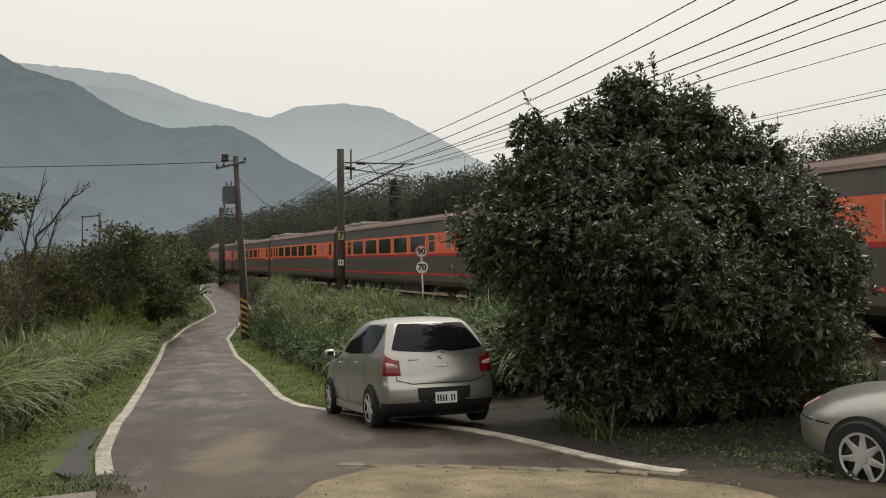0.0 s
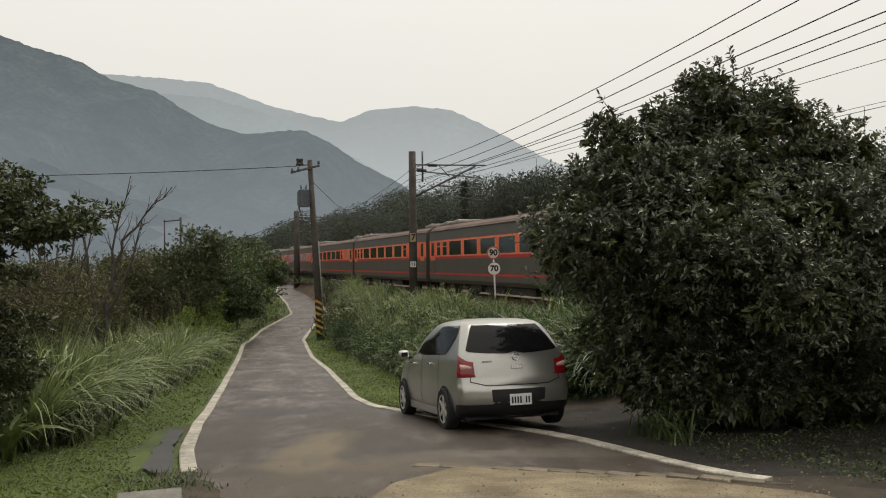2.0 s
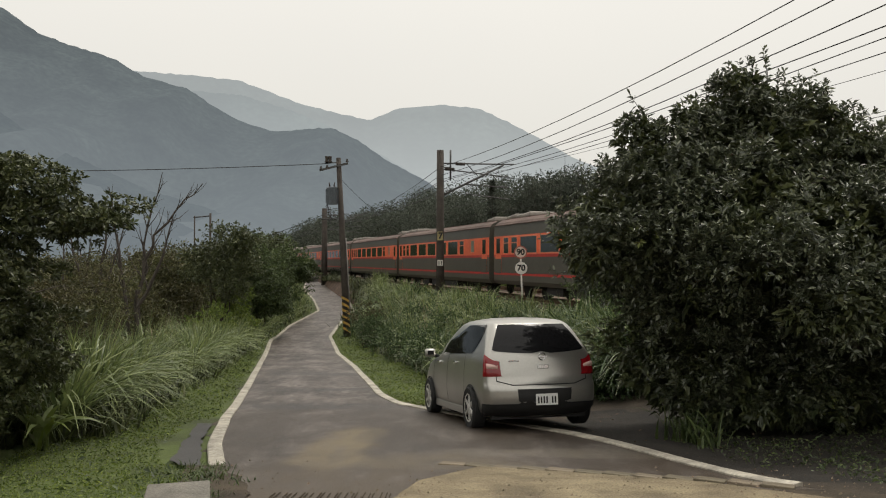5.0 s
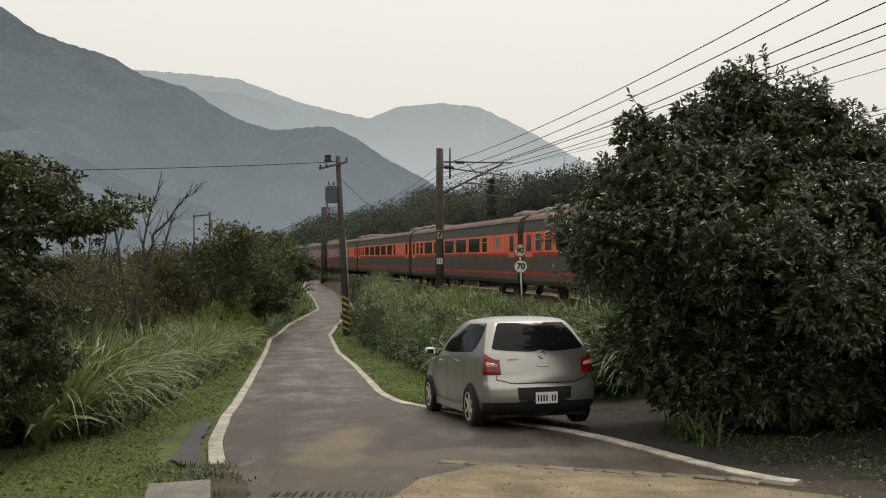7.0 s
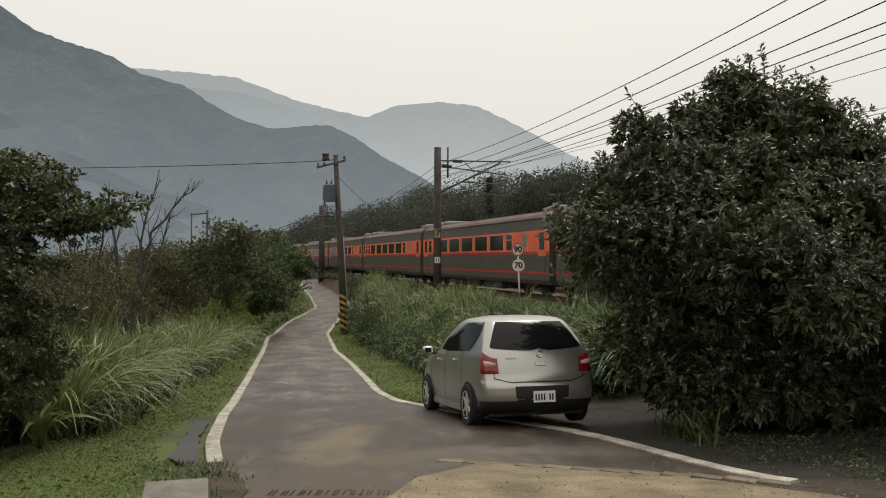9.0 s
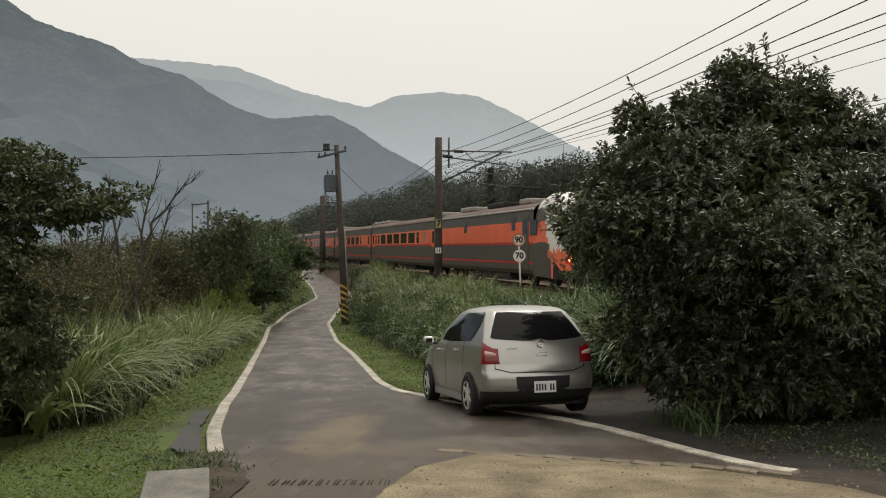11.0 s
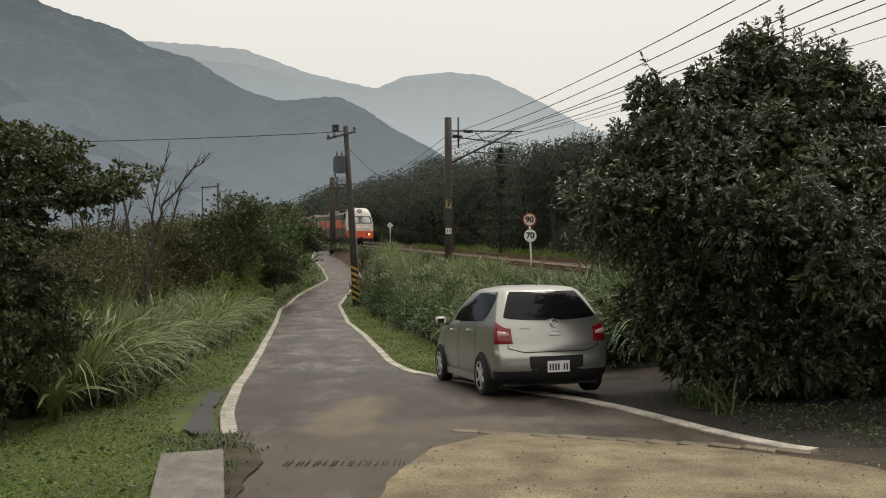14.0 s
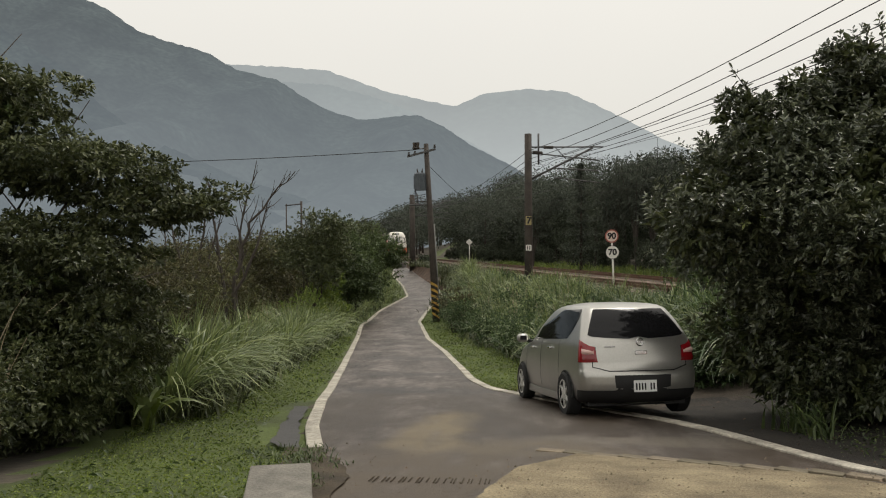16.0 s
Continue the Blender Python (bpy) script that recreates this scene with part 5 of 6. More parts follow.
def weeds(name, n, inside, box4, length, material, label, up=0.5):
    x = box4[0] + (box4[1] - box4[0]) * rng.random(n)
    y = box4[2] + (box4[3] - box4[2]) * rng.random(n) ** 1.7
    k = inside(x, y)
    x, y = x[k], y[k]
    b = np.stack([x, y, land(x, y) + rng.random(len(x)) * 0.05], 1)
    way = rng.normal(size=(len(x), 3)) * [1, 1, 0.4] + [0, 0, up]
    ln = length * (0.5 + 0.9 * rng.random(len(x))) * (1 + y / 40)
    return tagged(leaf_mesh(name, b, way, ln, ln * 0.42, material, droop=0.1, label=label), label, "grass", kind="stuff")


left_verge = lambda x, y: (x < lane_left(y) - 0.14 - 0.05 * (1 + np.sin(y * 2.1)) - 0.42 * smooth((y - 8.0) / 0.5) * (1 - smooth((y - 12) / 2))) & (x > reed_left(y) - 0.5)
right_verge = lambda x, y: (x > lane_right(y) + 0.12) & (x < np.minimum(lane_right(y) + 3.0, reed_right(y) + 0.4)) & (y > 15.6)
weeds("verge_grass", 210000, left_verge, (-12, -1.7, 4.5, 45), 0.026, L_GRASS, "bright green low weeds along the lane")
weeds("verge_herb", 9000, left_verge, (-12, -1.7, 4.5, 40), 0.06, L_MID, "broad-leaved weeds among the low grass", 0.3)
weeds("strip_grass", 90000, right_verge, (-8, 5, 15.5, 50), 0.034, L_GRASS, "bright mown grass strip beside the lane")
shade = lambda x, y: (x > lane_right(y) + 0.5 + 0.5 * np.sin(x * 3) ** 2) & (y > 6.5) & (y < 10.6 + np.sin(x * 2.3) * 0.3) & (rng.random(len(x)) < smooth((x - 2.4) / 1.5))
weeds("shade_grass", 11000, shade, (2.2, 9.5, 6.5, 11), 0.04, L_MID, "short grass under the broadleaf tree")
litter = lambda x, y: (x > lane_right(y) + 0.3) & (y < 16)
weeds("leaf_litter", 500, litter, (1, 8, 7, 16), 0.035, L_BRUSH, "fallen brown leaves on the gravel", 0.05)


# layered shrubs on the river side
shrub(-5.75, 9.0, 1.5, 2.2, L_SHADE, 1300, 8, 0.08, "low dark shrub at the foot of the spreading tree", "dark_shrub", lift=0.05)
shrub(-6.4, 10.8, 2.0, 2.4, L_SHADE, 1300, 8, 0.08, "low dark shrub at the foot of the spreading tree", "dark_shrub", lift=0.05)
shrub(-5.6, 7.4, 1.2, 1.8, L_SHADE, 1200, 8, 0.07, "low dark shrub at the foot of the spreading tree", "dark_shrub", lift=0.05)
shrub(-7.2, 8.0, 2.0, 2.4, L_SHADE, 1300, 8, 0.08, "low dark shrub at the foot of the spreading tree", "dark_shrub", lift=0.05)
shrub(-7.0, 14.6, 2.7, 2.8, L_OLIVE, 700, 8, 0.075, "straggling olive-brown shrub in the reeds", "straggling_shrub", lift=0.3, stems=9)
shrub(-7.9, 18.0, 3.0, 3.2, L_OLIVE, 700, 8, 0.08, "straggling olive-brown shrub in the reeds", "straggling_shrub", lift=0.3, stems=9)
shrub(-7.6, 11.8, 2.6, 3.0, L_SHADE, 1500, 8, 0.08, "dark small-leaved shrub in the reeds", "dark_shrub", lift=0.05)
shrub(-8.6, 15.5, 2.9, 3.2, L_OLIVE, 900, 8, 0.10, "straggling olive-brown shrub in the reeds", "straggling_shrub", lift=0.25)
shrub(-9.6, 18.5, 3.2, 4.0, L_OLIVE, 900, 8, 0.11, "straggling olive-brown shrub in the reeds", "straggling_shrub", lift=0.2)
shrub(-9.2, 24, 2.8, 3.0, L_OLIVE, 800, 7, 0.12, "straggling olive-brown shrub in the reeds", "straggling_shrub", lift=0.2)
shrub(-13.5, 27, 3.4, 5.0, L_OLIVE, 900, 7, 0.14, "straggling olive-brown shrub in the reeds", "straggling_shrub", lift=0.15)
shrub(-12.6, 31, 2.8, 3.4, L_OLIVE, 900, 7, 0.14, "leafy green shrub beside the reeds", "leafy_shrub", lift=0.15)
shrub(-8.9, 31.5, 1.8, 2.2, L_GRASS, 700, 7, 0.12, "leafy green shrub beside the reeds", "leafy_shrub", lift=0.05)
shrub(-10.0, 38.5, 2.8, 3.0, L_GRASS, 900, 7, 0.15, "leafy green shrub beside the reeds", "leafy_shrub", lift=0.05)
shrub(-11.6, 52, 3.0, 4.0, L_MID, 900, 7, 0.17, "leafy green shrub beside the lane", "leafy_shrub", lift=0.05)
shrub(-3.2, 38, 1.8, 2.6, L_OLIVE, 600, 7, 0.12, "brown-green shrub on the railway bank", "bank_shrub", lift=0.1)
shrub(5.0, 25.5, 2.6, 3.2, L_MID, 900, 8, 0.12, "leafy green shrub on the railway bank", "bank_shrub", lift=0.1)
shrub(6.6, 21.0, 2.4, 3.6, L_DARK, 900, 8, 0.11, "leafy green shrub on the railway bank", "bank_shrub", lift=0.05)
for bx, by, bh in ((0.9, 20.2, 1.0), (-0.1, 23.0, 1.2), (-0.6, 26.0, 1.1), (-1.6, 29.0, 1.3), (-2.2, 33.0, 1.4), (-3.4, 36.0, 1.3), (1.6, 24.5, 1.3), (0.6, 29.0, 1.4), (-0.6, 34.0, 1.5), (2.4, 20.5, 1.2)):
    shrub(bx, by, bh, bh * 1.5, L_WEED, 420, 8, 0.075, "low deep-green leafy weed bush on the bank", "weed_bush", lift=0.05, group="weed bushes on the bank")
for bx, by, bh in ((3.3, 15.7, 0.6), (4.2, 15.9, 0.7), (2.7, 16.2, 0.6)):
    shrub(bx, by, bh, bh * 2.2, L_WEED, 420, 8, 0.075, "low green herbs behind the lay-by", "herb_patch", lift=0.02, group="herbs behind the lay-by")
shrub(3.5, 16.9, 1.3, 2.2, L_MID, 600, 8, 0.10, "low leafy shrub behind the lay-by", "bank_shrub", lift=0.05)


def bare_tree(x, y, boughs_, label):
    z = lz(x, y)
    t = empty("bare_tree", Matrix.Translation((x, y, z)), label, "tree", "leafless small trees")

    for line_ in boughs_:
        bm = bmesh.new()
        pts = [Vector(q) for q in line_]
        fine = [pts[i].lerp(pts[i + 1], k / 3) + Vector(rng.normal(size=3)) * 0.035 for i in range(len(pts) - 1) for k in range(3)] + [pts[-1]]
        m = len(fine) - 1
        tube(bm, fine, [0.062 * (1 - 0.85 * i / m) for i in range(m + 1)], 6)
        for i in range(m // 3, m):
            for side in range(2):
                d = (fine[i + 1] - fine[i]).normalized()
                e = (d + Vector((rng.normal() * 0.6, rng.normal() * 0.6, 0.35))).normalized()
                ln = (0.35 + 0.55 * rng.random()) * (1.2 - 0.6 * i / m)
                mid = fine[i] + e * ln * 0.5 + Vector(rng.normal(size=3)) * 0.04
                end = mid + (e + Vector((0, 0, 0.35))).normalized() * ln * 0.5
                r = 0.022 * (1.1 - 0.7 * i / m)
                tube(bm, [fine[i], mid, end], [r, r * 0.6, 0.004], 5)
                tube(bm, [mid, mid + (e + Vector(rng.normal(size=3)) * 0.7).normalized() * ln * 0.4], [r * 0.5, 0.003], 5)
        part("bough", bm, M_TWIG, t)
    return t


GREY_TREE = "leafless grey-brown small tree with forked boughs"
bare_tree(-7.6, 19.8, [((0, 0, -0.1), (0.15, 0, 2.2), (0.45, 0, 3.5), (1.1, 0, 4.35), (1.75, 0, 5.0)), ((0.1, 0.1, 0), (0.2, 0.1, 2.4), (0.35, 0.1, 3.9), (0.7, 0.2, 5.3)),
                       ((0, -0.1, 0), (-0.1, -0.1, 2.4), (-0.3, -0.2, 3.8), (-0.45, -0.2, 4.9)), ((0, 0, 0), (0.3, -0.2, 2.0), (0.9, -0.3, 3.2), (1.2, -0.4, 4.3))], GREY_TREE)
bare_tree(-8.8, 20.5, [((0, 0, -0.1), (0.1, 0, 2.2), (0.3, 0, 3.6), (0.45, 0, 4.7)), ((0, 0, 0), (-0.2, 0, 2.2), (-0.5, 0, 3.4), (-0.7, 0, 4.3)), ((0.1, 0, 0), (0.4, 0, 2.4), (0.8, 0, 4.2))], GREY_TREE)
bare_tree(-10.0, 22.0, [((0, 0, -0.1), (0.2, 0, 2.0), (0.5, 0, 4.0)), ((0, 0, 0), (-0.2, 0, 2.2), (-0.3, 0, 4.2))], GREY_TREE)

y = scatter(420, 15, 40, 1.1)
x = reed_left(y) - 1.4 - rng.random(420) * (2.5 + 0.16 * y)
tufts("brushwood", x, y, 8, 1.1, 2.3, 0.016, L_BRUSH, "thin brown brushwood stems behind the reeds", 0.3, 5, 0.35)


def banana(x, y):
    z = lz(x, y)
    t = empty("broad_leaf_plant", Matrix.Translation((x, y, z)), "low plant with broad arching leaves", "plant")
    n = 12
    a = rng.random(n) * 6.28
    for k in range(n):
        le = 0.5 + 0.5 * rng.random()
        ob = blade_mesh("leaf", np.array([[0, 0, 0.05]]), np.array([[math.cos(a[k]) * le, math.sin(a[k]) * le]]), 0.75, 0.14, L_REED if k % 3 else L_GRASS, t, 6, 0.7)
    return t


banana(-4.75, 9.7)
banana(-5.2, 10.4)
y = 9.8 + rng.random(9) * 0.9
tufts("fern_clump", 3.0 + rng.random(9) * 0.35 + (10.5 - y) * 0.3, y, 10, 0.4, 0.75, 0.03, L_MID, "arching grass clump at the foot of the tree", 0.08, 5, 0.9)

crest = curve([(-0.6, 0.03), (-0.25, 0.035), (-0.18, 0.046), (-0.127, 0.066), (-0.06, 0.076), (-0.017, 0.090), (0.04, 0.104), (0.1, 0.115), (0.16, 0.125), (0.3, 0.145),
               (0.5, 0.16), (0.62, 0.18), (0.71, 0.205), (0.9, 0.22)])


def wood(name, xs, ys, hmin, hmax, per, size, material, label, top=crest):
    """A far wood: crowns built of many small leaf clumps, kept under the skyline."""
    base, way, ln = [], [], []
    bm = bmesh.new()
    for x, y in zip(xs, ys):
        g = lz(x, y)
        h = min(hmin + (hmax - hmin) * rng.random(), float(top(x / y)) * y * (0.80 + 0.22 * rng.random()) + 1.6 - g)
        if h < 1.6:
            continue
        w = h * (0.34 + 0.2 * rng.random())
        blobs = [(x, y, g + h * 0.55, w * 0.7, w * 0.7, h * 0.38)]
        for k in range(6):
            a, q = rng.random() * 6.28, w * (0.3 + 0.25 * rng.random())
            blobs.append((x + math.cos(a) * w * 0.6, y + math.sin(a) * w * 0.6, g + h * (0.3 + 0.6 * rng.random()), q, q, q * 0.7))
        p, d = crown_points(blobs, per, 0.5)
        base.append(p)
        way.append(d + rng.normal(size=d.shape) * 0.7 + [0, 0, 0.3])
        ln.append(size * (0.5 + 0.9 * rng.random(per)) * (0.7 + y / 120))
        tube(bm, [(x, y, g - 0.2), (x + 0.1, y, g + h * 0.6)], [0.02 * h, 0.008 * h], 5)
    ob = leaf_mesh(name, np.concatenate(base), np.concatenate(way), np.concatenate(ln), np.concatenate(ln) * 0.5, material, label=label)
    tagged(ob, label, "wood", kind="stuff")
    part("trunk_stand", bm, M_BARK, ob)["kind"] = "stuff"
    return ob


def hill_spots(n, s0, s1, o0, o1):
    s, o = s0 + (s1 - s0) * rng.random(n), o0 + (o1 - o0) * rng.random(n) ** 1.2
    p = np.array(TRACK0)[None] + np.array(DIR)[None] * s[:, None] + np.array(RIGHT)[None] * o[:, None]
    return p[:, 0], p[:, 1]


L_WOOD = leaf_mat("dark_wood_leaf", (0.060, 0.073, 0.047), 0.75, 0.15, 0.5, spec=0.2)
# grey-green leaf made paler: distance haze is painted into its colour
L_WOOD_HAZE = leaf_mat("haze_paled_wood_leaf", (0.105, 0.122, 0.095), 0.75, 0.2, 0.35, spec=0.2)
x, y = hill_spots(170, 18, 150, 12.5, 45)
wood("hill_wood", x, y, 4, 9, 2000, 0.15, L_WOOD, "dark green wood on the slope past the railway")
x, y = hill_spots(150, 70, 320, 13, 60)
wood("far_hill_wood", x, y, 9, 24, 1700, 0.20, L_WOOD_HAZE, "grey-green wood further along the railway")
x, y = hill_spots(190, 16, 120, 13, 30)
wood("slope_thicket", x, y, 2.2, 4.2, 700, 0.16, L_WOOD, "dense dark thicket under the trees of the slope")
x, y = hill_spots(110, 20, 140, 9.3, 14)
wood("hill_thicket", x, y, 1.3, 2.8, 900, 0.12, L_WOOD, "low thicket at the foot of the wooded slope")
x, y = hill_spots(120, -10, 70, 16, 60)
wood("near_hill_wood", x, y, 6, 13, 1500, 0.18, L_WOOD, "dark green wood on the slope past the railway")
y = 40 + 80 * rng.random(120)
x = -0.19 * y - 4 - rng.random(120) * 0.45 * y
wood("flat_thicket", x, y, 3, 5.5, 800, 0.2, L_OLIVE, "olive-brown thicket on the river flat", curve([(-0.7, 0.03), (-0.3, 0.030), (-0.2, 0.034), (-0.15, 0.035), (0, 0.03)]))
y = 55 + 50 * rng.random(26)
x = lane_left(y) - 2.2 - rng.random(26) * 6
wood("bend_wood", x, y, 4, 7, 1100, 0.2, L_MID, "green trees round the bend of the lane", curve([(-0.4, 0.035), (-0.2, 0.040), (-0.1, 0.036), (0, 0.03)]))
y = 24 + 40 * rng.random(60)
x = reed_left(y) - 3 - rng.random(60) * 0.4 * y
wood("flat_scrub", x, y, 2, 3.4, 420, 0.18, L_OLIVE, "olive-brown scrub behind the reeds", curve([(-1, 0.02), (0, 0.02)]))


s_, o_ = 14 + 90 * rng.random(900), 8.4 + 5.0 * rng.random(900)
x, y = 15.6 + DIR.x * s_ + RIGHT.x * o_, DIR.y * s_ + RIGHT.y * o_
tufts("far_side_grass", x, y, 14, 0.5, 1.0, 0.04, L_GRASS, "bright grass strip past the railway", 0.3, 4, 0.9)


def conifer(x, y, h):
    g = lz(x, y)
    t = empty("conifer", Matrix.Translation((x, y, g)), "dark pointed conifer rising from the wood", "tree")
    rod("trunk", [(0, 0, -0.2), (0.05, 0, h * 0.95)], [0.16, 0.02], M_BARK, t)
    n = 3600
    f = rng.random(n) ** 0.75
    a, r = rng.random(n) * 6.283, (1 - f) * h * 0.27 * (0.55 + 0.45 * np.sin(f * 46)) * rng.random(n) ** 0.5 + 0.04
    b = np.stack([np.cos(a) * r, np.sin(a) * r, h * (0.12 + 0.88 * f) - r * 0.25], 1)
    leaf_mesh("foliage", b, np.stack([np.cos(a), np.sin(a), -0.2 + 0 * a], 1) + rng.normal(size=(n, 3)) * 0.5, 0.26, 0.08, L_WOOD_HAZE, t)
    return t


conifer(4.3, 72, 9.4)


def bamboo(x, y, h):
    g = lz(x, y)
    t = empty("bamboo_clump", Matrix.Translation((x, y, g)), "feathery bamboo leaning over the wood", "bamboo", "bamboos on the slope")
    b, w = [], []
    bm = bmesh.new()
    for k in range(9):
        a, le = rng.random() * 6.28, 0.15 + 0.3 * rng.random()
        q = [Vector((math.cos(a) * le * h * (i / 8) ** 2.2, math.sin(a) * le * h * (i / 8) ** 2.2, h * (i / 8) * (1 - 0.12 * (i / 8) ** 3))) for i in range(9)]
        tube(bm, q, [0.05 * (1 - i / 9) + 0.008 for i in range(9)], 5)
        for i in range(4, 9):
            for _ in range(40):
                b.append(np.array(q[i]) + rng.normal(size=3) * [0.4, 0.4, 0.35])
                w.append(rng.normal(size=3) + [0, 0, -0.3])
    part("culm", bm, M_TWIG, t)["kind"] = "stuff"
    leaf_mesh("foliage", np.array(b), np.array(w), 0.45, 0.09, L_WOOD_HAZE, t, droop=0.4)
    return t


for bx, by, bh in ((8.2, 66, 9.6), (9.8, 68, 9.2), (6.6, 67, 8.4), (11.4, 70, 9.4), (0.2, 78, 7.8)):
    g = lz(bx, by)
    bamboo(bx, by, min(bh, float(crest(bx / by)) * by * 1.14 + 1.6 - g))

y = 48 + 44 * rng.random(500)
x = lane_right(y) + 0.4 + rng.random(500) * np.maximum(rail_x(y) - 2.9 - lane_right(y), 0.3)
tufts("far_bank_weeds", x, y, 14, 0.5, 0.9, 0.06, L_SHADE, "dark weeds between the lane and the railway", 0.3, 4, 0.8)
# low bushes between the lane and the railway
y = 46 + 44 * rng.random(60)
x = lane_right(y) + 0.9 + rng.random(60) * np.maximum(rail_x(y) - 4.5 - lane_right(y), 0.4)
wood("bank_bushes", x, y, 0.9, 1.7, 420, 0.13, L_WOOD, "dark low bushes between the lane and the railway", curve([(-1, 0.0), (1, 0.0)]))


# unseen trees added behind the crossing to cut fill light and darken reflections
for bx, by, bh in ((-16, -26, 8), (-7, -28, 9), (2, -27, 9), (9, -25, 9), (16, -22, 8)):
    shrub(bx, by, bh, bh * 0.95, L_WOOD, 900, 5, 0.42, "unseen dark green tree added behind the camera to block light", "woodland_tree", lift=0.1, z=lz(bx, max(by, -9.0)))


# ---- poles, masts, signs and wires ----
M_POLE = mat("weathered_dark_concrete", (0.075, 0.062, 0.052), 0.9, 0, 0.35, 2, 30, 0.3)
M_STEEL = mat("dull_galvanised_steel", (0.10, 0.098, 0.095), 0.6, 0.4, 0.25, 4, 40, 0.1)
M_DRUM = mat("grey_blue_drum", (0.10, 0.115, 0.13), 0.6, 0.2, 0.2, 4, 30, 0.1)
M_YELLOW = mat("faded_yellow_paint", (0.50, 0.30, 0.06), 0.7, 0, 0.3, 4, 30, 0.1)
M_BOARD = mat("dull_yellow_board", (0.36, 0.30, 0.14), 0.7, 0, 0.2, 4, 30, 0.1)
M_SIGN = mat("white_sign_face", (0.74, 0.72, 0.66), 0.5, 0, 0.1, 4, 40, 0.0)
M_PINK = mat("faded_red_rim", (0.40, 0.12, 0.09), 0.5, 0, 0.15, 4, 40, 0.0)
M_INK = mat("black_ink", (0.012, 0.012, 0.012), 0.6, 0, 0.2, 4, 40, 0.0)
M_WIRE = mat("dark_cable", (0.035, 0.034, 0.034), 0.6, 0.3, 0.2, 1, 10, 0.0)


def writing(text, size, m, parent, material=None):
    cu = bpy.data.curves.new("lettering", "FONT")
    cu.body, cu.size, cu.extrude, cu.align_x, cu.align_y = text, size, 0.004, "CENTER", "CENTER"
    cu.offset = 0.012 * size / 0.3
    tmp = new("lettering_source", cu)
    bpy.context.view_layer.update()
    me = bpy.data.meshes.new_from_object(tmp.evaluated_get(bpy.context.evaluated_depsgraph_get()))
    bpy.data.objects.remove(tmp)
    me.materials.clear()
    me.materials.append(material or M_INK)
    ob = new("lettering", me)
    ob.parent, ob.matrix_basis = parent, m
    return ob


FRONT = Matrix.Rotation(radians(90), 4, "X")          # a face that looks towards -y


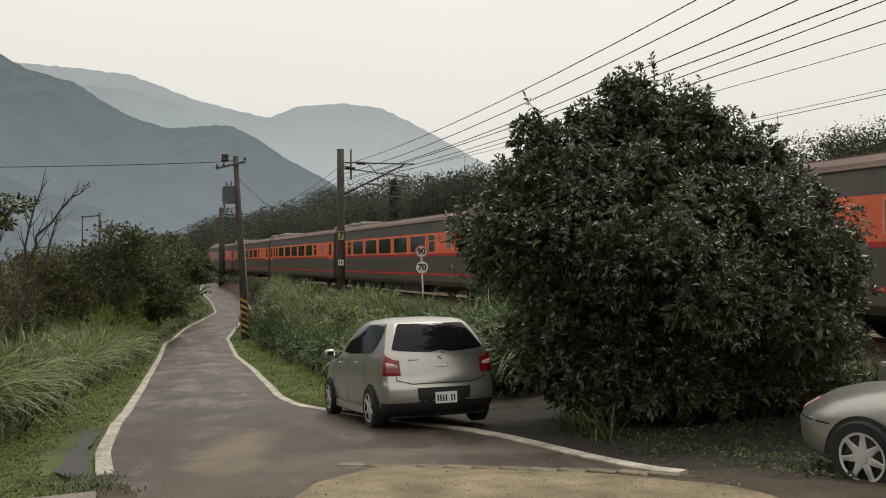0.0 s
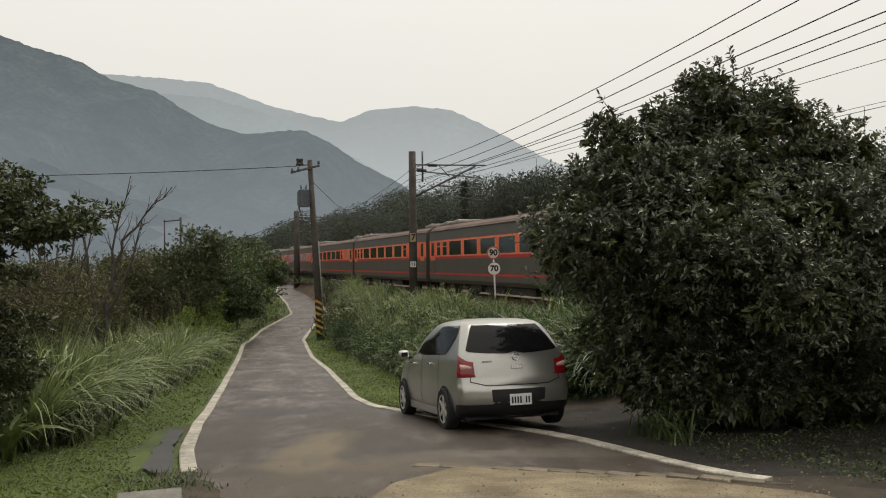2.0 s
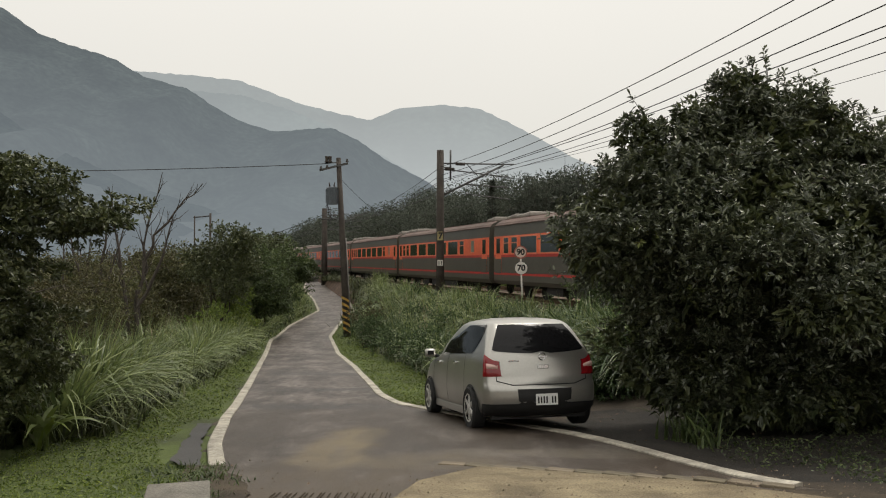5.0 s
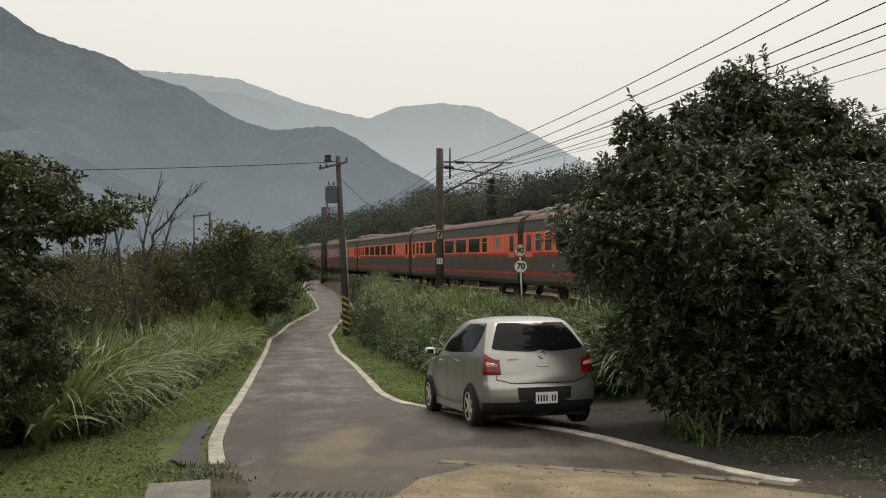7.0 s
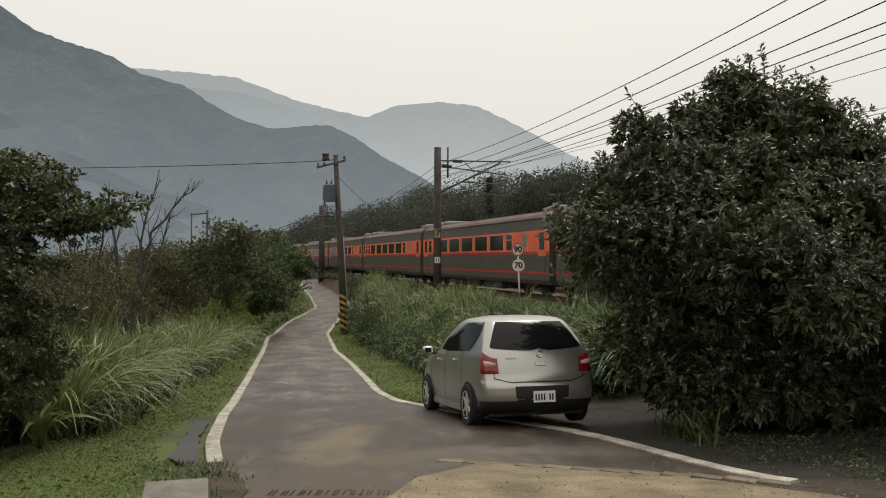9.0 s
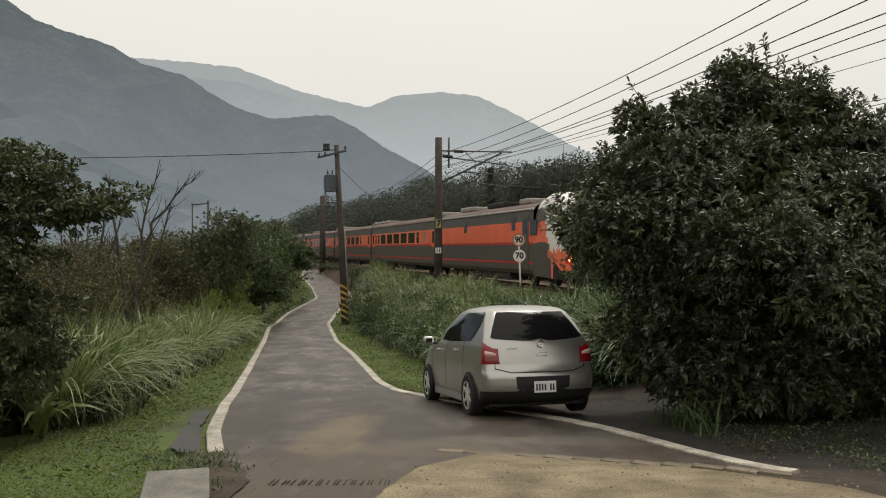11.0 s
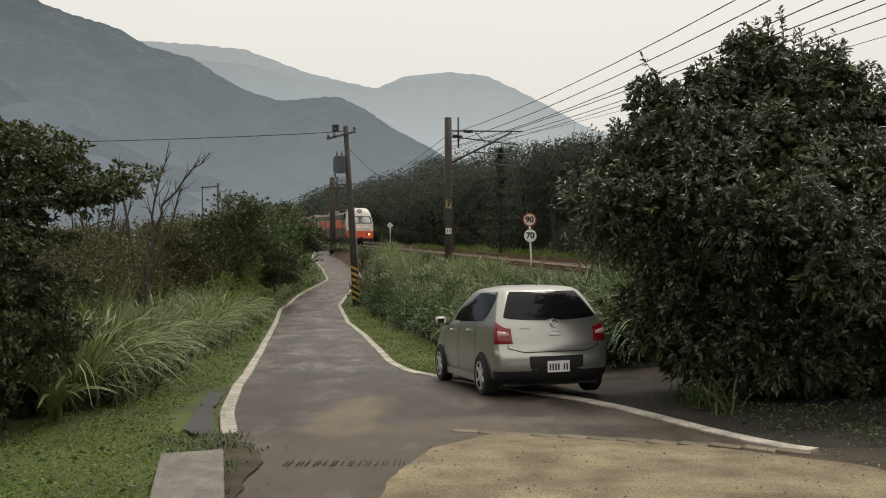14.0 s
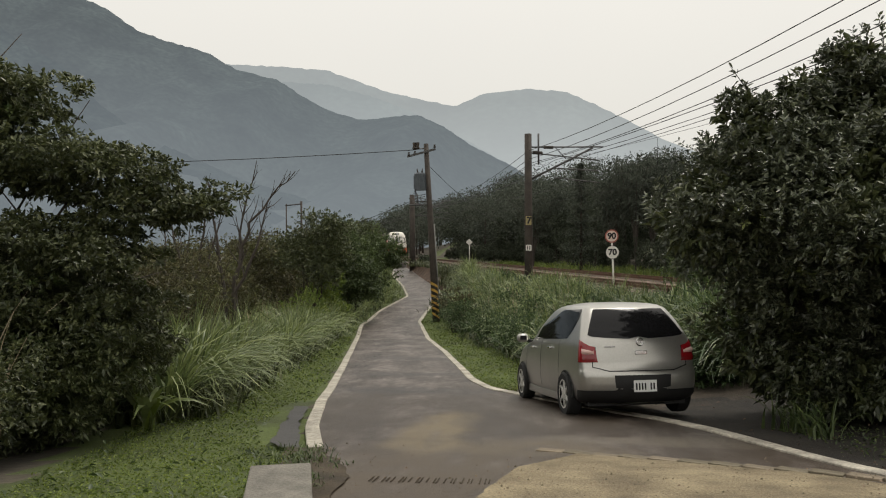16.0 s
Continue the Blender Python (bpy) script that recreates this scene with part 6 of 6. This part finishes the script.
def utility_pole():
    x, y = -5.05, 43.0
    z = lz(x, y)
    t = empty("utility_pole", Matrix.Translation((x, y, z)), "leaning concrete utility pole with a transformer drum", "utility pole")
    top = Vector((-0.50, 0, 9.45))
    at = lambda f: top * f
    rod("shaft", [at(-0.02), at(0.5), at(1)], [0.20, 0.165, 0.125], M_POLE, t, sides=14)
    # yellow and black warning bands
    bm = bmesh.new()
    n = 15
    for k in range(0, 6):
        f0 = 0.015 + k * 0.034
        ring = []
        for i in range(n + 1):
            a = 2 * math.pi * i / n
            h = f0 + 0.03 * math.sin(a / 2) * 1.0
            for dh in (0, 0.015):
                p = at(h + dh)
                ring.append(bm.verts.new(p + Vector((math.cos(a) * 0.206, math.sin(a) * 0.206, 0))))
        for i in range(n):
            bm.faces.new((ring[2 * i], ring[2 * i + 2], ring[2 * i + 3], ring[2 * i + 1]))
    part("warning_band", bm, M_YELLOW, t, "yellow warning bands")["kind"] = "stuff"
    rod("conduit", [at(0.02) + Vector((0.22, -0.05, 0)), at(0.55) + Vector((0.19, -0.05, 0))], 0.032, M_CONC, t, "pale cable conduit")
    arm = boxed("crossarm", (0, 0, 0), (1.55, 0.09, 0.1), M_STEEL, t, m=Matrix.Translation(at(0.948) + Vector((-0.25, -0.15, 0))) @ Matrix.Rotation(radians(-14), 4, "Y"))
    for dx, dz in ((-0.92, -0.18), (-0.6, -0.12), (0.45, 0.2)):
        p = at(0.948) + Vector((dx, -0.15, dz))
        bm = bmesh.new()
        for k in range(3):
            disc(bm, (p.x, p.y, p.z + 0.08 + k * 0.06), (0, 0, 1), 0.075 - 0.012 * k, 0.04, 12)
        part("insulator", bm, M_POLE, arm)
    for dx in (-0.45, -0.62):
        bm = bmesh.new()
        p = at(0.99) + Vector((dx, 0, 0.03))
        disc(bm, p, (0, 0, 1), 0.07, 0.28, 12, 0.1)
        disc(bm, p + Vector((0, 0, -0.15)), (0, 0, 1), 0.12, 0.05, 12)
        part("insulator", bm, M_POLE, t)
    rod("top_bracket", [at(0.975), at(0.975) + Vector((-0.72, 0, -0.05))], 0.03, M_STEEL, t)
    bm = bmesh.new()
    c = at(0.785) + Vector((-0.42, -0.12, 0))
    disc(bm, c, (0, 0, 1), 0.30, 0.86, 20)
    disc(bm, c + Vector((0, 0, 0.46)), (0, 0, 1), 0.31, 0.07, 20, 0.2)
    drum = part("transformer_drum", bm, M_DRUM, t, "grey transformer drum")
    for k in range(8):
        a = k * 0.785
        boxed("cooling_fin", c + Vector((math.cos(a) * 0.31, math.sin(a) * 0.31, 0)), (0.05, 0.05, 0.7), M_DRUM, drum)
    for dx in (-0.12, 0.1):
        rod("bushing", [c + Vector((dx, 0, 0.48)), c + Vector((dx * 1.3, 0, 0.72))], [0.05, 0.02], M_POLE, drum)
    rod("hanger", [c + Vector((0.1, 0, 0.3)), at(0.82)], 0.04, M_STEEL, drum)
    for k in range(5):
        a = at(0.72 - 0.03 * k) + Vector((0, -0.12, 0))
        rod("lead", [c + Vector((-0.25, 0, -0.4)), c + Vector((-0.45 + 0.1 * k, 0, -0.75 - 0.1 * k)), a], 0.014, M_WIRE, t, sides=5)
    rod("lower_crossarm", [at(0.66) + Vector((-1.1, 0, -0.02)), at(0.66) + Vector((0.1, 0, 0))], 0.035, M_STEEL, t)
    rod("lower_crossarm", [at(0.60) + Vector((-0.8, 0, -0.02)), at(0.60) + Vector((0.1, 0, 0))], 0.03, M_STEEL, t)
    return t


utility_pole()


def mast(s, height, arms, label, sign=False, fat=1.0):
    p = on_track(s, -3.0)
    z = min(lz(p.x, p.y), p.z - 0.6)
    base = Vector((p.x, p.y, z))
    t = empty("catenary_mast", Matrix.Translation(base), label, "catenary mast", "masts along the railway")
    up = p.z - z
    top = up + height
    rod("shaft", [(0, 0, -0.3), (0, 0, top * 0.5), (0, 0, top)], [0.225 * fat, 0.205 * fat, 0.185 * fat], M_POLE, t, sides=16)
    if not arms:
        return t
    R = RIGHT
    def arm(name, o0, z0, o1, z1, r=0.035):
        return rod(name, [R * o0 + Vector((0, 0, up + z0)), R * o1 + Vector((0, 0, up + z1))], r, M_STEEL, t)
    arm("top_tube", 0.1, height - 0.70, 4.2, height - 0.62, 0.04)
    arm("lower_tube", 0.1, height - 1.0, 4.0, height - 1.35, 0.035)
    arm("strut", 0.15, height - 2.4, 3.6, height - 0.68, 0.055)
    arm("strut", 1.4, height - 1.8, 3.9, height - 1.9, 0.035)
    arm("stay", 1.5, height - 0.7, 2.1, height - 1.3, 0.025)
    arm("registration_arm", 1.4, height - 2.3, 4.0, height - 2.55, 0.03)
    for o in (0.35, 0.95):
        bm = bmesh.new()
        c = R * (o + 0.2) + Vector((0, 0, up + height - (0.70 if o > 0.5 else 1.0)))
        for k in range(7):
            disc(bm, c + R * (k * 0.075 - 0.25), R, 0.085, 0.045, 12)
        part("insulator", bm, M_POLE, t)
    rod("rear_post", [(0.55, 0.3, top - 1.6), (0.55, 0.3, top + 0.05)], 0.05, M_STEEL, t)
    rod("post_bracket", [(0, 0, top - 0.9), (0.55, 0.3, top - 0.9)], 0.03, M_STEEL, t)
    if sign:
        pl = boxed("number_board", (0, -0.235, up + 3.05), (0.30, 0.03, 0.46), M_BOARD, t, "yellow board with a black figure 7")
        writing("7", 0.46, Matrix.Translation((0.02, -0.255, up + 3.05)) @ FRONT, pl)
        pl = boxed("marker_board", (0, -0.235, up + 1.62), (0.30, 0.03, 0.30), M_SIGN, t, "small white marker board with bars")
        bm = bmesh.new()
        for k in (-0.06, 0.06):
            box(bm, (k, -0.252, up + 1.62), (0.05, 0.006, 0.2))
        part("marker_bars", bm, M_INK, pl)
    return t


mast(46.3, 7.65, True, "dark concrete catenary mast with a bracket arm over the track", True)
mast(91.0, 7.3, True, "thick dark concrete catenary mast beside the far lane", False, 1.5)
mast(-4.0, 8.4, True, "dark concrete catenary mast with a bracket arm over the track")


def portal():
    p = Vector((-44.5, 150, lz(-44.5, 150)))
    t = empty("portal_mast", Matrix.Translation(p), "distant two-legged steel portal over the valley", "mast")
    h = 9.9 - p.z
    rod("leg", [(-1.3, 0, 0), (-1.3, 0, h)], 0.12, M_POLE, t)
    rod("leg", [(1.6, 0, 0), (1.6, 0, h + 0.5)], 0.2, M_POLE, t)
    rod("beam", [(-1.5, 0, h - 0.3), (1.6, 0, h)], 0.12, M_STEEL, t)
    return t


portal()


def speed_sign():
    x, y = 3.2, 33.0
    z = lz(x, y)
    t = empty("speed_sign", Matrix.Translation((x, y, z)), "white post with round 90 and 70 speed boards", "sign")
    h = 2.32 - z
    rod("post", [(0.02, 0, -0.1), (-0.09, 0, h - 0.3)], 0.035, M_SIGN, t, "white post")
    for text, dz, rim, in (("90", 1.97 - z, M_PINK), ("70", 1.33 - z, M_INK)):
        cx = 0.02 - 0.11 * dz / (h - 0.3)
        bm = bmesh.new()
        disc(bm, (cx, -0.06, dz), (0, 1, 0), 0.265, 0.02, 28)
        b = part("speed_board", bm, rim, t, "round board reading " + text)
        bm = bmesh.new()
        disc(bm, (cx, -0.075, dz), (0, 1, 0), 0.215 if text == "90" else 0.25, 0.012, 28)
        part("board_face", bm, M_SIGN if text == "70" else mat("pink_faded_face", (0.72, 0.58, 0.50), 0.5, 0, 0.1, 4, 40, 0), b)
        writing(text, 0.33, Matrix.Translation((cx, -0.088, dz)) @ FRONT, b)
    return t


speed_sign()


def diamond_sign():
    x, y = -7.9, 105.0
    z = lz(x, y)
    t = empty("diamond_sign", Matrix.Translation((x, y, z)), "small white diamond board on a thin post", "sign")
    rod("post", [(0, 0, 0), (0, 0, 2.4 - z)], 0.06, M_SIGN, t)
    boxed("board", (0, 0, 0), (0.6, 0.05, 0.6), M_SIGN, t, m=Matrix.Translation((0, -0.08, 2.2 - z)) @ Matrix.Rotation(radians(45), 4, "Y"))
    return t


diamond_sign()


def wire(name, a, b, sag, r, label, n=24):
    a, b = Vector(a), Vector(b)
    pts = [a.lerp(b, i / n) - Vector((0, 0, 4 * sag * (i / n) * (1 - i / n))) for i in range(n + 1)]
    return tagged(rod(name, pts, r, M_WIRE, None, sides=6), label, "cable", "cables over the railway")


def line(name, off, s_list, z_list, sag, r, label):
    """A wire along the track through its supports; heights over the rail."""
    pts = []
    for (s0, z0), (s1, z1) in zip(zip(s_list, z_list), zip(s_list[1:], z_list[1:])):
        for i in range(16):
            t = i / 16
            o0, o1 = off
            q = (s0 + (s1 - s0) * t - s_list[0]) / (s_list[-1] - s_list[0])
            pts.append(on_track(s0 + (s1 - s0) * t, o0 + (o1 - o0) * q, z0 + (z1 - z0) * t - 4 * sag * t * (1 - t)))
    pts.append(on_track(s_list[-1], off[1], z_list[-1]))
    return tagged(rod(name, pts, r, M_WIRE, None, sides=6), label, "cable", "cables over the railway")


S = [-4, 46.3, 91, 140]
line("feeder_wire", (-3.0, -3.0), S, [9.8, 6.75, 6.6, 6.5], 1.15, 0.013, "dark feeder cable strung between the masts")
line("feeder_wire", (-3.0, -3.0), S, [9.3, 6.3, 6.2, 6.2], 1.1, 0.013, "dark feeder cable strung between the masts")
line("feeder_wire", (-3.0, -2.6), S, [8.25, 6.1, 6.0, 6.0], 0.95, 0.013, "dark feeder cable strung between the masts")
line("feeder_wire", (-2.6, -2.4), S, [7.1, 6.1, 6.1, 6.0], 0.5, 0.013, "dark feeder cable strung between the masts")
line("return_wire", (-1.2, -2.0), S, [7.9, 6.3, 6.1, 6.0], 0.8, 0.012, "dark return cable strung between the masts")
line("return_wire", (-0.4, -1.0), S, [7.15, 6.3, 6.1, 6.0], 0.4, 0.012, "dark return cable strung between the masts")
for off in (0.0, 4.0):
    line("messenger_wire", (off, off), S, [6.55, 6.55, 6.5, 6.4], 0.45, 0.008, "thin messenger wire over the track")
    line("contact_wire", (off, off), S, [5.1, 5.1, 5.1, 5.1], 0.03, 0.008, "thin contact wire over the track")
    for s in np.arange(2, 130, 7.0):
        i = max(k for k in range(len(S)) if S[k] <= s)
        t = (s - S[i]) / (S[i + 1] - S[i])
        zt = 6.52 - 1.8 * t * (1 - t)
        d = tagged(rod("dropper", [on_track(s, off, 5.08), on_track(s, off, zt)], 0.008, M_WIRE, None, sides=5), "thin dropper between messenger and contact wire", "cable", "droppers")
wire("pole_line", (-6.05, 43, 6.75), (-44, 38, 6.3), 0.5, 0.02, "dark service cable running off across the valley")
wire("pole_line", (-6.2, 43, 4.1), (-16, 42, 1.0), 0.3, 0.015, "thin slack cable from the pole to the trees")
wire("pole_line", (-5.4, 43, 5.9), (-2.2, 62, 3.2), 0.3, 0.012, "thin stay cable behind the pole")

# ---- foreground pieces ----
def flat_patch(name, outline, lift, material, label, category, thick=0.05):
    """A patch that follows the lane's fall: a fan of the outline with soft wavering edges."""
    pts = []
    n = len(outline)
    for i in range(n):
        a, b = Vector(outline[i]), Vector(outline[(i + 1) % n])
        m = max(2, int((b - a).length / 0.12))
        for k in range(m):
            q = a.lerp(b, k / m)
            w = 0.035 * noise.noise((q.x * 4, q.y * 4, 1.3)) + 0.02 * noise.noise((q.x * 13, q.y * 13, 4.3))
            pts.append((q.x + w, q.y + w))
    bm = bmesh.new()
    vs = [bm.verts.new((px, py, 0)) for px, py in pts]
    f = bm.faces.new(vs)
    bmesh.ops.triangulate(bm, faces=[f])
    for _ in range(3):
        bmesh.ops.subdivide_edges(bm, edges=[e for e in bm.edges if e.calc_length() > 0.5], cuts=1)
        bmesh.ops.triangulate(bm, faces=[g for g in bm.faces if len(g.verts) > 3])
    for v in bm.verts:
        v.co.z = float(lane_z(v.co.y)) + lift + 0.012 * noise.noise((v.co.x * 1.5, v.co.y * 1.5, 0))
    return tagged(part(name, bm, material, None), label, category, kind="structure")


flat_patch("sand_apron", [(-0.5, 3.2), (-0.5, 5.6), (-0.33, 6.6), (-0.2, 7.2), (0.37, 8.15), (1.17, 7.8), (2.1, 7.25), (2.62, 6.75), (3.0, 6.35), (3.15, 6.0), (3.25, 5.2), (3.3, 3.2)], 0.055, M_SAND,
           "pale sandy concrete apron before the lane", "apron")
M_PEBBLE = mat("pale_brown_pebble", (0.26, 0.21, 0.14), 0.9, 0, 0.3, 6, 40, 0.2, island=0.5)
v, f = [], []
for k in range(2600):
    gx, gy = -2.2 + 8.5 * rng.random(), 4.2 + 4.6 * rng.random()
    sandy = -0.35 < gx < 3.2 and gy < 8.0 - 0.35 * abs(gx - 0.4)
    if not sandy and rng.random() > 0.22:
        continue
    r = 0.004 + 0.011 * rng.random() ** 3
    c = Vector((gx, gy, float(lane_z(gy)) + (0.058 if sandy else 0.036)))
    b = len(v)
    v += [c + Vector((math.cos(a + k) * r * (0.7 + 0.6 * rng.random()), math.sin(a + k) * r, -0.004)) for a in (0, 1.57, 3.14, 4.71)] + [c + Vector((0.2 * r, 0, r * 0.8))]
    f += [(b, b + 1, b + 4), (b + 1, b + 2, b + 4), (b + 2, b + 3, b + 4), (b + 3, b, b + 4)]
tagged(obj("pebble_scatter", v, f, M_PEBBLE), "small loose pebbles on the apron and lane", "pebbles", kind="stuff")
M_DARKTAR = mat("dark_tar", (0.045, 0.042, 0.040), 0.7, 0, 0.3, 1.2, 40, 0.3)
flat_patch("tar_edge", [(-2.44, 8.3), (-2.66, 8.3), (-2.88, 8.7), (-3.22, 10.2), (-3.72, 12.4), (-3.5, 12.4), (-3.0, 10.2), (-2.58, 8.7)], 0.036, M_DARKTAR, "dark tar margin outside the edging", "road edge")

M_SOIL = mat("dark_damp_soil", (0.075, 0.056, 0.034), 0.95, 0, 0.45, 3, 40, 0.8)
flat_patch("soil_margin", [(-1.8, 5.2), (-1.8, 6.2), (-2.3, 7.0), (-2.6, 8.3), (-2.25, 8.3), (-1.85, 7.5), (-1.55, 6.6), (-1.45, 5.2)], 0.034, M_SOIL, "dark damp soil beside the parapet", "soil")
flat_patch("soil_forecourt", [(2.55, 6.75), (2.85, 6.3), (3.0, 6.0), (3.1, 5.2), (3.1, 3.3), (4.9, 3.3), (4.9, 5.4), (4.0, 6.2), (3.2, 6.85)], 0.036, M_SOIL, "dark brown soil beside the sandy apron", "soil")
M_SLAB = mat("mossy_slab_concrete", (0.21, 0.195, 0.165), 0.9, 0, 0.35, 5, 45, 0.5)
slab = empty("concrete_parapet", pose(-1.93, 6.0, -0.02, 0, 0, 16), "low weathered concrete parapet end in the grass", "parapet")
bm = bmesh.new()
box(bm, (0, -1.3, -0.25), (0.44, 2.6, 0.5), bevel=0.015)
part("block", bm, M_SLAB, slab)

M_PAVER = mat("brown_grey_paver", (0.21, 0.175, 0.12), 0.9, 0, 0.3, 6, 50, 0.4, random_ob=0.25)
row = empty("paver_row", Matrix.Identity(4), "row of flat pavers along the sandy apron", "paving")
bm = bmesh.new()
box(bm, (0, 0, 0), (0.265, 0.19, 0.05), bevel=0.008)
first = part("paver", bm, M_PAVER, row)
path = [(0.1, 8.42), (0.65, 8.17), (1.69, 7.72), (2.36, 7.33), (2.95, 6.98)]
cx, cy = [p[0] for p in path], [p[1] for p in path]
k = 0
px = 0.1
while px < 2.95:
    py = float(np.interp(px, cx, cy)) + 0.015 * math.sin(k * 2.3)
    e = first if k == 0 else new("paver", first.data)
    sl = (np.interp(px + 0.1, cx, cy) - np.interp(px - 0.1, cx, cy)) / 0.2
    e.parent = row
    e.matrix_basis = pose(px, py, float(lane_z(py)) + 0.026 + 0.004 * math.sin(k * 5.1), -6, 0, math.degrees(math.atan(sl)) + 2 * math.sin(k * 3.7))
    px += 0.28 / math.sqrt(1 + sl * sl)
    k += 1

# grooved concrete ramp and a bollard
ramp = empty("grooved_ramp", Matrix.Identity(4), "dark grooved concrete ramp at the lane's mouth", "ramp")
for k in range(22):
    gx = -1.35 + k * 0.045 + 0.012 * math.sin(k * 4.1)
    boxed("groove_rib", (0, 0, 0), (0.009, 0.22 + 0.04 * math.sin(k * 1.7), 0.006), M_SOIL, ramp,
          m=Matrix.Translation((gx, 6.5, float(lane_z(6.5)) + 0.036)) @ Matrix.Rotation(radians(-7), 4, "X"))
post = empty("concrete_bollard", Matrix.Translation((6.65, 9.0, lz(6.65, 9.0) - 0.2)), "rounded grey concrete bollard behind the car", "bollard")
bm = bmesh.new()
box(bm, (0, 0, 0.55), (0.42, 0.42, 1.2), bevel=0.05)
part("shaft", bm, M_CONC, post)
end_wall = empty("pale_rubble", Matrix.Translation((-15.2, 93, lz(-15.2, 93))), "pale rubble heap where the lane bends away", "rubble")
bm = bmesh.new()
for k in range(9):
    box(bm, (rng.normal() * 0.8, rng.normal() * 0.4, 0.3 + 0.3 * rng.random()), (0.8, 0.6, 0.6 + 0.5 * rng.random()), Matrix.Rotation(rng.random() * 0.8, 4, "Y"), 0.08)
part("heap", bm, M_CONC, end_wall)["kind"] = "stuff"

# tufts that creep over the soil beside the parapet
y = 5.3 + 3.0 * rng.random(70)
x = -1.75 - 0.35 * (y - 5.3) / 1.6 + rng.normal(size=70) * 0.14
tufts("creeping_grass", x, y, 12, 0.05, 0.13, 0.012, L_MID, "thin grass creeping over the soil beside the parapet", 0.08, 3, 1.0, 0.05)



def motions():
    run_train()


motions()
